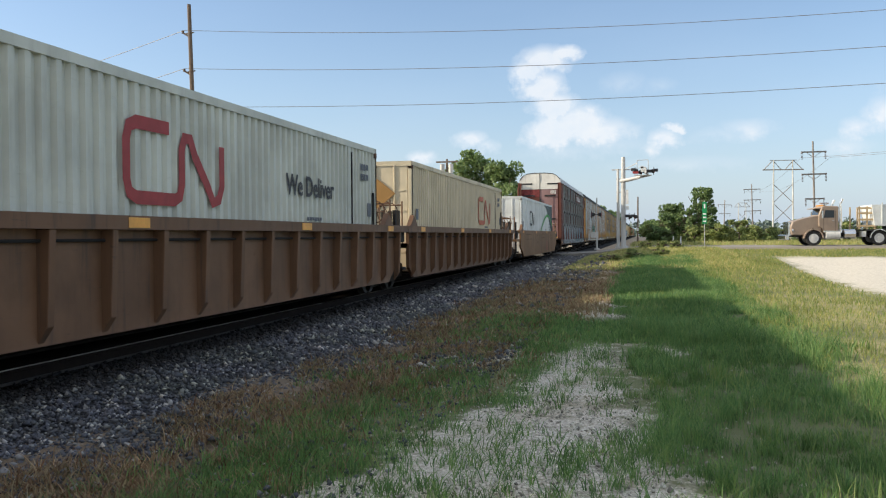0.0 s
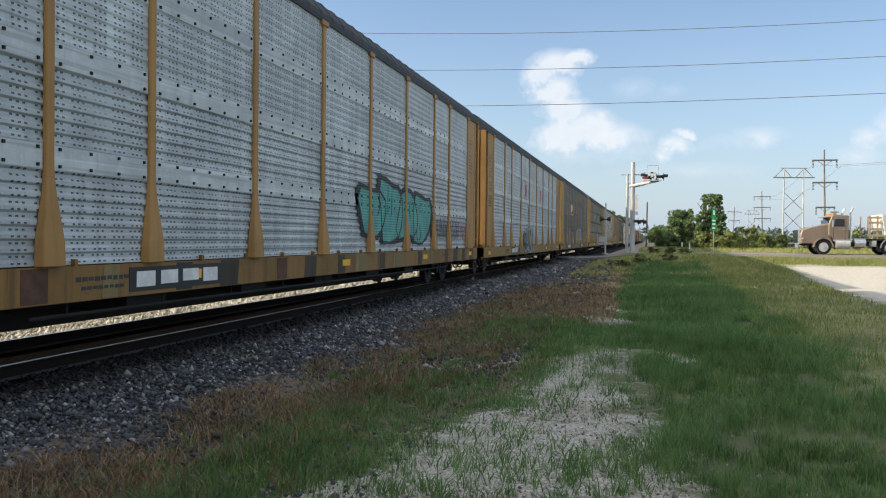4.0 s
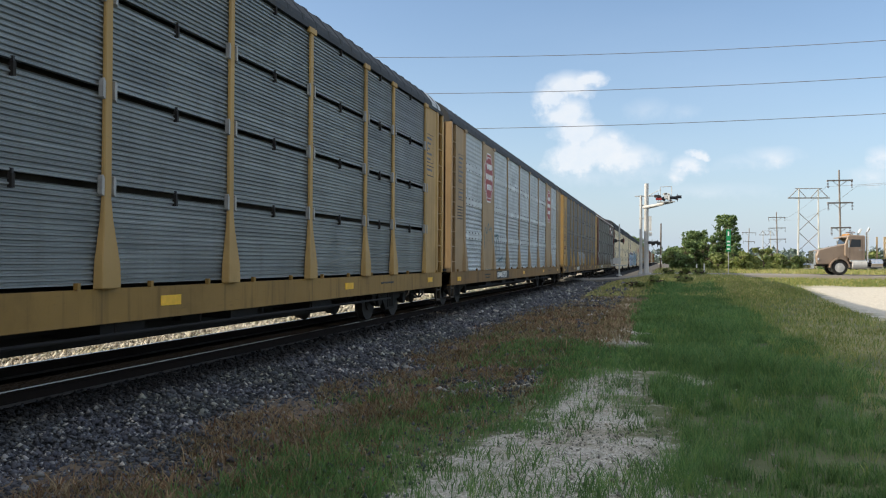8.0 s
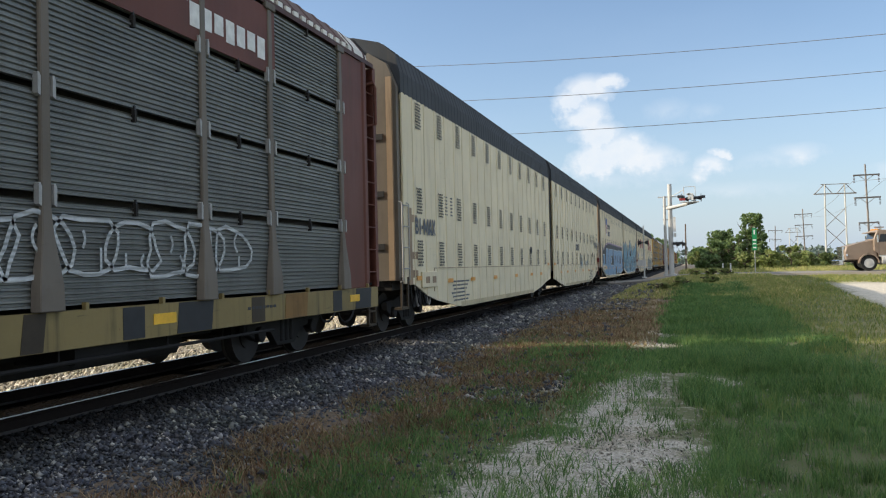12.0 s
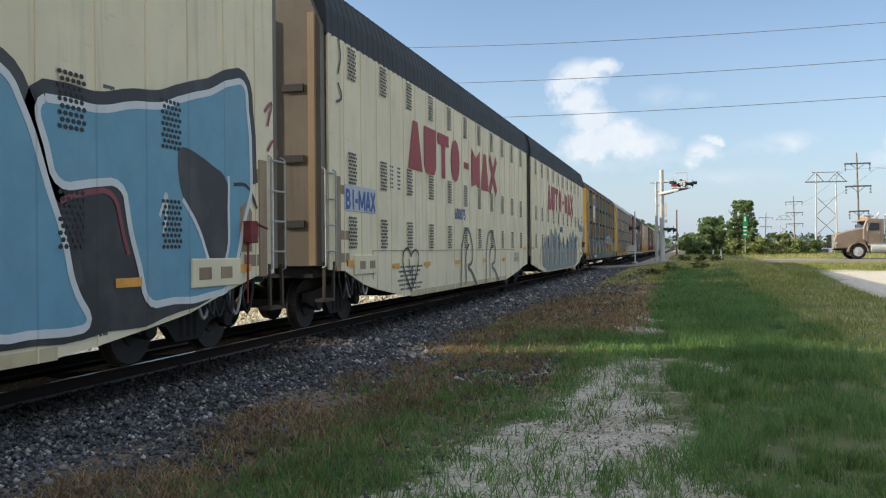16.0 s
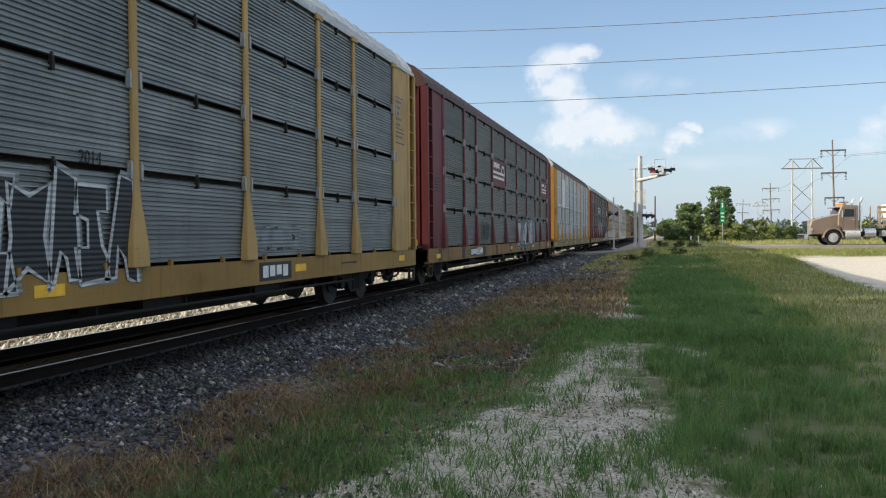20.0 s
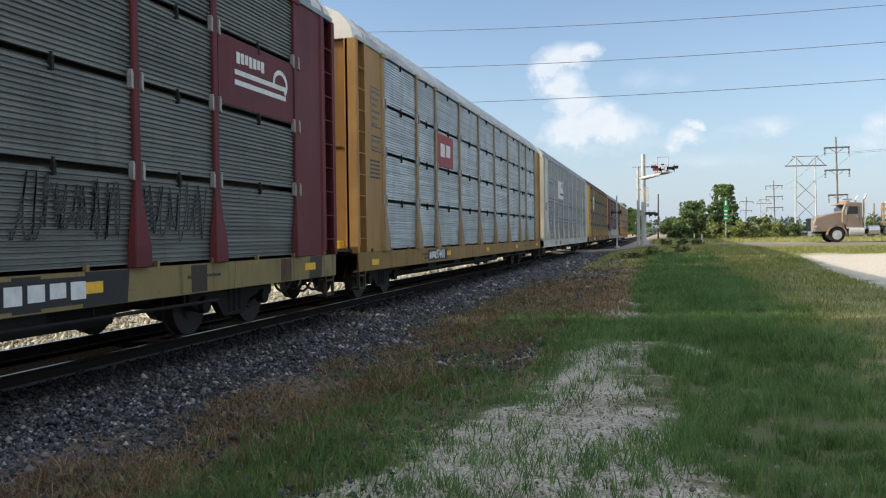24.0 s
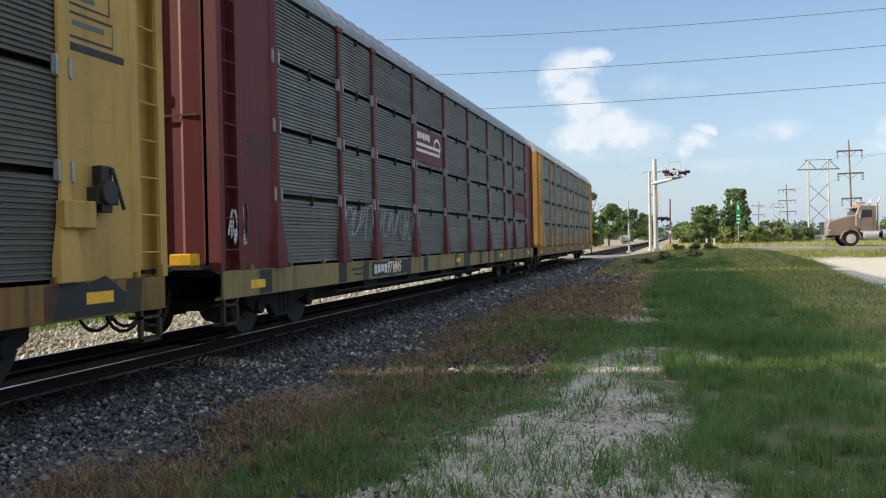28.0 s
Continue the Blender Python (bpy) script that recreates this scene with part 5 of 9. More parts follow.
    for yy in (1.4, 4.05, 6.5, 9.5, 13.0, 16.1, 18.4, 20.4):
        put("reflector", stored("max_reflector", lambda bm: box(bm, 0, 0.006, -0.24, 0.24, -0.05, 0.05)), M["orange_strip"], unit, (SIDE + 0.024, at(yy), 1.35 if yy > 20 else 1.08 if yy < 3 else 0.98))
    bm = bmesh.new()
    span(bm, 2.6, MAX_LEN - 2.9, 1.29, 1.305, SIDE, SIDE + 0.012)
    span(bm, 2.6, 2.615, 0.75, 1.3, SIDE, SIDE + 0.012)
    span(bm, MAX_LEN - 2.9, MAX_LEN - 2.885, 0.6, 1.3, SIDE, SIDE + 0.012)
    part("belt_seam", bm, M["max_door"], unit, "thin stained seam")
    bm = bmesh.new()
    span(bm, 1.5, 2.75, 0.86, 1.22, SIDE, SIDE + 0.05)
    bevelled(bm, 0.012)
    part("ledge_box", bm, M["cream"], unit)
    for a in (1.75, 2.3):
        bm = bmesh.new()
        span(bm, a, a + 0.3, 0.96, 1.11, SIDE + 0.05, SIDE + 0.056)
        part("small_cover", bm, M["max_door"], unit)
    bm = bmesh.new()
    span(bm, 0.62, 0.85, 0.95, 2.6, SIDE, SIDE + 0.02)
    for zz in (1.1, 1.5, 2.3):
        span(bm, 0.7, 1.3, zz, zz + 0.16, SIDE, SIDE + 0.008)
    part("stain_patch", bm, M["max_door"], unit, "rust-stained patches by the ladder")
    for yy in (0.9, 1.25, 1.7, 2.1):
        bm = bmesh.new()
        tube(bm, [(SIDE - 0.06, at(yy + 0.42 * u), 0.98 - 0.52 * math.sin(u * math.pi) ** 0.8) for u in (i / 8 for i in range(9))], 0.02)
        part("hanging_hose", bm, M["clip"] if yy in (1.25, 2.1) else M["rubber"], unit)
    for k in range(6):
        bm = bmesh.new()
        y_a, y_b = sorted((at(4.2 + 0.1 * (k % 3)), at(6.1 - 0.15 * ((k * 5) % 4))))
        bars_text(bm, SIDE + 0.001, y_a, y_b, 0.92 - k * 0.095, 0.965 - k * 0.095, 17)
        tagged(part("stencil", bm, M["text_grey"], unit, "line of black stencilling that cannot be read"), kind="stuff")
    return unit


def car_carrier(y, label):
    car = on_rails("articulated_car_carrier", label, "railway wagon", "articulated car carriers of the train", y)
    a, b = max_unit(car, 0.0, False), max_unit(car, MAX_LEN + 0.35, True)
    bm = bmesh.new()
    for k in range(11):
        prism(bm, [(x * 0.95, z - 0.03) for x, z in MAX_ROOF] + [(1.46, 1.0), (-1.46, 1.0)], "y", 21.22 + k * 0.082, 21.285 + k * 0.082)
    part("bellows", bm, M["rubber"], car, "black rubber bellows")
    for yy in (1.9, MAX_LEN + 0.17, 2 * MAX_LEN - 1.6):
        bogie(car, yy)
    for yy, rz in ((0.0, 0), (2 * MAX_LEN + 0.35, 180)):
        put("coupler", stored("coupler", fill_coupler), M["rust"], car, (0, yy - (0.6 if rz == 0 else -0.6), 0), (0, 0, rz))
    return car


BOX_L, BOX_W, BOX_H = 16.15, 2.6, 2.96


def ribs_outline(length, pitch=0.25, depth=0.055):
    pts, k = [], int(length / pitch)
    p = length / k
    for i in range(k):
        y = i * p
        pts += [(-depth, y), (-depth, y + 0.36 * p), (0, y + 0.5 * p), (0, y + 0.86 * p)]
    return pts + [(-depth, length), (-depth - 0.04, length), (-depth - 0.04, 0)]


def container(y, mat, label, end_mat=None):
    """A 53-foot box: ribbed walls in three lengths, corner and lifting posts, rails, doors with rods."""
    ob = on_rails("container", label, "container", "containers on the train", y)
    ob.location.z = 0.0
    X, z0, z1 = BOX_W / 2, 0.36, 0.36 + BOX_H
    for sx, rz in ((1, 0), (-1, 180)):
        for a, b in ((0.12, 1.9), (2.1, BOX_L - 2.1), (BOX_L - 1.9, BOX_L - 0.12)):
            put("side_wall", stored(("box_wall", round(b - a, 2)), lambda bm: prism(bm, ribs_outline(b - a), "z", z0 + 0.15, z1 - 0.12)), mat, ob, (sx * (X - 0.012), a if sx > 0 else b, 0), (0, 0, rz))
        for a in (0.0, 1.9, BOX_L - 2.1, BOX_L - 0.13):
            wide = 0.13 if a in (0.0, BOX_L - 0.13) else 0.2
            put("post", stored(("box_post", wide), lambda bm: box(bm, -0.1, 0.0, 0, wide, z0, z1), bevel=0.01), mat, ob, (sx * X if sx > 0 else -X + 0.1, a, 0))
        put("top_rail", stored("box_rail", lambda bm: box(bm, -0.08, 0.0, 0.1, BOX_L - 0.1, -0.06, 0.06)), mat, ob, (sx * (X + 0.004) if sx > 0 else -X + 0.076, 0, z1 - 0.06))
        put("bottom_rail", stored("box_base", lambda bm: box(bm, -0.08, 0.0, 0.1, BOX_L - 0.1, 0.0, 0.16)), mat, ob, (sx * (X + 0.004) if sx > 0 else -X + 0.076, 0, z0))
    put("roof", stored("box_roof", lambda bm: (box(bm, -X + 0.08, X - 0.08, 0.05, BOX_L - 0.05, z1 - 0.08, z1 - 0.03), [box(bm, -X + 0.1, X - 0.1, 0.3 + k * 0.6, 0.6 + k * 0.6, z1 - 0.05, z1 - 0.012) for k in range(26)])), mat, ob)
    for yy, rz in ((0.0, 0), (BOX_L, 180)):
        for sx in (-1, 1):
            put("door", stored("box_door", lambda bm: (box(bm, -0.58, 0.58, 0.02, 0.08, z0 + 0.12, z1 - 0.12), [rod(bm, (x, 0.0, z0 + 0.1), (x, 0.0, z1 - 0.1), 0.018, seg=6) for x in (-0.3, 0.22)], [box(bm, -0.5, 0.5, 0.005, 0.03, z, z + 0.04) for z in (z0 + 0.5, z0 + 1.05, z0 + 1.6, z0 + 2.15)])), end_mat or mat, ob, (sx * 0.6, yy, 0), (0, 0, rz))
        put("end_frame", stored("box_end", lambda bm: (box(bm, -X, X, 0.0, 0.06, z1 - 0.13, z1), box(bm, -X, X, 0.0, 0.06, z0, z0 + 0.13))), mat, ob, (0, yy - (0.002 if rz == 0 else -0.002), 0), (0, 0, rz))
    put("floor_pan", stored("box_floor", lambda bm: box(bm, -X + 0.1, X - 0.1, 0.1, BOX_L - 0.1, z0 + 0.02, z0 + 0.12)), M["dark"], ob)
    return ob


def box_mark(ob, y0, y1, z0, z1, mat, w=0.2, label="red worm-like railway mark"):
    """A looping mark of even thick strokes, as a plain shape."""
    x = BOX_W / 2 + 0.008
    bm = bmesh.new()
    m = y0 + (y1 - y0) * 0.50
    stroke(bm, [(m - 0.25, z1), (y0 + 0.22, z1), (y0 + 0.06, z1 - 0.06), (y0, z1 - 0.22), (y0, z0 + 0.22), (y0 + 0.06, z0 + 0.06), (y0 + 0.22, z0), (m - 0.12, z0), (m + 0.02, z0 + 0.05), (m + 0.08, z0 + 0.22), (m + 0.08, z1 - 0.25), (m + 0.16, z1 - 0.08), (m + 0.32, z1 - 0.08), (m + 0.45, z1 - 0.3),
                (y1 - 0.45, z0 + 0.22), (y1 - 0.28, z0), (y1 - 0.1, z0 + 0.05), (y1, z0 + 0.25), (y1, z1 - 0.1)], w, x)
    part("logo", bm, mat, ob, label)


def well_car(y, length, mat, ribbed, label):
    """A well wagon: deep side walls between two end platforms over the bogies."""
    car = on_rails("well_car", label, "railway wagon", "well wagons of the train", y)
    a, b = 1.6, length - 1.6
    for sx in (-1, 1):
        bm = bmesh.new()
        x0, x1 = sorted((sx * 1.36, sx * 1.44))
        if ribbed:
            prism(bm, [(a + 0.5, 0.22), (b - 0.5, 0.22), (b, 0.5), (b, 1.45), (a, 1.45), (a, 0.5)], "x", x0, x1)
        else:
            prism(bm, [(a + 1.3, 0.22), (b - 1.3, 0.22), (b, 0.75), (b, 1.42), (a, 1.42), (a, 0.75)], "x", x0, x1)
        part("side_wall", bm, mat, car)
        bm = bmesh.new()
        x0, x1 = sorted((sx * 1.34, sx * (1.61 if ribbed else 1.47)))
        box(bm, x0, x1, 0.9, length - 0.9, 1.40, 1.56)
        part("top_chord", bm, mat, car)
        if ribbed:
            for k in range(int((b - a) / 1.12) + 1):
                put("rib", stored(("well_rib", sx), lambda bm: prism(bm, [(sx * 1.43, 1.40), (sx * 1.60, 1.40), (sx * 1.56, 0.42), (sx * 1.43, 0.24)], "y", -0.055, 0.055), bevel=0.008), mat, car, (0, a + 0.3 + k * 1.12, 0))
            put("pipe", stored("well_pipe", lambda bm: rod(bm, (sx * 1.48, a, 1.28), (sx * 1.48, b, 1.28), 0.02, seg=6)) if sx > 0 else stored("well_pipe_far", lambda bm: rod(bm, (-1.48, a, 1.28), (-1.48, b, 1.28), 0.02, seg=6)), M["dark"], car)
    for k in range(9):
        put("floor_beam", stored("floor_beam", lambda bm: box(bm, -1.36, 1.36, -0.2, 0.2, 0.2, 0.3)), M["dark"], car, (0, a + 0.8 + k * (b - a - 1.6) / 8, 0))
    for yy, rz in ((0.0, 0), (length, 180)):
        put("end_platform", stored("well_end", lambda bm: (box(bm, -1.4, 1.4, 0.2, 1.75, 1.0, 1.12), box(bm, -0.4, 0.4, -0.2, 1.9, 0.7, 1.0), [rod(bm, (x, 0.3, 1.1), (x, 0.3, 2.2), 0.02, seg=6) for x in (-1.3, -0.7, 0.7, 1.3)], rod(bm, (-1.3, 0.3, 2.1), (-0.7, 0.3, 2.1), 0.02, seg=6), rod(bm, (0.7, 0.3, 2.1), (1.3, 0.3, 2.1), 0.02, seg=6))), mat, car, (0, yy, 0), (0, 0, rz))
        put("guide", stored("well_guide", lambda bm: prism(bm, [(1.7, 1.56), (2.5, 1.56), (2.3, 1.72), (2.1, 1.86), (1.95, 1.7)], "x", 1.34, 1.46), bevel=0.01), M["well"], car, (0, yy, 0)) if rz == 0 else put("guide", stored("well_guide_back", lambda bm: prism(bm, [(-1.7, 1.56), (-2.5, 1.56), (-2.3, 1.72), (-2.1, 1.86), (-1.95, 1.7)], "x", 1.34, 1.46), bevel=0.01), M["well"], car, (0, yy, 0))
        put("hand_wheel", stored("hand_wheel", lambda bm: ([rod(bm, (0.28 * math.cos(i * 0.5236), 0, 0.28 * math.sin(i * 0.5236)), (0.28 * math.cos((i + 1) * 0.5236), 0, 0.28 * math.sin((i + 1) * 0.5236)), 0.015, seg=6) for i in range(12)], [rod(bm, (0, 0, 0), (0.28 * math.cos(i * 2.094), 0, 0.28 * math.sin(i * 2.094)), 0.012, seg=6) for i in range(3)])), M["rust"], car, (0.9, yy + (0.25 if rz == 0 else -0.25), 1.9))
        for xx in (1.05, 1.3):
            put("end_post", stored("well_end_post", lambda bm: (box(bm, -0.04, 0.04, -0.05, 0.05, 0.45, 1.95), box(bm, -0.04, 0.12, -0.3, 0.3, 0.45, 0.52), box(bm, 0.0, 0.1, -0.25, 0.25, 1.15, 1.5))), M["dark"], car, (xx, yy + (0.55 if rz == 0 else -0.55) * xx, 0))
        put("coupler", stored("coupler", fill_coupler), M["rust"], car, (0, yy - (0.3 if rz == 0 else -0.3), 0), (0, 0, rz))
        bogie(car, yy + (1.0 if rz == 0 else -1.0))
    for k in range(4):
        put("reflector", stored("reflector", lambda bm: box(bm, 0, 0.006, -0.23, 0.23, -0.06, 0.06)), M["orange_strip"], car, (1.61 if ribbed else 1.47, 2.5 + k * (length - 5) / 3, 1.48))
    return car


# ---- the train, from its head to its end ----
def build_train():
    X = SIDE + 0.022
    well_car(1.4, 21.4, M["well"], True, "rusty brown well wagon with tall ribbed sides")
    well_car(19.6, 21.6, M["well"], True, "brown ribbed well wagon carrying a cream container")
    w2 = well_car(40.4, 22.4, M["well_orange"], False, "orange-brown smooth-sided well wagon with faded lettering")
    for k in range(3):
        bm = bmesh.new()
        a = 13.9 + k * 0.62
        if k < 2:
            stroke(bm, [(a + 0.42, 0.95), (a + 0.18, 0.36)], 0.17, 1.446)
        else:
            stroke(bm, [(a + 0.45, 0.95), (a + 0.2, 0.36)], 0.17, 1.446)
        part("logo", bm, M["red_letter"] if k < 2 else M["rust"], w2, "faded red painted mark")
    for a, b, z0, z1 in ((3.5, 6.2, 1.1, 1.35), (8.6, 9.6, 0.9, 1.3), (11.2, 13.0, 1.15, 1.38), (16.5, 18.0, 1.1, 1.3)):
        bm = bmesh.new()
        stroke(bm, [(a, z0), (a + 0.3, z1), (b - 0.2, z1), (b, z0), (a, z0)], 0.025, 1.445)
        part("weld_seam", bm, M["rust"], w2)
    c0 = container(3.85, M["container_a"], "grey-white ribbed container with a red railway mark, in a well wagon")
    box_mark(c0, 5.55, 8.1, 1.8, 2.72, M["red_letter"], 0.17)
    put("lettering", words("We Deliver", 0.52, 0.008), M["text_black"], c0, (1.31, 10.6, 2.05), label="black words We Deliver")
    c1 = container(21.9, M["container_b"], "cream ribbed container with a faded orange-red mark, in a well wagon")
    box_mark(c1, 10.3, 12.9, 1.8, 2.7, plain("orange-red lettering", (0.42, 0.10, 0.045)), 0.17)
    bm = bmesh.new()
    prism(bm, [(-0.15, 2.45), (0.35, 2.85), (0.85, 2.45), (0.35, 2.05)], "y", -0.02, -0.012)
    part("placard", bm, M["tan"], c1, "brown diamond placard")
    c2 = container(43.2, M["container_c"], "clean white container with a green curved stripe, in a well wagon")
    box_mark(c2, 3.6, 5.6, 1.9, 2.6, M["text_black"], 0.14, "black worm-like railway mark")
    x = BOX_W / 2 + 0.008
    bm = bmesh.new()
    blob(bm, [(11.1, 3.2), (12.0, 3.1), (12.8, 2.93), (13.5, 2.66), (14.2, 2.33), (14.9, 1.92), (15.35, 1.56), (15.7, 1.3), (BOX_L - 0.02, 1.3), (BOX_L - 0.02, 3.2)], x)
    part("livery", bm, M["slate"], c2, "dark slate rear livery field")
    bm = bmesh.new()
    stroke(bm, [(8.3 + i * 0.41, float(np.interp(8.3 + i * 0.41, [8.3, 9.1, 10.0, 10.9, 11.8, 12.8, 13.9, 15.0, 16.1], [1.25, 1.55, 1.9, 2.22, 2.45, 2.57, 2.57, 2.35, 1.85]))) for i in range(20)], 0.16, x + 0.004)
    part("livery", bm, M["green_stripe"], c2, "green curved stripe")
    for c in (c0, c1, c2):
        for a, z0, z1, dy in ((BOX_L - 0.09, 0.45, 3.1, 0.05), (BOX_L - 1.86, 0.5, 3.1, 0.03), (BOX_L - 0.3, 1.5, 2.3, 0.07), (0.06, 0.45, 3.1, 0.04)):
            bm = bmesh.new()
            box(bm, BOX_W / 2 - 0.02, BOX_W / 2 + 0.012, a, a + dy, z0, z1)
            part("edge_strip", bm, M["dark"] if c is not c2 else M["steel"], c)
        for z in (0.42, 3.16):
            for a in (0.0, BOX_L - 0.18):
                bm = bmesh.new()
                box(bm, BOX_W / 2 - 0.1, BOX_W / 2 + 0.014, a, a + 0.18, z - 0.06, z + 0.06)
                bevelled(bm, 0.012)
                part("corner_casting", bm, M["rust"], c)
        for a in (0.45, BOX_L - 0.75):
            bm = bmesh.new()
            box(bm, BOX_W / 2, BOX_W / 2 + 0.006, a, a + 0.28, 1.75, 2.05)
            part("data_plate", bm, M["text_grey"], c)
        bm = bmesh.new()
        for k in range(2):
            bars_text(bm, BOX_W / 2 + 0.002, 14.9, 15.5, 2.75 - k * 0.22, 2.9 - k * 0.22, 3)
            bars_text(bm, BOX_W / 2 + 0.002, 11.6, 12.4, 1.6 - k * 0.12, 1.67 - k * 0.12, 6)
        tagged(part("lettering", bm, M["text_grey"], c, "container code as bars"), kind="stuff")

    # where each car's leading end stands when the train starts to move past
    def rack(k):
        return (62.15, 88.5, 115.1, 141.4, 167.6, 193.9, 220.6, 246.6)[k]

    a1 = autorack(rack(0), "brown", "corr_mid", True, "roof_pale", "sill_brown", "white", "brown autorack wagon with white end caps, sooty ribbed panels and graffiti")
    mural(a1, [(2.3, 0.64), (26.4, 0.62), (26.5, 1.7), (20.0, 1.95), (14.0, 1.9), (9.0, 2.1), (5.0, 2.0), (2.7, 2.05)], S["chalk"], "graffiti_field", "chalky grey sprayed field", SIDE + 0.0235)
    jagged(a1, 2.6, 14.2, 0.68, 2.0, 11, 1, "grey", "white", "black")
    jagged(a1, 14.4, 26.2, 0.68, 1.85, 11, 3, "slate", "white", "sky")
    plate(a1, 15.9, 21.6, 4.2, 4.86, M["brown"])
    white_mark(a1, 16.2, 21.4, 4.25, 4.82, X)
    bm = bmesh.new()
    box(bm, -1.37, 1.37, 0.205, 0.228, 4.68, 5.14)
    part("door_top", bm, M["white"], a1, "white painted top of the end doors")
    bm = bmesh.new()
    box(bm, -0.018, 0.018, 0.195, 0.24, 4.6, 5.8)
    part("door_gap", bm, M["black"], a1)
    bm = bmesh.new()
    box(bm, -1.37, -0.02, 0.212, 0.229, 4.10, 4.68)
    part("door_patch", bm, M["brake_red"], a1, "fresher red-brown band on one door leaf")
    bm = bmesh.new()
    bars_text(bm, 0, 0.78, 1.2, 0, 0.1, 4)
    bars_text(bm, 0, 0.78, 1.2, -0.14, -0.04, 5)
    bars_text(bm, 0, 0.35, 1.2, -2.36, -2.32, 12)
    bmesh.ops.rotate(bm, matrix=Matrix.Rotation(-math.pi / 2, 3, "Z"), verts=bm.verts[:])
    bmesh.ops.translate(bm, vec=(0, 0.228, 4.48), verts=bm.verts[:])
    tagged(part("stencil", bm, M["text_white"], a1, "white stencilling as bars"), kind="stuff")
    a2 = autorack(rack(1), "tan", "perf", False, "roof_dark", "sill_yellow", None, "tan-framed autorack wagon with pale perforated panels and teal graffiti")
    graffiti(a2, 14.6, 20.3, 1.14, 2.6, 4, 2, ["teal"], "black", halo="black")
    scribble(a2, 20.4, 24.2, 1.2, 1.9, 16, 3, "black")
    scribble(a2, 24.0, 26.0, 1.2, 1.8, 6, 4, "red")
    number_board(a2, 6.0, 8.4)
    a3 = autorack(rack(2), "tan", "perf", False, "roof_dark", "sill_gold", None, "tan-framed autorack wagon with bright perforated panels and black graffiti")
    graffiti(a3, 10.6, 13.9, 0.62, 1.85, 4, 5, ["black", "slate"], "white", SIDE + 0.026, "black")
    number_board(a3, 6.6, 9.2, "704712")
    for yy in (10.75, 16.5):
        bm = bmesh.new()
        bars_text(bm, X, yy, yy + 0.55, 3.25, 3.85, 1)
        stroke(bm, [(yy + 0.1, 3.3), (yy + 0.4, 3.5), (yy + 0.1, 3.75)], 0.1, X + 0.006)
        part("logo", bm, S["pink"], a3, "faded pink mark")
    a4 = autorack(rack(3), "yellow_pale", "perf_dark", False, "roof_dark", "sill_yellow", None, "yellow-framed autorack wagon with dark perforated panels and a yellow mark")
    bm = bmesh.new()
    bars_text(bm, X, 7.6, 9.6, 3.3, 3.85, 3)
    box(bm, X, X + 0.004, 7.6, 9.6, 3.1, 3.17)
    part("logo", bm, M["reflector"], a4, "yellow railway mark")
    number_board(a4, 5.6, 7.9, "853467")
    number_board(a4, 18.6, 19.8)
    for b in range(BAYS):
        bm = bmesh.new()
        lift = 0.08 if b in (0, BAYS - 1) else 0.0
        a, c = POSTS[b] + 0.1, POSTS[b + 1] - 0.1
        prism(bm, [(a, 0.87 + (lift if b == 0 else 0)), (c, 0.87 + (lift if b else 0)), (c, 1.0), (a, 1.0)], "x", SIDE, SIDE + 0.030)
        part("skirt_sheet", bm, M["perf_dark"], a4)
    graffiti(a4, 13.2, 18.2, 1.14, 2.2, 5, 6, ["chalk", "grey"], "white")
    scribble(a4, 22.6, 25.6, 1.4, 2.1, 8, 7, "grey")
    a5 = autorack(rack(4), "yellow_pale", "corr", True, "roof_dark", "sill_gold", "roof_pale", "yellow-framed autorack wagon with grey corrugated panels")
    bm = bmesh.new()
    bars_text(bm, X, 8.2, 9.6, 3.55, 3.75, 6)
    bars_text(bm, X, 8.4, 9.8, 3.3, 3.45, 6)
    part("logo", bm, M["band"], a5, "small pale lettering as bars")
    number_board(a5, 8.0, 10.4)
    a6 = autorack(rack(5), "tan_dull", "perf", False, "roof_dark", "sill_yellow", None, "tan-framed autorack wagon with bright perforated panels and red octagon marks")
    for b in (1, 7):
        plate(a6, POSTS[b] + 0.06, POSTS[b + 1] - 0.06, 1.0, 5.12, M["tan_dull"], "blank_panel", SIDE + 0.03)
        m, z = (POSTS[b] + POSTS[b + 1]) / 2, 4.05
        for r, mat, dx in ((0.80, "text_white", 0.033), (0.76, "red_letter", 0.036), (0.68, "text_white", 0.039), (0.65, "red_letter", 0.042)):
            bm = bmesh.new()
            prism(bm, [(m + r * 1.0 * math.cos(i * math.pi / 4 + 0.3927), z + r * 1.1 * math.sin(i * math.pi / 4 + 0.3927)) for i in range(8)], "x", SIDE + dx - 0.003, SIDE + dx)
            part("logo", bm, M[mat], a6, "red octagon mark")
        bm = bmesh.new()
        for k in range(3):
            bars_text(bm, SIDE + 0.043, m - (0.42, 0.56, 0.4)[k], m + (0.42, 0.56, 0.4)[k], z + 0.26 - k * 0.34, z + 0.46 - k * 0.34, (6, 8, 5)[k])
        part("logo", bm, M["text_white"], a6, "white bars of a mark")
    number_board(a6, 7.2, 9.8, "693920")
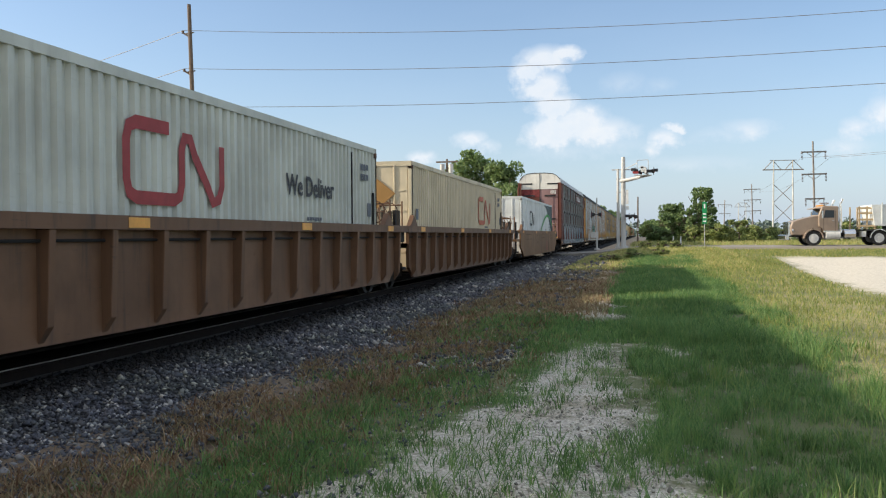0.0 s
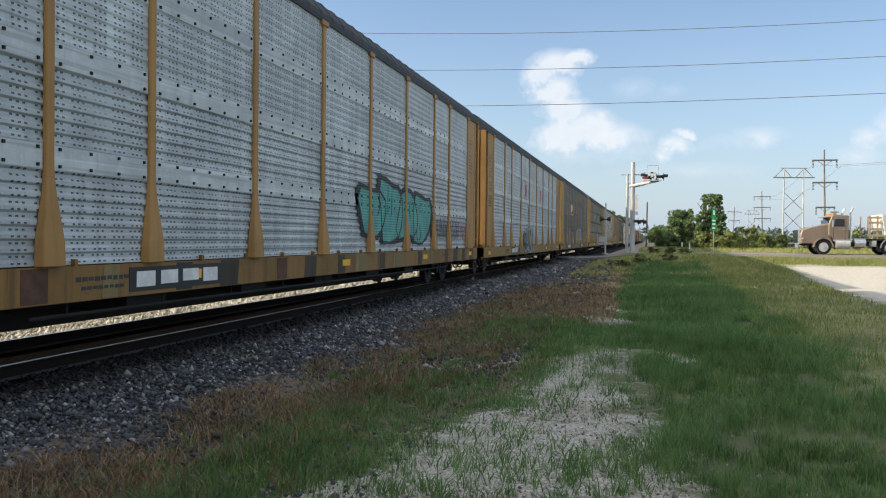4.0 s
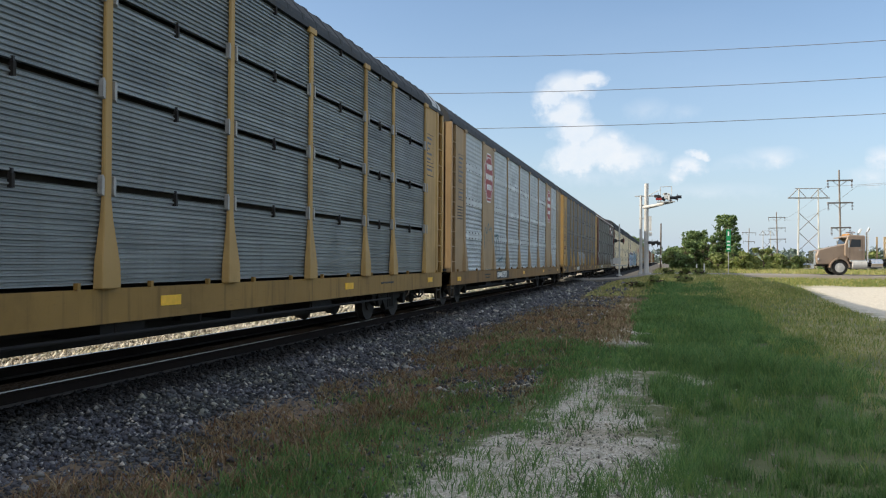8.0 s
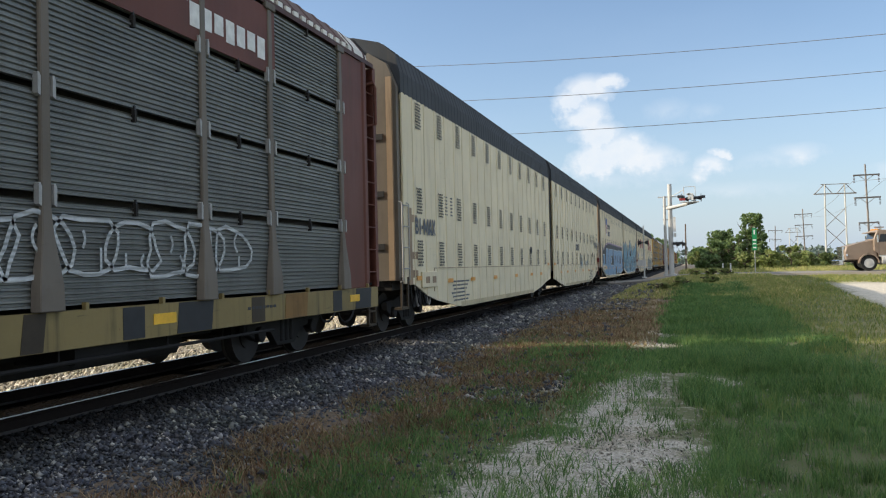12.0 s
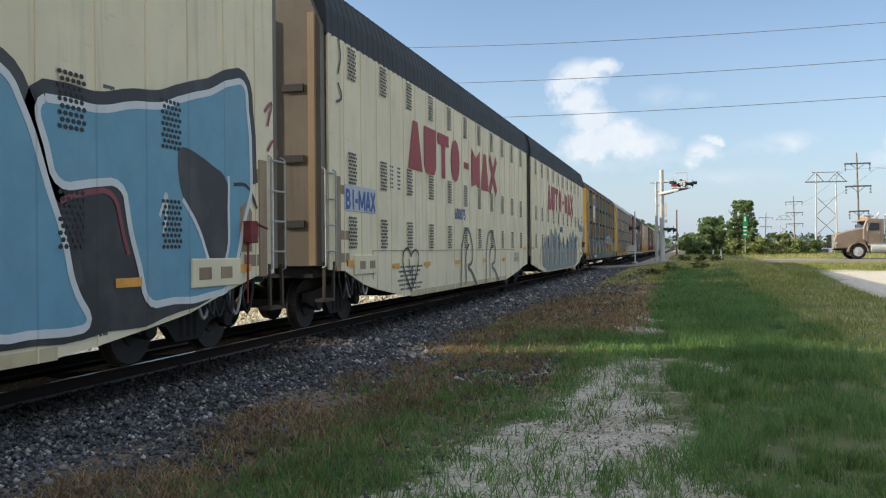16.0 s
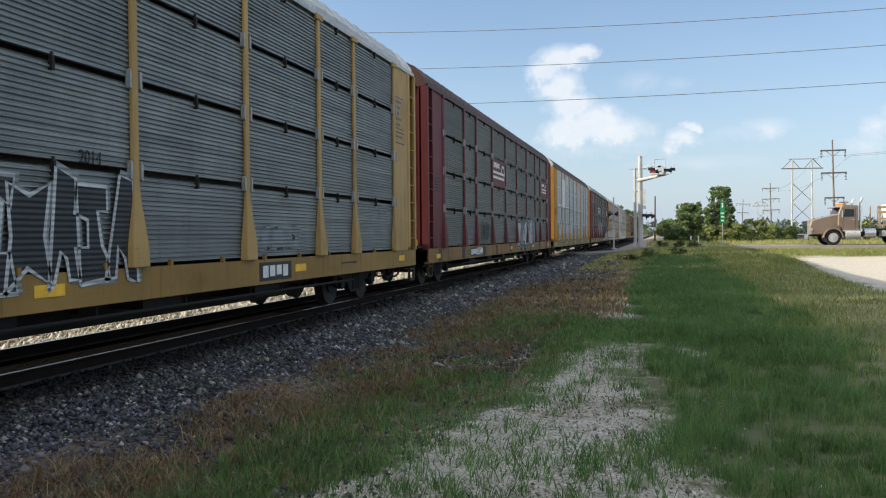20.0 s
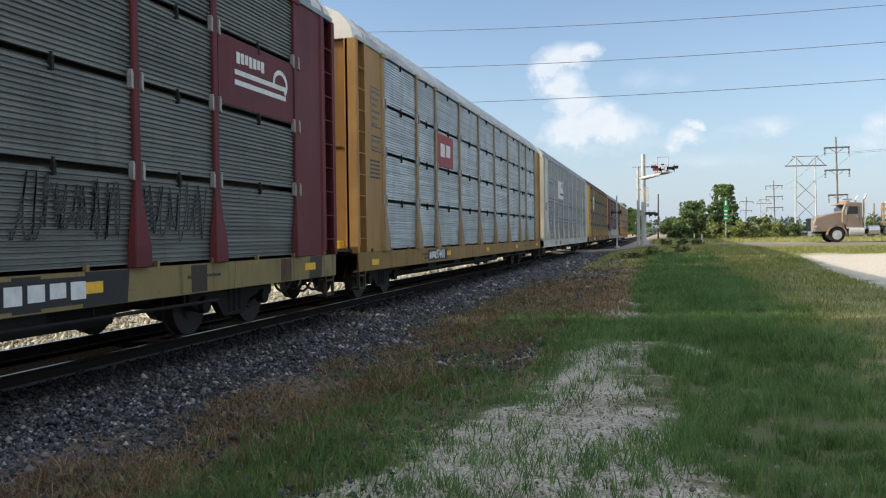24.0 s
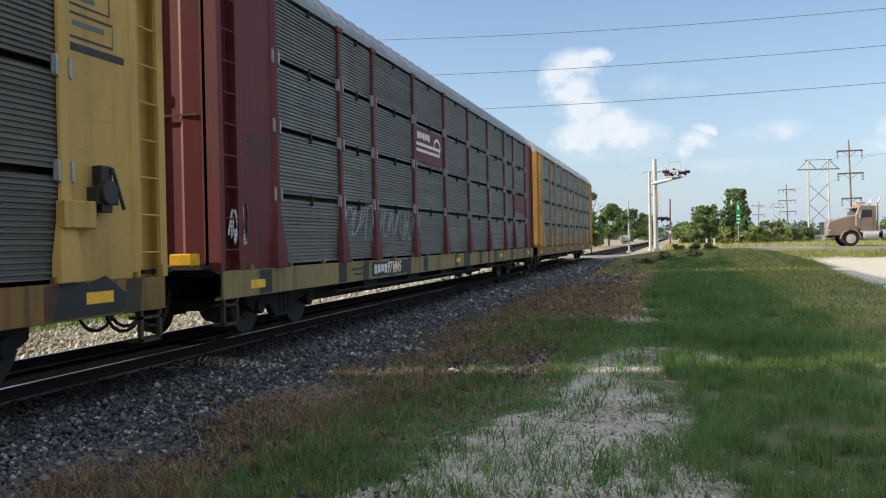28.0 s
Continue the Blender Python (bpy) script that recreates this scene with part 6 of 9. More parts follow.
    lines(a6, [[(4.75, 1.5), (4.9, 2.5), (5.2, 2.1), (5.5, 2.6), (5.75, 2.2), (6.0, 2.5), (6.3, 1.9)], [(6.75, 1.25), (6.95, 1.9), (7.3, 2.15), (7.6, 1.9), (7.75, 1.45), (7.7, 1.2)], [(6.7, 2.1), (7.2, 2.2), (7.5, 2.15)], [(7.3, 1.25), (7.9, 1.35), (8.1, 1.5), (8.0, 1.2), (8.4, 1.5)]], 0.06, S["slate"], "faded blue-grey sprayed loop", SIDE + 0.034)
    a7 = autorack(rack(6), "yellow_pale", "perf_dark", False, "roof_dark", "sill_yellow", None, "yellow-framed autorack wagon with dull perforated panels")
    number_board(a7, 8.6, 11.2, "985884")
    put("lettering", words("SKUM", 0.33), S["brown"], a7, (SIDE + 0.006, 0.76, 1.95), label="brown sprayed word SKUM")
    put("lettering", words("14342", 0.2), M["text_black"], a7, (SIDE + 0.006, 0.95, 1.68), label="black numerals 14342")
    graffiti(a7, 9.8, 14.8, 1.05, 1.95, 6, 10, ["chalk"], "white")
    scribble(a7, 21.4, 25.0, 1.45, 2.0, 8, 11, "black", 0.035)
    a8 = autorack(rack(7), "brown", "corr_mid", True, "roof_brown", "sill_pale", "white", "brown autorack wagon with sooty corrugated panels and white tags", upright="max_end")
    plate(a8, 17.9, 23.0, 4.14, 5.08, M["brown"])
    bm = bmesh.new()
    stroke(bm, [(18.3, 4.55), (18.6, 4.75), (20.6, 4.62)], 0.07, X + 0.003)
    bars_text(bm, X, 18.3, 20.3, 4.68, 4.9, 8)
    bars_text(bm, X, 20.6, 22.7, 4.3, 4.6, 7)
    part("logo", bm, M["text_white"], a8, "white script as bars")
    # sunlight through the roof-edge slots, drawn as small white boxes
    bm = bmesh.new()
    for k in range(88):
        box(bm, SIDE - 0.06, SIDE - 0.02, 0.9 + k * 0.29, 1.06 + k * 0.29, 5.24, 5.32)
    tagged(part("eave_bracket", bm, M["white"], a8, "row of small white boxes painted as sunlight through roof-edge slots"), kind="stuff")
    number_board(a8, 5.05, 7.8, "255297")
    scribble(a8, 10.5, 14.0, 1.2, 2.1, 9, 12, "white", 0.035)
    scribble(a8, 15.2, 16.4, 1.2, 1.7, 4, 13, "white")
    graffiti(a8, 16.8, 22.0, 1.25, 1.9, 7, 14, None, "white")
    scribble(a8, 0.7, 2.0, 1.5, 2.2, 5, 15, "white", 0.04)

    p1 = car_carrier(273.3, "cream articulated car carrier with punched vents and orange reflectors")
    put("lettering", words("800058", 0.5), M["text_grey"], p1, (SIDE + 0.016, 30.2, 2.05), label="grey numerals 800058")
    scribble(p1, 34.5, 35.9, 1.1, 1.6, 4, 16, "sky", 0.03, SIDE + 0.018)
    scribble(p1, 32.0, 33.2, 1.1, 1.9, 4, 17, "sky", 0.04, SIDE + 0.018)
    p2 = car_carrier(314.4, "cream articulated car carrier with pale blue block graffiti along both halves")
    shield(p2, 3.9, 5.0, 3.3, 4.6, SIDE + 0.018, M["blue"], M["red_letter"])
    put("lettering", words("BUILDING", 0.46, 0.01), M["text_grey"], p2, (SIDE + 0.018, 5.4, 3.85), label="grey words BUILDING AMERICA")
    put("lettering", words("AMERICA", 0.46, 0.01), M["text_grey"], p2, (SIDE + 0.018, 5.5, 3.35), label="grey words BUILDING AMERICA")
    surround = [(0.75, 1.0), (2.6, 1.0), (4.6, 0.5), (18.4, 0.42), (20.6, 0.72), (20.95, 0.85), (20.9, 2.3), (20.2, 1.6), (19.75, 2.3), (19.3, 2.66), (10.5, 2.72), (5.4, 2.76), (2.9, 2.5), (2.6, 2.3), (0.75, 2.2)]
    mural(p2, [(y + (0.0 if 1 < y < 20 else 0.05), z + (0.10 if z > 2.2 else 0.0)) for y, z in surround], FLAT["purple"], "graffiti_halo", "purple sprayed edge", SIDE + 0.0145)
    mural(p2, surround, FLAT["smoke"], "graffiti_halo", "sooty black sprayed surround", SIDE + 0.0155)
    shapes = [
        [(1.42, 2.0), (2.95, 1.94), (3.01, 1.28), (3.78, 1.24), (3.87, 2.41), (5.57, 2.39), (5.53, 0.47), (3.1, 0.62), (1.83, 0.87), (1.42, 1.04)],
        [(5.8, 2.36), (9.24, 2.43), (9.2, 1.92), (7.29, 1.87), (7.28, 1.73), (8.37, 1.75), (8.4, 1.4), (7.33, 1.38), (7.32, 1.22), (9.81, 1.18), (9.76, 0.47), (5.7, 0.5)],
        [(9.9, 2.4), (14.12, 2.34), (14.15, 0.56), (12.6, 0.56), (12.44, 1.13), (11.65, 1.21), (11.59, 0.44), (9.86, 0.48)],
        [(14.32, 2.4), (18.54, 2.36), (18.7, 0.72), (17.6, 0.58), (14.25, 0.55)],
    ]
    for o in shapes:
        o = [((y - 0.43) * 1.0792, z) for y, z in o]
        mural(p2, o, FLAT["sky"], "graffiti_letter", "pale blue sprayed block letter", SIDE + 0.018)
        lines(p2, [o + o[:1]], 0.05, FLAT["white"], "white sprayed outline", SIDE + 0.0215, "graffiti_outline")
    for m, z0, z1, wide in ((12.35, 1.50, 1.95, 0.40), (17.05, 1.22, 1.94, 0.44)):
        mural(p2, [(m - wide, z0), (m + wide, z0), (m + wide, z1), (m - wide, z1)], FLAT["brown"], "graffiti_hole", "dark brown sprayed inner field", SIDE + 0.0205)
        lines(p2, [[(m - wide, z0 + 0.2), (m - wide, z0), (m + wide, z0), (m + wide, z0 + 0.25)]], 0.05, FLAT["white"], "white sprayed edge", SIDE + 0.0225)
        lines(p2, [[(m - wide + 0.06, z0 + 0.13), (m - wide + 0.06, z1 - 0.1)], [(m - 0.2, z1 - 0.07), (m + 0.3, z1 - 0.07)]], 0.03, FLAT["red"], "thin red sprayed line", SIDE + 0.0225)
    lines(p2, [[(4.9, 1.9), (5.2, 1.55), (5.6, 1.5), (5.3, 1.75)], [(2.5, 1.7), (2.9, 1.6), (3.4, 1.75)], [(16.1, 1.9), (16.3, 1.4)], [(18.3, 1.5), (18.5, 1.7), (18.4, 1.9)]], 0.03, FLAT["white"], "white sprayed flourish", SIDE + 0.0225)
    lines(p2, [[(18.7, 0.80), (18.75, 0.98), (18.85, 0.82), (18.95, 0.98), (19.0, 0.82)], [(19.1, 0.84), (19.2, 1.0), (19.28, 0.84), (19.4, 1.0), (19.5, 0.86)]], 0.03, FLAT["black"], "small black sprayed tag", SIDE + 0.0228)
    plate(p2, 3.33, 3.9, 0.96, 1.17, M["reflector"], "placard", SIDE + 0.026, "orange data panel")
    lines(p2, [[(20.3, 2.9), (20.6, 2.6), (20.9, 2.3)], [(2.2, 2.35), (2.6, 2.42), (3.2, 2.4)], [(5.4, 2.75), (6.2, 2.72), (6.6, 2.6)]], 0.16, FLAT["purple"], "purple sprayed haze", SIDE + 0.015)
    # tall cyan letters on the second half, with a black sprayed shade behind them
    base = [(26.04, 0.43), (24.4, 0.58), (22.7, 0.8), (21.9, 0.85), (21.62, 1.2)]
    letters = (
        [(21.67, 3.19), (22.38, 3.01), (22.75, 3.01), (23.09, 2.67), (23.58, 2.3), (24.08, 1.8), (23.96, 2.44), (23.9, 3.26), (24.91, 3.08), (25.54, 3.01), (26.05, 2.86), (26.21, 2.53), (26.16, 2.3), (25.75, 2.12), (26.16, 2.03), (26.42, 1.91), (26.59, 1.6), (27.23, 1.13), (27.95, 0.58), (28.2, 0.43)] + base,
        [(27.17, 3.04), (27.32, 2.79), (28.07, 2.76), (28.45, 2.39), (28.63, 1.65), (28.96, 0.94), (29.01, 0.43), (28.32, 0.43), (27.95, 0.71), (27.34, 1.31), (27.25, 1.98), (27.09, 2.64)],
        [(28.65, 2.55), (29.39, 2.85), (29.88, 3.21), (30.98, 3.49), (31.6, 3.45), (31.91, 3.14), (31.67, 2.5), (31.15, 2.55), (30.86, 2.84), (30.48, 2.77), (30.03, 2.38), (29.52, 1.89), (32.22, 2.18), (32.32, 1.73), (32.42, 1.27), (33.15, 0.49), (29.2, 0.43), (29.0, 0.9), (28.97, 1.44), (29.13, 1.8), (28.64, 2.13)],
        [(32.47, 2.47), (32.98, 2.79), (34.24, 3.16), (34.67, 2.52), (35.28, 1.57), (36.3, 0.55), (34.58, 0.46), (33.69, 0.43), (33.17, 0.97), (32.44, 1.73)],
        [(35.32, 2.34), (36.05, 2.94), (36.89, 2.98), (37.1, 2.6), (37.5, 1.8), (37.8, 0.95), (38.1, 0.56), (36.69, 0.53), (35.97, 1.24)],
        [(37.2, 2.74), (38.26, 2.79), (39.55, 3.03), (41.51, 3.67), (41.68, 2.22), (40.99, 0.77), (39.05, 0.7), (38.75, 1.6), (38.58, 2.1), (37.55, 1.9)])
    shade = [(21.7, 3.0), (23.6, 2.9), (26.0, 2.4), (26.5, 2.3), (27.15, 3.0), (28.5, 2.5), (30.0, 2.7), (31.8, 2.6), (32.5, 2.5), (35.2, 2.3), (37.2, 2.6), (39.5, 2.8), (41.5, 3.2), (41.7, 2.2), (41.1, 0.8), (39.2, 0.5), (37.4, 0.43), (26.1, 0.43)] + base[1:]
    mural(p2, shade, FLAT["smoke"], "graffiti_halo", "black sprayed surround", SIDE + 0.0150)
    for o in letters:
        start = next(i for i in range(len(o)) if o[i][1] < 0.9 <= o[(i + 1) % len(o)][1])
        upper = [q for q in o[start + 1:] + o[:start + 1] if q[1] >= 0.9]
        lines(p2, [upper], 0.36, FLAT["smoke"], "black sprayed shade", SIDE + 0.0155, "graffiti_halo")
        mural(p2, o, FLAT["cyan"], "graffiti_letter", "cyan sprayed letter", SIDE + 0.018)
        lines(p2, [o + o[:1]], 0.085, FLAT["white"], "white sprayed outline", SIDE + 0.0215, "graffiti_outline")
    gaps = ([(23.36, 2.91), (23.94, 3.34), (23.98, 2.44), (24.08, 1.8), (23.58, 2.3)], [(22.53, 1.95), (23.1, 1.71), (23.86, 1.34), (24.75, 0.56), (23.7, 0.66), (23.17, 1.27), (22.71, 1.71)], [(24.61, 1.96), (25.27, 1.59), (26.05, 0.52), (25.0, 0.53), (25.0, 1.25), (24.56, 1.75)],
            [(29.34, 1.29), (29.64, 0.76), (30.32, 0.53), (31.08, 0.61), (30.99, 1.03), (30.72, 1.61), (29.5, 1.37)], [(39.74, 2.59), (39.69, 2.42), (39.83, 1.95), (40.14, 1.64), (40.7, 0.79), (41.0, 1.5), (40.96, 2.31)], [(33.4, 1.9), (33.7, 1.5), (34.0, 0.75), (33.6, 0.9), (33.3, 1.4)])
    for q in gaps:
        mural(p2, q, FLAT["smoke"], "graffiti_hole", "dark sprayed gap between letters", SIDE + 0.0205)
        lines(p2, [q[2:]], 0.06, FLAT["white"], "white sprayed outline", SIDE + 0.0225, "graffiti_outline")
    lines(p2, [[(24.7, 1.8), (25.45, 1.2), (25.8, 0.6)], [(26.6, 2.3), (27.1, 1.6), (27.6, 1.1)], [(28.8, 2.4), (29.3, 2.75), (29.8, 3.1)], [(23.6, 2.8), (23.95, 2.2)], [(32.45, 2.3), (32.5, 1.8), (33.0, 1.2)], [(37.6, 1.8), (38.45, 2.0), (38.7, 1.3)]], 0.06, FLAT["red"], "thin red sprayed line", SIDE + 0.0228)
    lines(p2, [[(33.0, 1.25), (33.1, 0.75), (33.25, 1.2), (33.35, 0.7), (33.5, 1.1)], [(35.5, 1.2), (35.7, 1.6), (36.1, 1.3), (35.8, 1.0)], [(39.3, 1.7), (39.5, 2.1), (39.4, 1.5)]], 0.05, FLAT["white"], "white sprayed flourish", SIDE + 0.0228)
    put("lettering", words("80000", 0.40), M["text_black"], p2, (SIDE + 0.023, 30.9, 1.98), label="black numerals 80000")
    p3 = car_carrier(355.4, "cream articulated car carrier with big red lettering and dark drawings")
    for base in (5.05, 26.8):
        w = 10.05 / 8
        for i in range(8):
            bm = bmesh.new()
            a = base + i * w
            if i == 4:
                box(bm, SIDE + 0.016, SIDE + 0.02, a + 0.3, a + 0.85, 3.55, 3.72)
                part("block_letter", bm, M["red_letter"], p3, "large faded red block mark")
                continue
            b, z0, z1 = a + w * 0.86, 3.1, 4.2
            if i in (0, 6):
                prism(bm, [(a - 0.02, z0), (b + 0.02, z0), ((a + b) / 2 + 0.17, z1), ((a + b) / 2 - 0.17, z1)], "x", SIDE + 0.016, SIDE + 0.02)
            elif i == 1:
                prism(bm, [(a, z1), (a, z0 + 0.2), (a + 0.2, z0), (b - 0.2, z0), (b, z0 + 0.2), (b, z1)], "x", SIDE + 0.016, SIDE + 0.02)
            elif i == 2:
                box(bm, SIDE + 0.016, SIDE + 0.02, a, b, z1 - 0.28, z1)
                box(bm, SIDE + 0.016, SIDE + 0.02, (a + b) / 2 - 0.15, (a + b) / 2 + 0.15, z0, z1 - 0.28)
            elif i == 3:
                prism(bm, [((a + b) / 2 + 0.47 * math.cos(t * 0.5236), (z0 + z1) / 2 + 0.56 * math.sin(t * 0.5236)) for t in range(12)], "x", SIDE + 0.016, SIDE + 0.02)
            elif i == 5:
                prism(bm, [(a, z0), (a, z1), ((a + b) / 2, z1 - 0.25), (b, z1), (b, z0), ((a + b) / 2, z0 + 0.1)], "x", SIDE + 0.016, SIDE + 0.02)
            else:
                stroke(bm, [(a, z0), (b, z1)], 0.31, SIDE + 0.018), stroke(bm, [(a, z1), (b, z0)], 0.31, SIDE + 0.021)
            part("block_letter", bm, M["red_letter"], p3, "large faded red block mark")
        put("lettering", words("600075", 0.42), M["blue"], p3, (SIDE + 0.018, base + 4.2, 2.12), label="blue numerals 600075")
    heart = [(5.15 + 0.62 * math.sin(i * 0.3307) ** 3, 0.95 + 0.035 * (13 * math.cos(i * 0.3307) - 5 * math.cos(i * 0.6614) - 2 * math.cos(i * 0.9921))) for i in range(20)]
    lines(p3, [heart, [(5.0, 1.1), (5.1, 0.7), (5.35, 1.05), (5.2, 0.55)]], 0.05, FLAT["black"], "black drawn heart")
    for a in (9.9, 13.2):
        lines(p3, [[(a, 0.3), (a + 0.1, 1.4), (a + 0.5, 1.9), (a + 1.1, 1.85), (a + 1.5, 1.3), (a + 1.4, 0.9), (a + 0.8, 0.85), (a + 1.5, 0.6), (a + 2.0, 0.28)], [(a + 0.6, 0.4), (a + 0.6, 1.3), (a + 1.0, 1.45)]], 0.085, FLAT["grey"], "grey sprayed looping figure")
    scribble(p3, 18.1, 19.1, 0.8, 1.25, 5, 25, "sky", 0.022, SIDE + 0.018)
    ragged = [(24.95, 0.62), (26.4, 0.36), (37.2, 0.36), (38.4, 0.52)] + [(38.6 - 0.45 * i, 1.9 + 0.25 * math.sin(i * 1.9) + 0.28 * math.sin(i * 0.37)) for i in range(30)] + [(25.1, 1.5)]
    mural(p3, ragged, FLAT["haze"], "graffiti_field", "washed-out grey-green sprayed field")
    rng = random.Random(26)
    lines(p3, [[(25.6 + i * 1.3 + rng.uniform(-0.2, 0.2), 0.5), (25.9 + i * 1.3 + rng.uniform(-0.3, 0.3), 1.1), (25.5 + i * 1.3 + rng.uniform(-0.3, 0.6), 1.5), (26.2 + i * 1.3, 2.0)] for i in range(9)], 0.07, M["cream"], "thin pale sprayed stroke", SIDE + 0.020)
    lines(p3, [[(25.3 + i * 1.7 + rng.uniform(-0.2, 0.4), 0.5), (25.6 + i * 1.7, rng.uniform(0.9, 1.3)), (25.4 + i * 1.7 + rng.uniform(-0.2, 0.7), 1.8)] for i in range(8)], 0.3, FLAT["grey"], "dark grey sprayed stroke", SIDE + 0.018)
    lines(p3, [[(0.75, 4.4), (0.95, 4.7), (0.8, 5.0)], [(0.7, 3.9), (1.0, 4.0), (0.75, 4.25)]], 0.05, FLAT["black"], "black scrawl")
    lines(p2, [[(42.1, 3.3), (42.35, 3.5), (42.2, 3.1)], [(42.15, 2.75), (42.4, 2.95), (42.5, 2.7)]], 0.05, FLAT["red"], "red scrawl")
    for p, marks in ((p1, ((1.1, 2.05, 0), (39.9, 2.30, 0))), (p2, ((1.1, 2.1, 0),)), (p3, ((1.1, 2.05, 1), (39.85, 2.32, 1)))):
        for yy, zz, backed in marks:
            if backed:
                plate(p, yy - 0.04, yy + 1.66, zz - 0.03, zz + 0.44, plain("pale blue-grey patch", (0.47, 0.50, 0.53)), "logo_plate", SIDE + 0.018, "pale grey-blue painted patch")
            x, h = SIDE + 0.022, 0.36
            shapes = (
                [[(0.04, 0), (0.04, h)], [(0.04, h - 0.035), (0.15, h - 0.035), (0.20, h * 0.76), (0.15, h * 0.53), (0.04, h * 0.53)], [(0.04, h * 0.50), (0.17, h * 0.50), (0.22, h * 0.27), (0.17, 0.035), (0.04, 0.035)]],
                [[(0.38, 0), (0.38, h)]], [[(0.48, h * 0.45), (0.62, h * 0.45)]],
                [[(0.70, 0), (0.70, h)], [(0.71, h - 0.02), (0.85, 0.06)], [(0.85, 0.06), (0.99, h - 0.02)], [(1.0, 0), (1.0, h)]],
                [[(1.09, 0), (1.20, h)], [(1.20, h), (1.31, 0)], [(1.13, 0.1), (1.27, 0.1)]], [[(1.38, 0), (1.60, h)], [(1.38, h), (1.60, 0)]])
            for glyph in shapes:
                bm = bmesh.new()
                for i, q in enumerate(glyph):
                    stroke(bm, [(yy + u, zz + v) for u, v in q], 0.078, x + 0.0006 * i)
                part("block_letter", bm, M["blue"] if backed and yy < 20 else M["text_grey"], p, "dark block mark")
    for p, yy in ((p1, 38.5), (p1, 16.0), (p3, 38.5)):
        bm = bmesh.new()
        box(bm, SIDE + 0.014, SIDE + 0.02, yy, yy + 0.36, 1.76, 2.0)
        part("placard", bm, M["text_black"], p, "black painted data panel")
    for p in (p1, p2, p3):
        bm = bmesh.new()
        prism(bm, [(41.25, 1.3), (41.65, 1.3), (41.65, 1.85), (41.5, 1.98), (41.3, 1.9)], "x", SIDE, SIDE + 0.02)
        part("brake_recess", bm, M["max_door"], p, "rust-stained brake recess")
        bm = bmesh.new()
        box(bm, SIDE + 0.02, SIDE + 0.14, 41.38, 41.6, 1.42, 1.72)
        rod(bm, (SIDE + 0.1, 41.55, 1.7), (SIDE + 0.16, 41.85, 1.62), 0.02, seg=6)
        rod(bm, (SIDE + 0.06, 41.45, 1.42), (SIDE + 0.06, 41.42, 0.6), 0.018, seg=6)
        bevelled(bm, 0.008)
        part("hand_brake", bm, M["brake_red"] if p != p3 else M["rust"], p, "weathered hand brake with a lever")
        lines(p, [[(41.1, 2.2), (41.55, 2.2), (41.8, 1.9)]], 0.05, M["black"], "black edge of a hood", SIDE + 0.02, "hood_edge")
        for yy in (1.55, 40.7):
            for k in range(2):
                bm = bmesh.new()
                tube(bm, [(SIDE - 0.05 + 0.05 * math.sin(u * 3.14), yy - 0.3 + k * 0.5 + 0.3 * u, 1.0 - 0.5 * math.sin(u * 3.14)) for u in (i / 8 for i in range(9))], 0.02)
                part("air_hose", bm, M["rubber"], p, "hanging black air hose")

    def late(k):
        return (396.1, 422.4, 448.9, 475.6, 502.6, 529.1, 555.8, 582.5, 609.1, 635.7)[k]

    b1 = autorack(late(0), "yellow_warm", "corr_dark", True, "roof_brown", "sill_yellow", None, "yellow-framed autorack wagon with sooty panels, shield plate and heavy graffiti")
    plate(b1, POSTS[1] + 0.08, POSTS[2] - 0.08, 3.1, 5.0, M["yellow_warm"])
    shield(b1, POSTS[1] + 0.35, POSTS[2] - 0.35, 3.35, 4.8, X, M["blue"], M["band"])
    mural(b1, [(1.4, 0.62), (8.6, 0.62), (8.6, 1.8), (6.2, 2.1), (3.6, 2.2), (2.2, 2.0), (1.5, 1.7)], S["black"], "graffiti_field", "black sprayed field", SIDE + 0.0235)
    jagged(b1, 1.8, 6.6, 0.8, 2.05, 6, 31, "black", "chalk", "grey")
    jagged(b1, 6.9, 14.3, 0.66, 2.0, 7, 32, "slate", "chalk", "black")
    mural(b1, [(14.4, 0.62), (22.8, 0.62), (22.8, 1.7), (21.6, 2.2), (20.3, 2.05), (19.6, 2.35), (17.0, 2.3), (14.6, 2.0)], S["sky"], "graffiti_field", "blue sprayed edge", SIDE + 0.0235)
    mural(b1, [(14.6, 0.62), (22.5, 0.62), (22.4, 1.5), (21.5, 2.0), (19.8, 2.05), (17.0, 2.1), (14.7, 1.8)], S["grey"], "graffiti_field", "chalky sprayed ground", SIDE + 0.0245)
    tangle(b1, 14.7, 22.3, 1.35, 2.05, 33, "cream", 12, 0.5, SIDE + 0.026)
    tangle(b1, 14.8, 22.2, 0.8, 1.85, 34, "rust", 10, 0.7, SIDE + 0.029)
    tangle(b1, 20.6, 22.6, 1.0, 1.9, 35, "mint", 4, 0.4, SIDE + 0.032)
    tangle(b1, 14.8, 22.6, 0.62, 1.05, 36, "mint", 12, 0.4, SIDE + 0.034)
    tangle(b1, 14.8, 22.6, 0.75, 1.35, 37, "black", 9, 0.22, SIDE + 0.037, "white")
    graffiti(b1, 22.7, 24.9, 0.7, 1.95, 3, 34, ["chalk"], "black", SIDE + 0.026)
    number_board(b1, 5.4, 7.75, "255410")
    for k in range(6):
        scribble(b1, 0.95, 1.75, 2.0 + 0.42 * k, 2.3 + 0.42 * k, 3, 35 + k, "brown", 0.022)
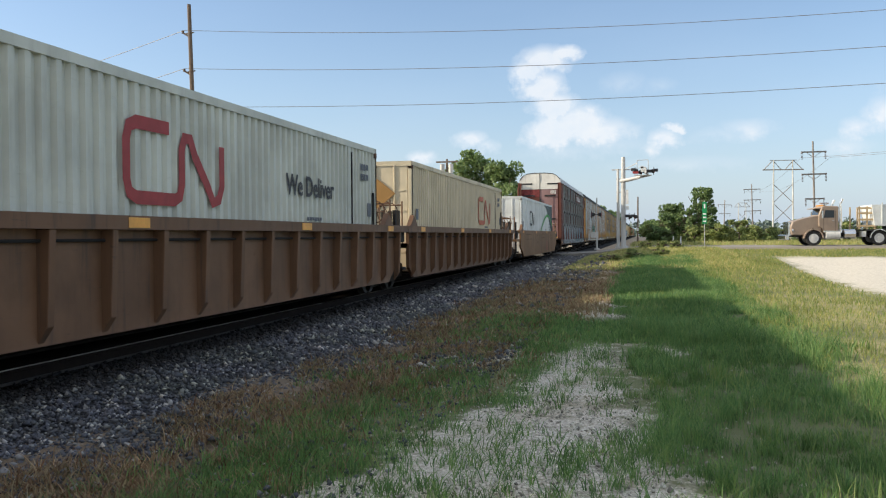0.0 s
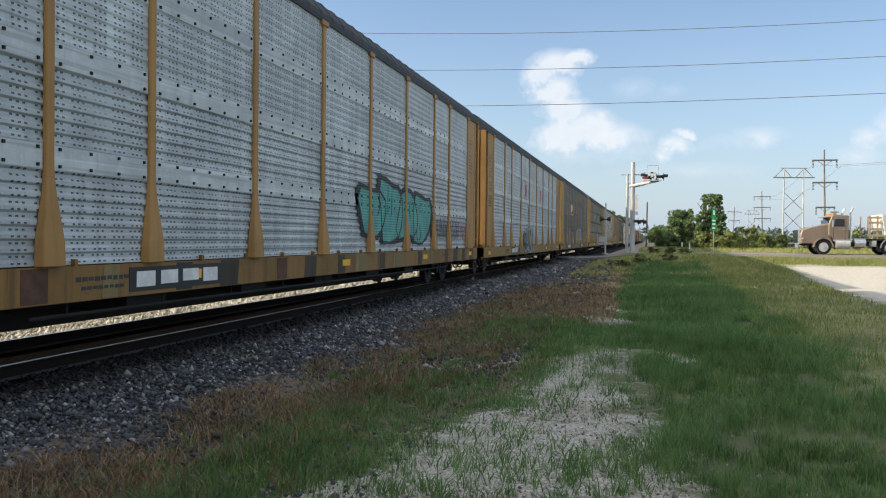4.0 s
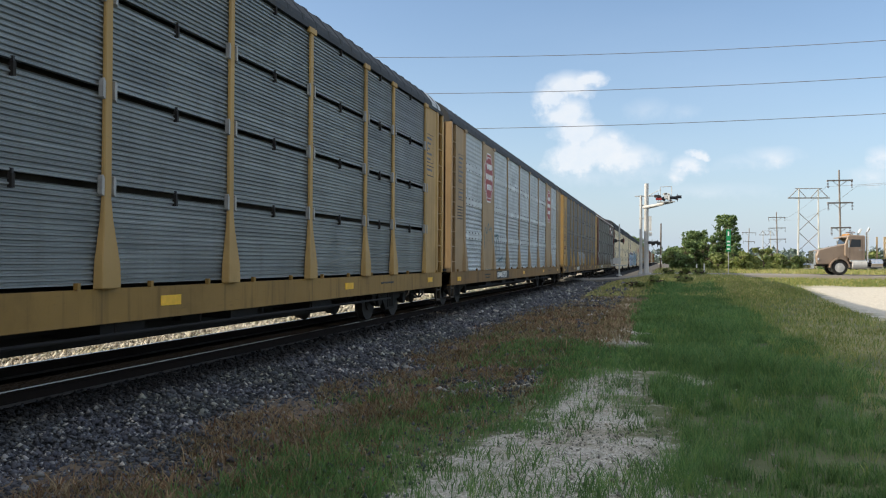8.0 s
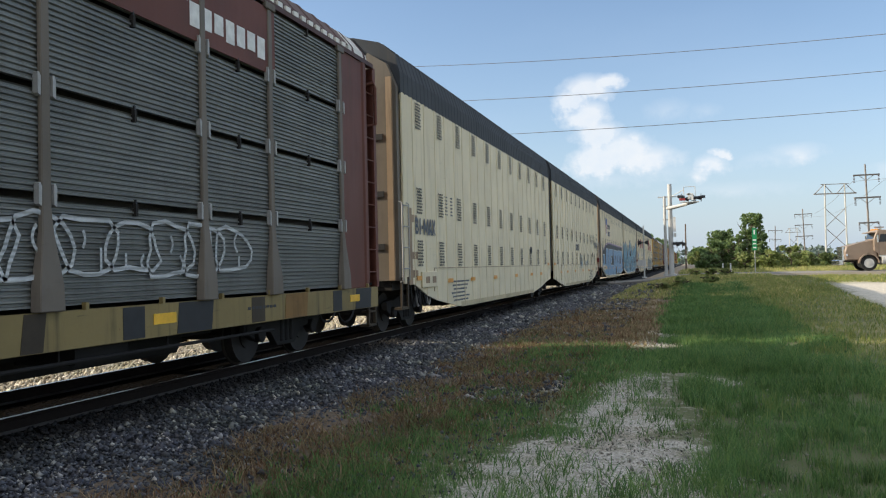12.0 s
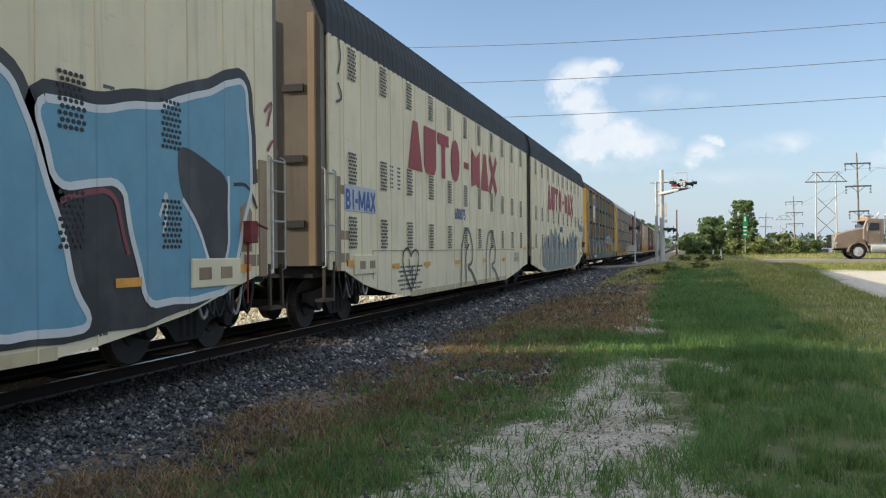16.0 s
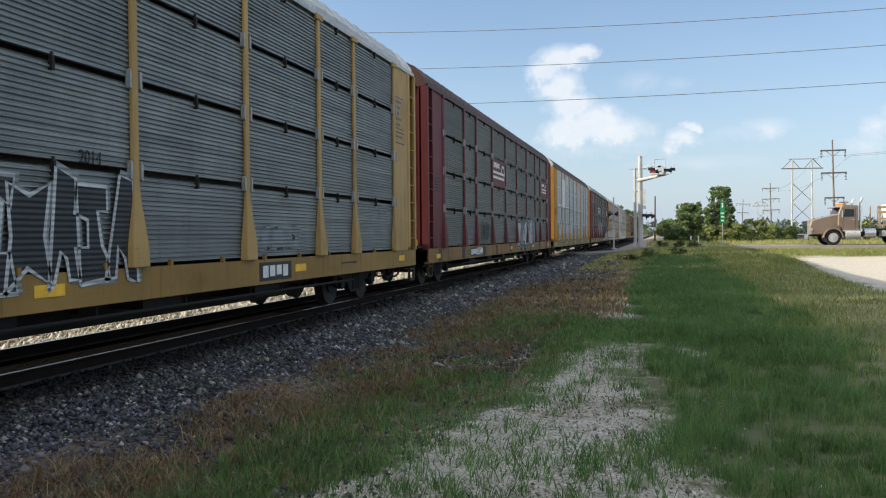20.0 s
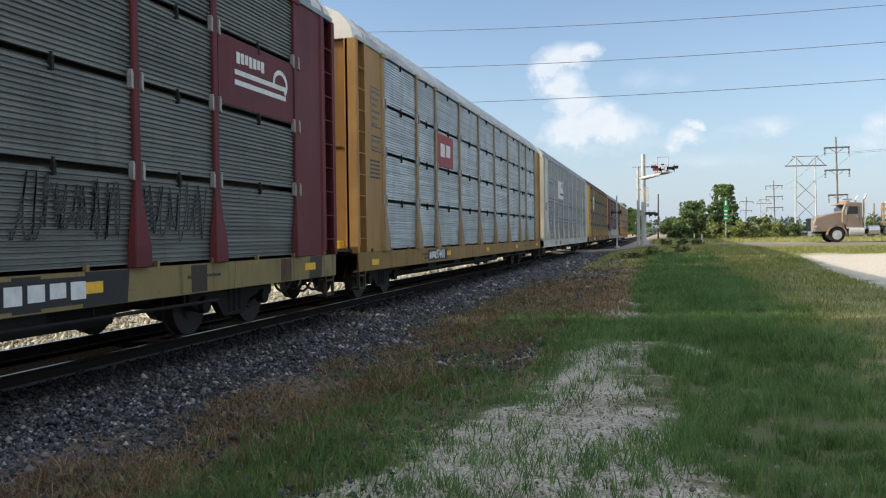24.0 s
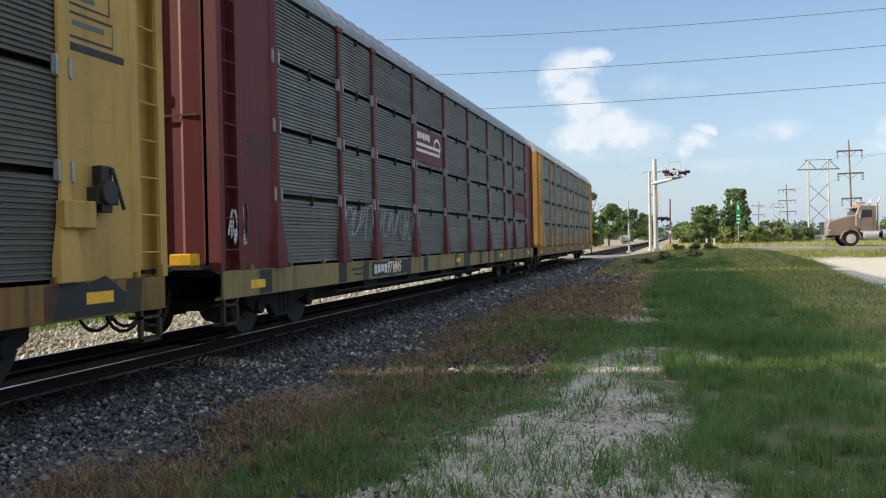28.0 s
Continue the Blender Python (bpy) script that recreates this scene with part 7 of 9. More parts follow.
    b2 = autorack(late(1), "yellow_pale", "corr", True, "roof_pale", "sill_gold", "white", "yellow-framed autorack wagon with clean corrugated panels and a small yellow plate")
    plate(b2, 7.4, 9.4, 3.12, 4.05, M["yellow_pale"])
    bm = bmesh.new()
    bars_text(bm, X, 7.7, 9.1, 3.4, 3.7, 5)
    part("logo", bm, M["tan"], b2, "tan lettering as bars")
    jagged(b2, 11.0, 15.1, 0.82, 1.98, 8, 36, "black", "white", "chalk")
    jagged(b2, 18.0, 20.1, 1.12, 1.5, 5, 37, "grey", "chalk", "grey", SIDE + 0.016)
    put("lettering", words("2014", 0.2), S["black"], b2, (SIDE + 0.012, 14.1, 2.08), label="black sprayed numerals 2014")
    number_board(b2, 18.4, 19.6)
    b3 = autorack(late(2), "maroon", "corr_mid", True, "roof_brown", "sill_yellow", None, "maroon autorack wagon with sooty corrugated panels and a white railway mark")
    plate(b3, POSTS[3] + 0.1, POSTS[4] - 0.1, 3.08, 4.08, M["maroon"])
    white_mark(b3, POSTS[3] + 0.1, POSTS[4] - 0.1, 3.08, 4.08, X)
    plate(b3, POSTS[8] + 0.1, POSTS[9] - 0.1, 3.1, 4.06, M["maroon"])
    white_mark(b3, POSTS[8] + 0.5, POSTS[9] - 0.2, 3.2, 4.0, X)
    graffiti(b3, 15.2, 20.6, 0.72, 2.0, 6, 38, ["white", "chalk"], "black", SIDE + 0.026, "chalk")
    scribble(b3, 7.3, 8.7, 1.1, 1.8, 5, 49, "black", 0.04)
    number_board(b3, 5.4, 8.0, "965494")
    b4 = autorack(late(3), "yellow", "perf", False, "roof_brown", "sill_pale", "white", "yellow-framed autorack wagon with dusty white perforated panels")
    plate(b4, POSTS[1] + 0.1, POSTS[2] - 0.1, 3.0, 4.7, M["text_white"], "logo_plate", SIDE + 0.03)
    graffiti(b4, 3.0, 11.0, 1.14, 2.2, 7, 39, ["white"], "grey")
    graffiti(b4, 11.0, 20.0, 1.14, 1.8, 8, 40, None, "grey")
    b5 = autorack(late(4), "maroon", "corr_mid", True, "roof_grey", "sill_pale", "white", "maroon autorack wagon with a white railway mark and colourful graffiti")
    plate(b5, POSTS[3] + 0.1, POSTS[4] - 0.1, 3.08, 4.08, M["maroon"])
    white_mark(b5, POSTS[3] + 0.1, POSTS[4] - 0.1, 3.08, 4.08, X)
    plate(b5, POSTS[8] + 0.1, POSTS[9] - 0.1, 3.12, 4.06, M["maroon"])
    white_mark(b5, POSTS[8] + 0.5, POSTS[9] - 0.2, 3.2, 4.0, X)
    graffiti(b5, 9.6, 15.4, 1.14, 2.6, 5, 41, ["red", "purple", "orange", "red", "sky"], "white", halo="green")
    scribble(b5, 18.9, 20.6, 1.25, 2.0, 7, 42, "black", 0.024)
    scribble(b5, 20.9, 22.5, 1.25, 2.0, 7, 50, "black", 0.024)
    number_board(b5, 18.6, 20.1)
    b6 = autorack(late(5), "tan", "corr_bright", True, "roof_pale", "sill_gold", "white", "yellow-ended autorack wagon with bright zinc panels and a red plate", upright="tan_dull")
    plate(b6, POSTS[2] + 0.1, POSTS[2] + 2.0, 3.14, 4.0, M["red_letter"])
    bm = bmesh.new()
    bars_text(bm, X, POSTS[2] + 0.4, POSTS[2] + 1.7, 3.4, 3.75, 2)
    part("logo", bm, M["text_white"], b6, "two white blocks of a mark")
    number_board(b6, 5.5, 7.6, "974481")
    b7 = autorack(late(6), "sill_white", "perf_mid", False, "roof_grey", "sill_white", "white", "white-framed autorack wagon with grey perforated panels and white graffiti")
    plate(b7, POSTS[2] + 0.1, POSTS[3] - 0.1, 3.3, 4.3, M["text_white"], "logo_plate", SIDE + 0.03)
    bm = bmesh.new()
    stroke(bm, [(8.0, 3.95), (8.3, 4.2), (8.45, 4.0)], 0.08, SIDE + 0.033), stroke(bm, [(8.5, 3.95), (8.7, 4.2), (8.8, 3.98), (8.95, 4.2)], 0.08, SIDE + 0.033)
    for k in range(3):
        box(bm, SIDE + 0.03, SIDE + 0.034, 9.0 - 0.05 * k, 9.6 - 0.05 * k, 4.12 - k * 0.1, 4.17 - k * 0.1)
    bars_text(bm, SIDE + 0.03, 7.5, 9.6, 3.5, 3.62, 14)
    part("logo", bm, M["text_black"], b7, "black railway mark as plain shapes")
    graffiti(b7, 2.4, 6.0, 1.2, 2.3, 4, 43, None, "white")
    for i, (a, c) in enumerate(((9.95, 12.1), (12.7, 14.85), (15.4, 17.6), (18.1, 20.3), (20.9, 22.4))):
        graffiti(b7, a, c, 1.08, 2.15, 4, 60 + i, None, "white")
    put("lettering", words("03335", 0.27), M["text_black"], b7, (SIDE + 0.030, 7.2, 0.69), label="black numerals 03335")
    b8 = autorack(late(7), "yellow_warm", "corr_dark", True, "roof_brown", "sill_yellow", None, "yellow-framed autorack wagon with sooty corrugated panels and a white shield", True)
    plate(b8, POSTS[1] + 0.08, POSTS[2] - 0.08, 3.1, 5.0, M["yellow_pale"])
    shield(b8, POSTS[1] + 0.3, POSTS[2] - 0.3, 3.3, 5.0, X, M["blue"], M["band"])
    number_board(b8, 5.4, 8.1, "255425")
    b9 = autorack(late(8), "maroon", "corr_mid", True, "roof_grey", "sill_pale", "roof_pale", "maroon autorack wagon with sooty panels and chalky tags")
    plate(b9, POSTS[3] + 0.1, POSTS[4] - 0.3, 3.2, 4.0, M["maroon"])
    white_mark(b9, POSTS[3] + 0.1, POSTS[4] - 0.3, 3.2, 4.0, X)
    plate(b9, POSTS[8] + 0.3, POSTS[9] - 0.3, 2.4, 3.0, M["maroon"])
    scribble(b9, 4.6, 9.6, 1.3, 2.1, 9, 45, "white", 0.03)
    scribble(b9, 0.3, 0.8, 1.3, 1.9, 3, 46, "white", 0.05)
    number_board(b9, 6.2, 8.6, "971315")
    autorack(late(9), "yellow", "corr", True, "roof_pale", "sill_yellow", "roof_pale", "yellow-framed autorack wagon at the end of the train")
    for car in (a1, a4, a7, a8, b3, b5, b9, b1, b8, a2):
        rng = random.Random(car.name)
        for k in range(9):
            yy = 1.6 + k * 2.95 + rng.uniform(-0.3, 0.3)
            put("sill_patch", stored("sill_patch", lambda bm: box(bm, 0, 0.004, -0.2, 0.2, -0.17, 0.17)), M[rng.choice(("black", "black", "rust", "sill_step"))], car, (SIDE + 0.0205, yy, 0.785))
            wd = rng.choice((0.3, 0.55, 0.8))
            put("sill_patch", stored(("sill_piece", wd), lambda bm: prism(bm, [(-wd / 2 - 0.05, -0.18), (wd / 2 - 0.05, -0.18), (wd / 2, 0.18), (-wd / 2, 0.18)], "x", 0, 0.004)), M[rng.choice(("sill_pale", "sill_yellow", "sill_step", "black"))], car, (SIDE + 0.0203, yy + 1.3, 0.785))


build_train()


# ---- crossing signals, poles, truck ----
def build_cantilever():
    t = thing("crossing_signal", "tall aluminium crossing signal mast with a cantilever arm of dark flashers", "crossing signal", at=(-1.47, 66.0, 0.30))
    M1 = M["steel_pale"]
    for dx, r, h in ((0.12, 0.19, 6.9), (-0.28, 0.12, 6.0)):
        bm = bmesh.new()
        rod(bm, (dx, 0, 0), (dx, 0, h), r, r * 0.8, 12)
        rod(bm, (dx, 0, 0), (dx, 0, 0.15), r * 1.8, seg=12)
        part("mast", bm, M1, t, smooth=False)
    bm = bmesh.new()
    box(bm, -0.75, 0.75, -0.05, 0.05, 5.9, 5.98)
    for z in (1.0, 2.6, 4.2, 5.2):
        box(bm, -0.42, 0.12, -0.05, 0.05, z, z + 0.08)
    part("brace", bm, M1, t)
    bm = bmesh.new()
    rod(bm, (-0.1, 0, 5.08), (2.0, -1.5, 5.38), 0.12, 0.09)
    rod(bm, (0.1, 0, 4.98), (1.3, -1.0, 5.2), 0.05, 0.05)
    box(bm, 0.9, 2.2, -1.7, -1.2, 5.36, 5.41)
    part("cantilever_arm", bm, M1, t)
    bm = bmesh.new()
    for a, b in (((1.15, -1.5, 5.4), (1.15, -1.5, 6.5)), ((1.95, -1.5, 5.4), (1.95, -1.5, 6.5)), ((1.15, -1.5, 6.5), (1.95, -1.5, 6.52)), ((0.2, 0, 5.95), (1.15, -1.5, 6.3))):
        rod(bm, a, b, 0.025, seg=6)
    part("walkway_rail", bm, M1, t)
    for x, z, mat in ((1.0, 5.75, "red_lens"), (1.45, 5.62, "steel_pale"), (1.85, 5.62, "black"), (2.35, 5.68, "black"), (0.55, 2.35, "black"), (0.95, 2.35, "black")):
        f = put("flasher", stored("flasher_back", lambda bm: (rod(bm, (0, -0.02, 0), (0, 0.02, 0), 0.29, seg=20), rod(bm, (0, 0.0, 0), (0, 0.22, 0), 0.17, 0.1, seg=12))), M["black"], t, (x, -1.45 if z > 4 else -0.15, z), (0, 0, -90 if x < 1.2 else 90))
        put("hood", stored("flasher_hood", lambda bm: prism(bm, [(r * math.cos(a), r * math.sin(a)) for r, turn in ((0.18, 1), (0.165, -1)) for a in [i * 0.35 - 0.2 for i in range(11)][::turn]], "y", -0.3, -0.02)), M["black"], f)
        put("lens", stored("flasher_lens", lambda bm: rod(bm, (0, -0.05, 0), (0, -0.02, 0), 0.15, seg=16)), M["red_lens"], f)
    for x, z, w in ((1.42, 5.62, 0.2), (1.66, 5.5, 0.16), (1.3, 5.9, 0.5)):
        bm = bmesh.new()
        box(bm, x, x + w, -1.75, -1.6, z, z + (0.42 if w < 0.3 else 0.1))
        part("junction_box", bm, M["text_white"], t, "white box between the flashers")
    bm = bmesh.new()
    box(bm, 0.82, 1.25, -1.72, -1.66, 5.5, 5.68)
    part("sign_plate", bm, M["red_letter"], t, "red painted plate")
    for x, z in ((0.30, 3.3), (0.32, 2.9)):
        bm = bmesh.new()
        box(bm, x, x + 0.2, -0.2, -0.14, z, z + 1.1 if z > 3 else z + 0.3)
        part("sign_plate", bm, M["text_white"], t, "edge of a crossing sign")
    bm = bmesh.new()
    box(bm, 0.2, 0.75, -0.18, -0.12, 2.3, 2.4)
    part("bracket", bm, M1, t)


def build_gate():
    t = thing("crossing_gate_mast", "short crossing mast with dark flashers and a gate machine", "crossing signal", at=(-3.3, 65.0, 0.18))
    bm = bmesh.new()
    rod(bm, (0, 0, 0), (0, 0, 3.9), 0.06, 0.05, 10)
    rod(bm, (0, 0, 0), (0, 0, 0.1), 0.2, seg=12)
    part("mast", bm, M["steel_pale"], t)
    for x in (-0.38, 0.32):
        f = put("flasher", stored("flasher_back", None), M["black"], t, (x, -0.1, 2.65), (0, 0, 90 if x > 0 else -90))
        put("lens", stored("flasher_lens", None), M["red_lens"], f)
    bm = bmesh.new()
    box(bm, -0.4, 0.35, -0.05, 0.0, 2.6, 2.68)
    part("crossarm", bm, M["black"], t)
    bm = bmesh.new()
    box(bm, -0.45, 0.1, -0.25, 0.2, 0.9, 1.35)
    box(bm, -0.6, 0.55, -0.35, -0.3, 0.75, 0.83)
    box(bm, -0.6, -0.5, -0.5, 0.1, 0.85, 1.25)
    part("gate_machine", bm, M["steel_pale"], t, "grey gate machine")
    bm = bmesh.new()
    prism(bm, [(-0.05, 0.05), (0.05, 0.05), (0.05, -0.0), (-0.05, -0.0)], "z", 1.0, 3.6)
    part("gate_arm", bm, M["text_white"], t)


def build_signs():
    t = thing("green_sign", "tall narrow green sign with pale bars on a thin post", "sign", at=(4.35, 63.0, 0.38))
    bm = bmesh.new()
    rod(bm, (0, 0, 0), (0, 0, 3.3), 0.03)
    part("post", bm, M["steel_pale"], t)
    bm = bmesh.new()
    box(bm, -0.15, 0.15, -0.05, -0.03, 1.65, 3.2)
    part("panel", bm, M["sign_green"], t)
    bm = bmesh.new()
    for z, h, w in ((2.75, 0.32, 0.1), (2.3, 0.1, 0.22), (2.05, 0.1, 0.22), (1.78, 0.1, 0.2)):
        box(bm, -w / 2, w / 2, -0.056, -0.05, z, z + h)
    part("lettering", bm, M["text_white"], t, "pale bars of lettering")
    for x in (2.55, 3.15):
        p = thing("marker_post", "short white marker post in the grass", "post", "white marker posts", (x, 73.0, 0.38))
        bm = bmesh.new()
        rod(bm, (0, 0, 0), (0, 0, 0.75), 0.06, 0.055)
        part("post", bm, M["text_white"], p)
        bm = bmesh.new()
        rod(bm, (0, 0, 0.62), (0, 0, 0.68), 0.062)
        part("band", bm, M["steel_pale"], p)


def utility_pole(x, y, z0, height, arms, lean=0.0, thick=0.16, group="wooden utility poles"):
    t = thing("utility_pole", "weathered wooden power pole with crossarms and insulators", "utility pole", group, (x, y, z0), (0, lean, 14))
    bm = bmesh.new()
    rod(bm, (0, 0, 0), (0, 0, height), thick, thick * 0.65, 10)
    part("pole", bm, M["far_wood"], t)
    for z, half in arms:
        bm = bmesh.new()
        box(bm, -half, half, -0.22, -0.1, z - 0.09, z + 0.09)
        rod(bm, (-half * 0.6, -0.16, z), (0, -0.1, z - half * 0.45), 0.03, seg=6)
        rod(bm, (half * 0.6, -0.16, z), (0, -0.1, z - half * 0.45), 0.03, seg=6)
        part("crossarm", bm, M["far_wood"], t)
        for sx in (-1, 1):
            bm = bmesh.new()
            for k in range(5):
                rod(bm, (sx * half * 0.93, -0.16, z - 0.12 - k * 0.17), (sx * half * 0.93, -0.16, z - 0.2 - k * 0.17), 0.13, 0.08, 8)
            part("insulator", bm, M["rust"], t)
    return t


def lattice_tower(x, y, z0, h, half):
    t = thing("lattice_tower", "pale steel H-frame power tower with crossed braces", "power tower", at=(x, y, z0), turn=(0, 0, 8))
    for sx in (-1, 1):
        bm = bmesh.new()
        rod(bm, (sx * half, 0, 0), (sx * half * 0.92, 0, h), 0.19, 0.15, 8)
        part("leg", bm, M["steel_pale"], t)
    bm = bmesh.new()
    box(bm, -half * 2.0, half * 2.0, -0.12, 0.12, h * 0.872, h * 0.886)
    rod(bm, (-half * 1.3, 0, h), (half * 1.3, 0, h), 0.08)
    for sx in (-1, 1):
        rod(bm, (sx * half * 1.9, 0, h * 0.88), (sx * half, 0, h), 0.08)
        rod(bm, (sx * half * 0.2, 0, h * 0.88), (sx * half, 0, h), 0.08)
    part("crossbeam", bm, M["far_wood"], t)
    for a, b in ((0.70, 0.45), (0.45, 0.2)):
        bm = bmesh.new()
        rod(bm, (-half, 0, h * a), (half, 0, h * b), 0.07)
        rod(bm, (half, 0, h * a), (-half, 0, h * b), 0.07)
        part("brace", bm, M["far_wood"], t)


def wire(name, a, b, sag, r=0.02, label="thin grey overhead power line"):
    bm = bmesh.new()
    a, b = Vector(a), Vector(b)
    across = (b - a).cross(Vector((0, 0, 1))).normalized()
    rings = []
    for i in range(41):
        u = i / 40
        p = a.lerp(b, u) - Vector((0, 0, 4 * sag * u * (1 - u)))
        rings.append([p + across * r * math.cos(t) + Vector((0, 0, r * math.sin(t))) for t in (0.0, 1.257, 2.513, 3.77, 5.027)])
    loft(bm, rings)
    put(name, mesh_from(bm, name), M["wire"], None, label=label, category="power line", group="overhead power lines")


def build_power():
    # slender pole beyond the train, whose lines pass overhead
    px, py = -30.6, 54.5
    t = thing("power_pole", "tall slender power pole with short bracket arms", "utility pole", at=(px, py, -0.4), turn=(0, -1.6, 0))
    bm = bmesh.new()
    rod(bm, (0, 0, 0), (0, 0, 18.2), 0.2, 0.13, 10)
    part("pole", bm, M["wood_pole"], t)
    for z in (16.2, 13.5, 10.8):
        bm = bmesh.new()
        rod(bm, (0, 0, z - 0.3), (-0.55, 0, z + 0.05), 0.06)
        rod(bm, (-0.3, 0, z - 0.05), (0.3, 0, z + 0.0), 0.05)
        rod(bm, (-0.55, 0, z), (-0.55, 0, z + 0.2), 0.09)
        part("bracket_arm", bm, M["wood_pole"], t)
    end = (61.0, 45.5)
    for z, up, sag in ((16.0, -0.35, 2.5), (13.3, 0.55, 2.2), (10.6, 1.0, 1.7)):
        wire("power_line", (px - 0.9, py, z), (*end, z + up), sag, 0.018)
        wire("power_line", (px - 0.9, py, z), (px - 75, py + 30, z - 2.0), 1.4, 0.022)
    for x, y, z, h, s in ((-19.0, 83.0, -0.4, 9.4, 1),):
        t = thing("transformer_pole", "wooden pole with transformers behind the train", "utility pole", at=(x, y, z))
        bm = bmesh.new()
        rod(bm, (0, 0, 0), (0, 0, h), 0.15, 0.11, 10)
        part("pole", bm, M["wood_pole"], t)
        for dx in (-0.45, 0.45):
            bm = bmesh.new()
            rod(bm, (dx, -0.2, h - 1.6), (dx, -0.2, h - 0.5), 0.24, seg=12)
            part("transformer", bm, M["steel_pale"], t)
        bm = bmesh.new()
        box(bm, -1.1, 1.1, -0.12, 0.0, h - 0.35, h - 0.2)
        part("crossarm", bm, M["wood_pole"], t)
    utility_pole(20.6, 111.0, 0.3, 12.2, ((10.9, 1.55), (8.2, 1.55), (5.2, 1.2)), -1.4, 0.14)
    utility_pole(26.6, 220.0, 0.3, 13.2, ((11.9, 2.1), (9.3, 2.1), (6.6, 2.1)), -1.5, 0.18)
    utility_pole(29.6, 330.0, 0.3, 13.5, ((11.8, 2.6), (8.6, 2.2)), 2.0, 0.22)
    lattice_tower(30.5, 200.0, 0.3, 17.2, 2.2)
    lattice_tower(46.0, 420.0, 0.3, 15.5, 1.8)
    for a, b, z in (((20.6, 111.0), (26.6, 220.0), 10.7), ((20.6, 111.0), (60, 30), 10.7)):
        for dx in (-1.7, 1.7):
            wire("power_line", (a[0] + dx, a[1], z - 0.2), (b[0] + dx, b[1], z + 1.0), 1.5, 0.018)
    t = thing("rail_telegraph_pole", "thin bare wooden pole beside the far track", "utility pole", at=(-0.55, 120.0, 0.3))
    bm = bmesh.new()
    rod(bm, (0, 0, 0), (0.05, 0, 6.2), 0.13, 0.09)
    part("pole", bm, M["wood_pole"], t)
    bm = bmesh.new()
    box(bm, -0.1, 0.14, -0.16, -0.08, 1.5, 1.9)
    part("plate", bm, M["text_white"], t)


def fill_tyre(bm):
    for r0, x0, r1, x1 in ((0.47, -0.14, 0.52, -0.11), (0.52, -0.11, 0.52, 0.11), (0.52, 0.11, 0.47, 0.14)):
        rod(bm, (0, x0, 0), (0, x1, 0), r0, r1, 24)


def build_truck():
    """A tan conventional tractor that waits at the crossing, nose towards the track."""
    T = thing("semi_truck", "tan semi truck with a long hood, waiting at the crossing", "truck", at=(9.88, 65.6, 0.42), turn=(0, 0, 4))
    tan = M["truck_tan"]
    bm = bmesh.new()
    prism(bm, [(0.5, 0.75), (0.42, 1.35), (0.55, 1.74), (1.4, 1.95), (2.3, 2.15), (2.55, 1.1), (2.5, 0.95), (2.3, 1.15), (1.95, 1.3), (1.6, 1.15), (1.4, 0.75)], "y", -0.95, 0.95)
    bevelled(bm, 0.06)
    part("hood", bm, tan, T)
    bm = bmesh.new()
    prism(bm, [(2.6, 0.9), (3.62, 0.9), (3.62, 2.78), (2.62, 2.84), (2.48, 2.74), (2.28, 2.16), (2.28, 1.35), (2.6, 1.2)], "y", -1.08, 1.08)
    bevelled(bm, 0.05)
    part("cab", bm, tan, T)
    bm = bmesh.new()
    prism(bm, [(2.62, 1.98), (3.32, 1.98), (3.32, 2.5), (2.72, 2.52)], "y", -1.09, -1.07)
    part("window", bm, M["glass"], T)
    bm = bmesh.new()
    prism(bm, [(2.27, 2.2), (2.46, 2.7), (2.49, 2.7), (2.31, 2.18)], "y", -0.9, 0.9)
    part("windscreen", bm, M["glass"], T)
    bm = bmesh.new()
    box(bm, 2.05, 2.52, -1.0, 1.0, 2.62, 2.68)
    part("sun_visor", bm, tan, T)
    bm = bmesh.new()
    box(bm, 0.3, 0.46, -0.72, 0.72, 0.72, 1.72)
    part("grille", bm, M["chrome"], T, "chrome grille")
    bm = bmesh.new()
    box(bm, 0.0, 0.3, -1.12, 1.12, 0.42, 0.78)
    bevelled(bm, 0.04)
    part("bumper", bm, M["chrome"], T, "chrome bumper")
    for sy in (-1, 1):
        bm = bmesh.new()
        arc = [(1.95 + 0.68 * math.cos(a), 0.52 + 0.68 * math.sin(a)) for a in [i * math.pi / 9 for i in range(10)]]
        inner = [(1.95 + 0.6 * math.cos(a), 0.52 + 0.6 * math.sin(a)) for a in [i * math.pi / 9 for i in range(9, -1, -1)]]
        prism(bm, arc + inner, "y", sy * 0.85 - 0.3, sy * 0.85 + 0.3)
        part("fender", bm, tan, T)
        bm = bmesh.new()
        rod(bm, (0.62, sy * 0.85, 1.08), (0.5, sy * 0.85, 1.08), 0.14, seg=14)
        part("headlight", bm, M["chrome"], T)
        bm = bmesh.new()
        rod(bm, (3.76, sy * 1.0, 1.0), (3.76, sy * 1.0, 3.0), 0.085, seg=10)
        rod(bm, (3.76, sy * 1.0, 3.0), (3.9, sy * 1.0, 3.3), 0.085, seg=10)
        part("exhaust_pipe", bm, M["chrome"], T, "chrome exhaust stack")
        bm = bmesh.new()
        rod(bm, (2.75, sy * 1.0, 0.72), (3.7, sy * 1.0, 0.72), 0.28, seg=16)
        part("fuel_tank", bm, M["steel_pale"], T)
        bm = bmesh.new()
        rod(bm, (3.95, sy * 1.0, 0.82), (4.7, sy * 1.0, 0.82), 0.33, seg=16)
        part("fuel_tank", bm, M["chrome"], T)
        bm = bmesh.new()
        rod(bm, (2.5, sy * 1.05, 2.0), (2.45, sy * 1.4, 2.1), 0.02)
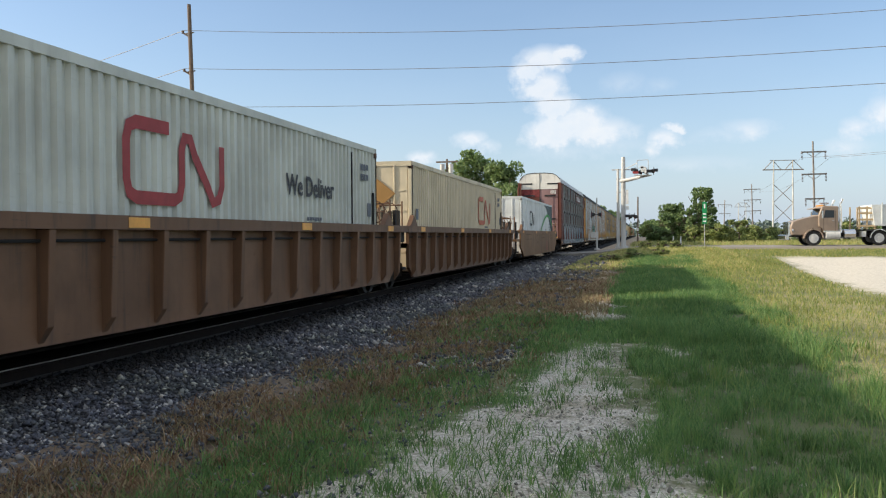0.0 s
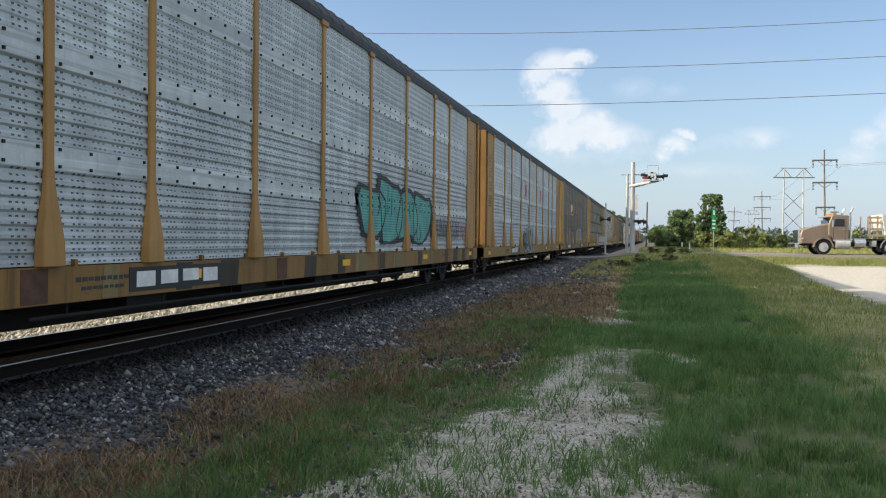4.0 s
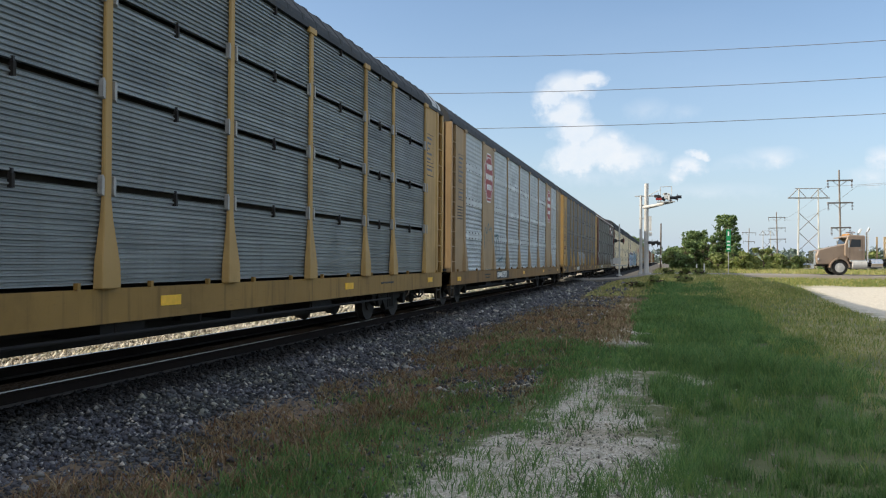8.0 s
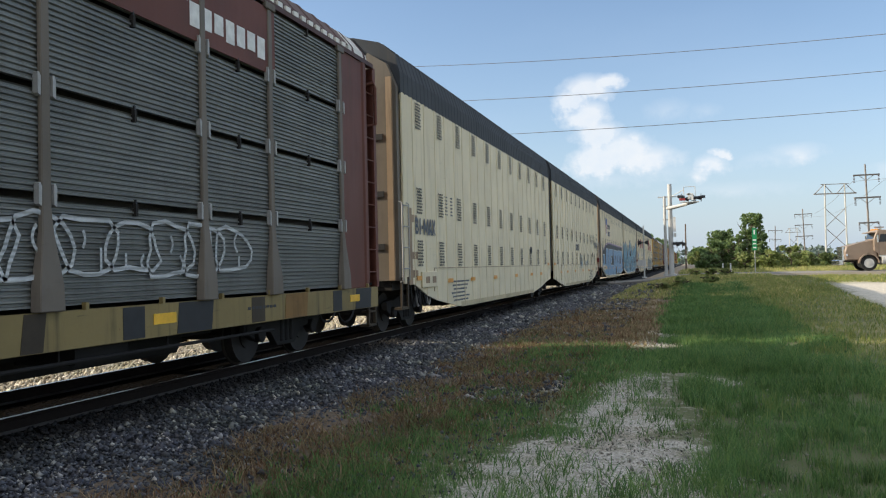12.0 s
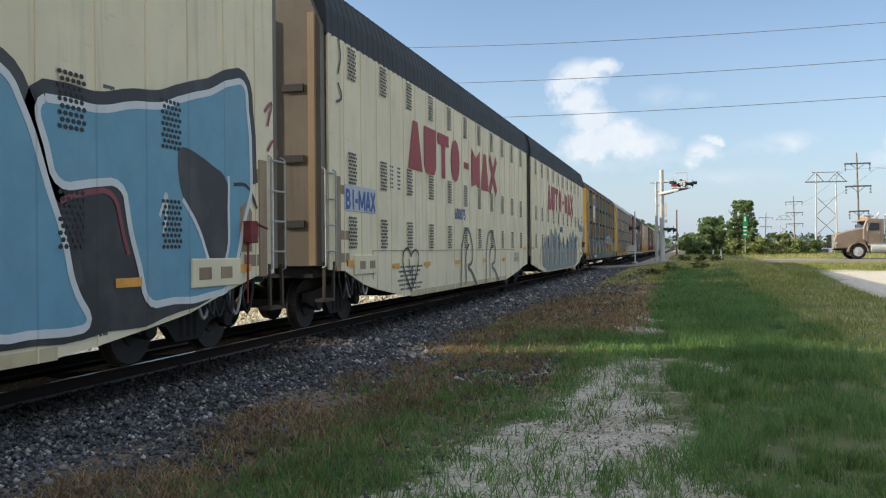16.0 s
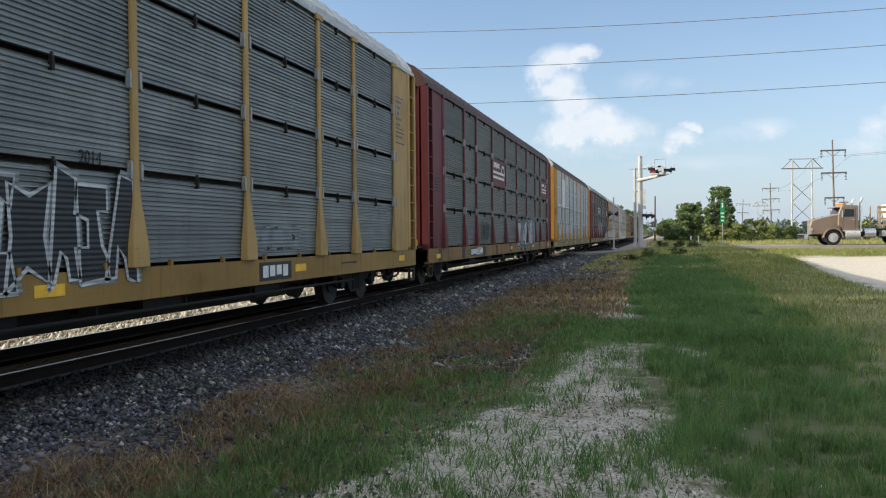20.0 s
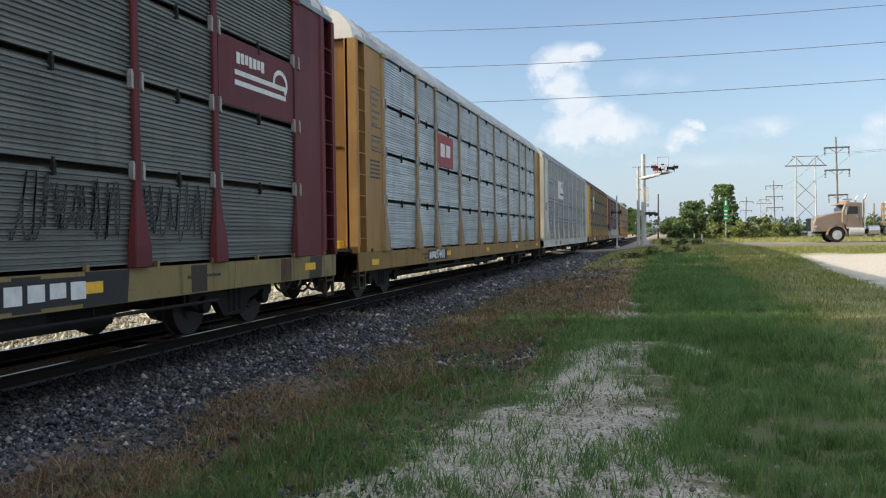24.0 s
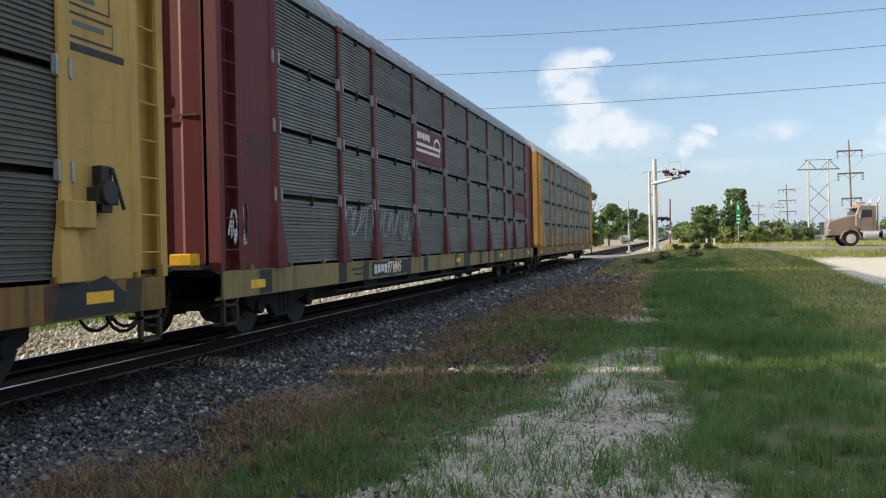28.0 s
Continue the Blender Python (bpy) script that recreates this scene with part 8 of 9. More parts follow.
        box(bm, 2.4, 2.48, sy * 1.4 - 0.1, sy * 1.4 + 0.1, 1.95, 2.45)
        part("mirror", bm, M["chrome"], T)
        for x in (1.95, 6.3, 7.6):
            w = put("wheel", stored("truck_rim", lambda bm: (rod(bm, (0, -0.148, 0), (0, 0.148, 0), 0.33, seg=20), rod(bm, (0, -0.2, 0), (0, 0.2, 0), 0.12, seg=12))), M["steel_pale"], T, (x, sy * 0.95, 0.52))
            put("tyre", stored("truck_tyre", fill_tyre), M["tyre"], w)
    bm = bmesh.new()
    box(bm, 0.6, 9.2, -0.45, -0.3, 0.62, 0.9)
    box(bm, 0.6, 9.2, 0.3, 0.45, 0.62, 0.9)
    part("frame", bm, M["black"], T)
    bm = bmesh.new()
    prism(bm, [(2.6, 0.95), (3.58, 0.95), (3.58, 1.05), (2.6, 1.05)], "y", -1.1, -1.078)
    part("side_trim", bm, M["chrome"], T)
    for x0, x1 in ((2.6, 2.612), (3.4, 3.412)):
        bm = bmesh.new()
        box(bm, x0, x1, -1.086, -1.078, 1.06, 2.6)
        part("door_seam", bm, M["black"], T)
    bm = bmesh.new()
    box(bm, 3.2, 3.32, -1.11, -1.08, 1.75, 1.79)
    part("door_handle", bm, M["chrome"], T)
    for k in range(5):
        bm = bmesh.new()
        rod(bm, (2.62, -0.8 + k * 0.4, 2.82), (2.62, -0.8 + k * 0.4, 2.92), 0.05)
        part("roof_light", bm, M["orange_strip"], T)
    bm = bmesh.new()
    rod(bm, (2.9, -0.5, 2.84), (2.9, -0.5, 3.1), 0.07)
    rod(bm, (2.5, -0.5, 3.02), (3.1, -0.5, 3.02), 0.06)
    part("air_horn", bm, M["chrome"], T)
    bm = bmesh.new()
    for x in (6.3, 7.6):
        arc = [(x + 0.64 * math.cos(a), 0.52 + 0.64 * math.sin(a)) for a in [i * math.pi / 9 for i in range(10)]]
        inner = [(x + 0.58 * math.cos(a), 0.52 + 0.58 * math.sin(a)) for a in [i * math.pi / 9 for i in range(9, -1, -1)]]
        prism(bm, arc + inner, "y", -1.2, -0.7)
    part("mud_guard", bm, M["chrome"], T)
    bm = bmesh.new()
    box(bm, 5.15, 5.45, -1.05, 1.05, 0.6, 1.0)
    part("step_box", bm, M["steel_pale"], T)
    tr = thing("truck_trailer", "white dump trailer with a pale timber headboard behind the truck", "trailer", at=(9.88, 65.6, 0.42), turn=(0, 0, 4))
    bm = bmesh.new()
    prism(bm, [(5.95, 1.4), (5.75, 2.85), (16.5, 3.05), (16.5, 1.3), (9.0, 1.3)], "y", -1.25, 1.25)
    part("body", bm, M["container_c"], tr)
    for i in range(12):
        bm = bmesh.new()
        box(bm, 6.4 + i * 0.8, 6.48 + i * 0.8, -1.29, -1.25, 1.5, 3.0)
        part("rib", bm, M["container_c"], tr)
    for x in (4.95, 5.45, 5.95):
        for sy in (-1.06, 1.06):
            bm = bmesh.new()
            box(bm, x, x + 0.1, sy - 0.04, sy + 0.04, 1.15, 2.75)
            part("stake", bm, M["ply"], tr, "pale timber stake")
    for z in (1.3, 1.75, 2.2, 2.55):
        bm = bmesh.new()
        box(bm, 4.85, 6.1, -1.13, -1.1, z, z + 0.14)
        part("plank", bm, M["ply"], tr, "pale timber plank")
    bm = bmesh.new()
    box(bm, 7.0, 16.5, -0.5, 0.5, 1.1, 1.35)
    box(bm, 4.5, 7.2, -0.8, 0.8, 1.02, 1.14)
    part("frame", bm, M["black"], tr)
    for x in (14.2, 15.5):
        for sy in (-1, 1):
            w = put("wheel", stored("truck_rim", None), M["steel_pale"], tr, (x, sy * 0.95, 0.52))
            put("tyre", stored("truck_tyre", None), M["tyre"], w)


build_cantilever()
build_gate()
build_signs()
build_power()
build_truck()


# ---- trees and hedges ----
LEAF = islands("leaves", [(0.12, 0.19, 0.08), (0.17, 0.26, 0.10), (0.24, 0.33, 0.13), (0.15, 0.23, 0.10)], 0.6, through=0.35)
LEAF_PALE = islands("pale leaves", [(0.17, 0.23, 0.075), (0.24, 0.30, 0.10), (0.33, 0.355, 0.14)], 0.65, through=0.35)


def leaves_mesh(name, centres, radii, per, size, seed, mat):
    """Leaf clusters: small bent quads scattered through lumpy balls."""
    rng = np.random.default_rng(seed)
    k = len(centres)
    c = np.repeat(np.array(centres), per, 0)
    r = np.repeat(np.array(radii), per, 0)
    d = rng.normal(size=(k * per, 3))
    d /= np.linalg.norm(d, axis=1, keepdims=True)
    pos = c + d * r * rng.uniform(0.55, 1.08, (k * per, 1)) * np.array([1, 1, 0.85])
    a = rng.normal(size=(k * per, 3)) + d * 0.4
    a /= np.linalg.norm(a, axis=1, keepdims=True)
    b = np.cross(a, rng.normal(size=(k * per, 3)))
    b /= np.linalg.norm(b, axis=1, keepdims=True)
    s = size * rng.uniform(0.5, 1.3, (k * per, 1))
    v = np.stack([pos - a * s, pos + b * s * 0.6, pos + a * s, pos - b * s * 0.6], 1).reshape(-1, 3)
    f = np.arange(len(v)).reshape(-1, 4)
    return arrays_mesh(name, v, f, mat)


def tree(name, x, y, z, h, w, seed, label, mat=None, clumps=34, per=150, size=0.2, group="trees", low=0.25, fluff=1.0):
    rng = random.Random(seed)
    t = thing(name, label, "tree" if name == "tree" else "bush", group, (x, y, z))
    bm = bmesh.new()
    tips = []
    rod(bm, (0, 0, 0), (0.1, 0, h * 0.45), h * 0.022 + 0.04, h * 0.014 + 0.02, 8)
    for i in range(7):
        a, u = i * 0.9 + rng.uniform(0, 0.5), rng.uniform(0.25, 0.45)
        q = Vector((math.cos(a) * w * 0.3, math.sin(a) * w * 0.3, h * rng.uniform(0.55, 0.8)))
        rod(bm, (0.1 * u, 0, h * u), q, h * 0.011 + 0.015, 0.02, 6)
        for _ in range(3):
            tip = q + Vector((rng.uniform(-1, 1) * w * 0.16, rng.uniform(-1, 1) * w * 0.16, rng.uniform(-0.05, 0.15) * h))
            rod(bm, q, tip, 0.025, 0.01, 5)
    part("trunk", bm, M["bark"], t)
    cs, rs = [], []
    for i in range(clumps):
        a, u = rng.uniform(0, math.tau), rng.random() ** 0.7
        zz = rng.uniform(low, 0.95)
        spread = w * 0.5 * (0.55 + 0.45 * math.sin(min(1, (zz - low) / (0.97 - low) * 1.15 + 0.15) * math.pi))
        cs.append((math.cos(a) * spread * u, math.sin(a) * spread * u, h * zz))
        rs.append([rng.uniform(0.06, 0.14) * w * fluff])
    ob = new("crown", leaves_mesh("crown", cs, rs, per, size, seed, mat or LEAF))
    ob.parent = t
    return t


def build_trees():
    tree("tree", 6.5, 97.0, 0.3, 6.3, 3.7, 1, "broad leafy tree behind the crossing road", clumps=230, per=70, size=0.11, low=0.10, fluff=0.65)
    tree("tree", 3.4, 99.0, 0.3, 4.5, 4.4, 2, "spreading bushy tree beside the road", clumps=220, per=70, size=0.11, low=0.06, fluff=0.65)
    for i, (x, y, h, w, pale) in enumerate(((1.4, 100, 2.6, 3.2, 1), (2.3, 92, 1.8, 2.8, 0), (4.7, 96, 3.3, 4.2, 0), (1.9, 97, 3.0, 3.6, 0), (6.9, 95, 2.6, 3.4, 0), (5.1, 95.5, 4.4, 3.2, 0), (3.0, 96, 3.8, 3.4, 0), (5.2, 90, 2.0, 3.2, 1), (7.2, 88, 2.4, 3.4, 1), (9.5, 90, 2.6, 3.4, 1), (11.8, 96, 2.3, 4.0, 1), (14.2, 100, 1.9, 4.0, 1), (16.5, 98, 2.6, 3.6, 0), (18.6, 96, 2.9, 4.0, 0), (21.0, 98, 2.2, 4.6, 1), (25.0, 100, 2.6, 4.6, 0), (29.5, 100, 2.4, 5.0, 1), (3.4, 104, 3.0, 4.0, 1), (13.0, 106, 1.8, 5.0, 0), (33.5, 102, 3.0, 5.0, 0), (38.0, 104, 3.0, 6.0, 0))):
        tree("bush", x, y, 0.3, h * 0.88, w, 20 + i, ("pale green" if pale else "dark green") + " bush in the hedge along the road", LEAF_PALE if pale else LEAF, 18, 110, 0.16, "hedge bushes", 0.05)
    for i, (x, y, h, w) in enumerate(((-34, 172, 19, 15), (-26, 168, 16.5, 13), (-20.5, 178, 13, 10), (-43, 190, 14, 14))):
        tree("tree", x, y, -0.4, h, w, 60 + i, "tall dark tree beyond the track", None, 46, 160, 0.42)
    for i, (x, y, h, w) in enumerate(((-15.0, 150, 9.6, 8), (-18.5, 165, 10.0, 8), (-14.0, 190, 9.0, 9), (-13.0, 240, 10.0, 10), (-14, 300, 11, 12), (-12.5, 380, 12, 14), (-13, 480, 13, 18), (6.5, 190, 5.0, 8), (4.0, 300, 6.0, 10), (5.0, 420, 8.0, 14))):
        tree("tree", x, y, -0.3, h, w, 80 + i, "green tree in the row along the track", None, 30, 130, 0.4, "trees along the track", 0.1)
    # the woods on the horizon
    rng = random.Random(3)
    cs, rs = [], []
    for i in range(420):
        a = rng.uniform(-0.75, 0.75)
        d = rng.uniform(700, 1000)
        cs.append((math.sin(a) * d, math.cos(a) * d, rng.uniform(1, 9)))
        rs.append([rng.uniform(6, 10)])
    tagged(new("far_woods", leaves_mesh("far_woods", cs, rs, 50, 2.2, 9, islands("distant foliage", [(0.10, 0.15, 0.14), (0.14, 0.19, 0.18), (0.18, 0.23, 0.22)], 0.9))), "hazy belt of woods on the horizon", "woods", kind="stuff")


build_trees()


# ---- ballast stones and grass ----
def build_stones():
    rng = np.random.default_rng(5)
    k = 150000
    u = rng.random(k)
    y = 2.2 + 70 * u ** 2.3
    x = rng.uniform(-6.42, -1.7, k)
    keep = (x > -6.43 + np.abs(rng.normal(0, 0.10, k))) & (x < -3.75 + rng.normal(0, 0.25, k)) | (rng.random(k) < 0.10) | ((np.abs(y - 11.3) < 1.6) & (x < -1.7) & (rng.random(k) < 0.3))
    x, y = x[keep], y[keep]
    k = len(x)
    off = np.abs(x - TRACK_X)
    z = np.interp(off, [0.95, 1.7, 3.0, 3.75, 4.2], [-0.25, -0.275, -0.38, -0.47, -0.36])
    z = np.maximum(z, ground_z(x, y) - 0.01)
    s = rng.lognormal(math.log(0.018), 0.35, k) * np.clip(1 + (y - 8) / 16, 1, 3.2)
    base = np.array([(1, 0, 0), (-1, 0, 0), (0, 1, 0), (0, -1, 0), (0, 0, 1), (0, 0, -1)], float)
    v = base[None] * rng.uniform(0.6, 1.3, (k, 6, 1)) + rng.normal(0, 0.22, (k, 6, 3))
    a = rng.uniform(0, math.tau, k)
    ca, sa = np.cos(a)[:, None], np.sin(a)[:, None]
    v = np.stack([v[..., 0] * ca - v[..., 1] * sa, v[..., 0] * sa + v[..., 1] * ca, v[..., 2] * 0.75], -1)
    v = v * s[:, None, None] + np.stack([x, y, z + s * 0.35 + rng.uniform(0, 0.03, k)], -1)[:, None]
    tri = np.array([(0, 2, 4), (2, 1, 4), (1, 3, 4), (3, 0, 4), (2, 0, 5), (1, 2, 5), (3, 1, 5), (0, 3, 5)])
    f = (np.arange(k)[:, None, None] * 6 + tri[None]).reshape(-1, 3)
    mat = islands("ballast stones", [(0.025, 0.028, 0.040), (0.058, 0.063, 0.084), (0.095, 0.102, 0.130), (0.072, 0.07, 0.075), (0.125, 0.133, 0.157), (0.07, 0.076, 0.10), (0.155, 0.16, 0.175), (0.46, 0.45, 0.43)], 0.85, oily=True)
    tagged(new("ballast_stones", arrays_mesh("ballast_stones", v.reshape(-1, 3), f, mat)), "loose crushed blue-grey ballast stones with a few pale ones", "gravel", kind="stuff")
    # sunlit limestone beyond the far rail
    k = 26000
    y = 4.0 + 75 * rng.random(k) ** 1.7
    x = rng.uniform(-12.2, -9.0, k)
    s = rng.lognormal(math.log(0.028), 0.35, k) * np.clip(1 + (y - 12) / 20, 1, 3)
    z = np.maximum(np.interp(-x + TRACK_X, [1.7, 2.6, 3.75, 4.2], [-0.30, -0.38, -0.47, -0.36]), ground_z(x, y) - 0.01)
    v = base[None] * rng.uniform(0.6, 1.3, (k, 6, 1)) + rng.normal(0, 0.22, (k, 6, 3))
    v = v * s[:, None, None] + np.stack([x, y, z + s * 0.4], -1)[:, None]
    f = (np.arange(k)[:, None, None] * 6 + tri[None]).reshape(-1, 3)
    tagged(new("limestone_ballast", arrays_mesh("limestone_ballast", v.reshape(-1, 3), f, islands("pale limestone", [(0.20, 0.18, 0.15), (0.42, 0.38, 0.32), (0.60, 0.56, 0.48), (0.30, 0.27, 0.22), (0.68, 0.64, 0.56)], 0.9))), "pale limestone ballast in the sun beyond the far rail", "gravel", kind="stuff")
    # pebbles on the pale gravel strip and dust
    k = 9000
    y = 4 + 17 * rng.random(k) ** 1.4
    x = rng.normal(-0.7, 0.75, k)
    s = rng.lognormal(math.log(0.009), 0.4, k)
    z = ground_z(x, y)
    v = base[None] * rng.uniform(0.6, 1.3, (k, 6, 1)) + rng.normal(0, 0.2, (k, 6, 3))
    v = v * s[:, None, None] + np.stack([x, y, z + 0.01], -1)[:, None]
    f = (np.arange(k)[:, None, None] * 6 + tri[None]).reshape(-1, 3)
    tagged(new("gravel_pebbles", arrays_mesh("gravel_pebbles", v.reshape(-1, 3), f, islands("pale pebbles", [(0.16, 0.15, 0.13), (0.3, 0.28, 0.25), (0.45, 0.43, 0.38), (0.6, 0.57, 0.52)], 0.9))), "pale limestone pebbles on the gravel strip", "gravel", kind="stuff")


def blades(name, x, y, h, w, lean, rng, mat, label, category="grass"):
    """Grass: each blade a tapered strip of three joints, bent over."""
    k = len(x)
    z = np.where(x < -4.35, -0.44, ground_z(x, y)) - 0.01
    a = rng.uniform(0, math.tau, k)
    b = rng.uniform(0, math.tau, k)
    side = np.stack([np.cos(a), np.sin(a), np.zeros(k)], -1) * (w * 0.5)[:, None]
    tip = np.stack([np.cos(b), np.sin(b), np.zeros(k)], -1) * (lean * h)[:, None]
    root = np.stack([x, y, z], -1)
    up = np.stack([np.zeros(k), np.zeros(k), h], -1)
    p1 = root + up * 0.55 + tip * 0.3
    p2 = root + up * 0.95 + tip
    v = np.stack([root - side, root + side, p1 - side * 0.8, p1 + side * 0.8, p2], 1).reshape(-1, 3)
    tri = np.array([(0, 1, 3), (0, 3, 2), (2, 3, 4)])
    f = (np.arange(k)[:, None, None] * 5 + tri[None]).reshape(-1, 3)
    tagged(new(name, arrays_mesh(name, v, f, mat)), label, category, kind="stuff")


def value_noise(x, y, scale, seed):
    rng = np.random.default_rng(seed)
    g = rng.random((64, 64))
    u, v = x / scale + 200, y / scale + 200
    i, j = np.floor(u).astype(int), np.floor(v).astype(int)
    a, b = u - i, v - j
    a, b = a * a * (3 - 2 * a), b * b * (3 - 2 * b)
    i, j, i1, j1 = i % 64, j % 64, (i + 1) % 64, (j + 1) % 64
    return g[i, j] * (1 - a) * (1 - b) + g[i1, j] * a * (1 - b) + g[i, j1] * (1 - a) * b + g[i1, j1] * a * b


def build_grass():
    rng = np.random.default_rng(8)
    green = islands("green grass", [(0.085, 0.18, 0.062), (0.128, 0.25, 0.08), (0.185, 0.325, 0.10), (0.27, 0.37, 0.14)], 0.6, through=0.5)
    dry = islands("dry grass", [(0.13, 0.07, 0.038), (0.21, 0.12, 0.065), (0.30, 0.20, 0.115), (0.42, 0.33, 0.21), (0.15, 0.145, 0.06)], 0.8, through=0.3)
    straw = islands("yellowing grass", [(0.28, 0.35, 0.09), (0.44, 0.43, 0.15), (0.64, 0.55, 0.28), (0.27, 0.37, 0.11)], 0.75, through=0.5)
    young = islands("young grass", [(0.16, 0.26, 0.07), (0.24, 0.34, 0.10), (0.36, 0.40, 0.17), (0.20, 0.30, 0.08)], 0.7, through=0.5)
    meadow = islands("meadow grass", [(0.16, 0.24, 0.07), (0.26, 0.32, 0.095), (0.44, 0.42, 0.15), (0.21, 0.285, 0.08), (0.58, 0.49, 0.21)], 0.75, through=0.5)

    def scatter(k, x0, x1, y0, y1, power):
        return rng.uniform(x0, x1, k), y0 + (y1 - y0) * rng.random(k) ** power

    def tufts(cx, cy, per, spread):
        k = len(cx)
        d = np.repeat(np.clip(cy / 9, 1, 3), per)
        return np.repeat(cx, per) + rng.normal(0, spread, k * per) * d, np.repeat(cy, per) + rng.normal(0, spread, k * per) * d

    def thick(y, lo, hi, most=4):
        return rng.uniform(lo, hi, len(y)) * np.clip(y / 8, 1, most)

    left_edge = lambda y: np.interp(y, [4, 6, 8, 9, 12, 13.2, 15], [-2.45, -1.95, -1.65, -1.35, -1.25, -0.9, -0.6])
    right_edge = lambda y: np.interp(y, [4, 6.7, 8.4, 10, 12, 15, 22], [0.75, 0.28, -0.1, -0.3, -0.45, -0.6, -0.3])
    brown_edge = lambda y: np.interp(y, [4, 7, 9, 12, 15, 18, 64], [-3.05, -3.0, -2.55, -2.3, -1.95, -2.3, -2.2])

    # lush clumps beside the gravel, thinning out towards it
    cx, cy = scatter(7600, -0.7, 3.6, 1.2, 46, 1.65)
    edge = right_edge(cy) + 0.9 * (value_noise(cx * 0 + 7, cy, 0.9, 2) - 0.45) + 0.8 * (value_noise(cx, cy, 0.4, 22) - 0.5)
    keep = (cx > edge) & (value_noise(cx, cy, 0.7, 1) + rng.random(len(cx)) * 0.5 > 0.52) & (cx < 1.9 + 0.9 * value_noise(cx, cy, 1.5, 23) + rng.normal(0, 0.15, len(cx)))
    cx, cy = cx[keep], cy[keep]
    per = 36
    size = np.repeat(rng.uniform(0.55, 1.3, len(cx)) * (0.45 + 1.1 * value_noise(cx, cy, 1.2, 3)), per)
    x, y = tufts(cx, cy, per, 0.05)
    blades("lush_grass", x, y, rng.uniform(0.06, 0.25, len(x)) * size, thick(y, 0.004, 0.008), rng.uniform(0.1, 0.9, len(x)), rng, green, "lush green grass in clumps beside the gravel")
    # yellow-green young blades mixed in
    cx, cy = scatter(320, -0.2, 3.2, 4.5, 40, 1.4)
    keep = cx > right_edge(cy) + 0.15
    x, y = tufts(cx[keep], cy[keep], 12, 0.07)
    blades("pale_grass", x, y, rng.uniform(0.10, 0.24, len(x)), thick(y, 0.006, 0.012), rng.uniform(0.1, 0.6, len(x)), rng, young, "yellow-green blades among the lush grass")
    x, y = scatter(150, 0.3, 4.0, 4.5, 22, 1.3)
    blades("seed_stalks", x, y, rng.uniform(0.24, 0.40, len(x)), rng.uniform(0.004, 0.008, len(x)), rng.uniform(0.1, 0.4, len(x)), rng, young, "pale seed stalks standing over the grass")
    # green belt between the dead growth and the gravel
    cx, cy = scatter(3600, -3.4, -0.8, 3.9, 17.5, 1.7)
    lo, hi = brown_edge(cy) - 0.1, np.where(cy < 12.5, left_edge(cy) + 0.1, -1.2)
    d = value_noise(cx, cy, 0.7, 4)
    keep = (cx > lo) & (cx < hi) & (d + rng.random(len(cx)) * 0.55 > 0.66)
    keep |= (cx > -2.9) & (cx < -1.2) & (np.abs(cy - 15.2) < 1.9) & (d + rng.random(len(cx)) * 0.4 > 0.4)
    keep &= ~((np.abs(cx + 2.0) < 0.4) & (np.abs(cy - 11.2) < 1.3) & (rng.random(len(cx)) < 0.85))
    cx, cy = cx[keep], cy[keep]
    x, y = tufts(cx, cy, 18, 0.055)
    blades("verge_grass", x, y, rng.uniform(0.04, 0.15, len(x)) * np.repeat(rng.uniform(0.6, 1.2, len(cx)), 18), thick(y, 0.0045, 0.010), rng.uniform(0.1, 0.8, len(x)), rng, green, "short green grass along the gravel strip")
    # brown dead growth, low and matted, ragged towards the ballast
    cx, cy = scatter(6500, -4.5, -1.0, 3.6, 30, 1.8)
    d = value_noise(cx, cy, 0.6, 6)
    keep = (cx > -4.1 + 0.8 * (value_noise(cx * 0, cy, 1.0, 61) - 0.5)) & (cx < brown_edge(cy) + 0.35) & (d + rng.random(len(cx)) * 0.55 > 0.58)
    keep |= (cx > brown_edge(cy)) & (cx < left_edge(cy)) & (rng.random(len(cx)) < 0.2)
    cx, cy = cx[keep], cy[keep]
    x, y = tufts(cx, cy, 16, 0.08)
    tall = np.where(rng.random(len(x)) < 0.06, 1.9, 1.0)
    blades("dry_grass", x, y, rng.uniform(0.03, 0.12, len(x)) * tall, thick(y, 0.006, 0.014), rng.uniform(0.4, 1.5, len(x)) / tall, rng, dry, "brown dead grass and weeds beside the ballast")
    # sparse dead stubble on the bare earth further along
    x, y = scatter(26000, -4.0, -0.7, 17, 60, 1.4)
    keep = value_noise(x, y, 1.3, 62) + rng.random(len(x)) * 0.5 > 0.66
    x, y = x[keep], y[keep]
    stub = islands("dead stubble", [(0.20, 0.13, 0.075), (0.32, 0.24, 0.15), (0.42, 0.34, 0.22), (0.20, 0.20, 0.09)], 0.85, through=0.2)
    blades("dead_stubble", x, y, rng.uniform(0.04, 0.14, len(x)), thick(y, 0.006, 0.012), rng.uniform(0.3, 1.2, len(x)), rng, stub, "pale dead stubble on bare earth")
    # single green tufts in the dead growth
    k = 210
    cx, cy = rng.uniform(-3.7, -2.0, k), 3.8 + 16 * rng.random(k) ** 1.5
    x, y = tufts(cx, cy, 16, 0.05)
    blades("verge_tufts", x, y, np.repeat(rng.uniform(0.07, 0.2, k), 16) * rng.uniform(0.5, 1.1, k * 16), thick(y, 0.006, 0.012, 3), rng.uniform(0.2, 0.9, k * 16), rng, green, "green tufts among the dead grass")
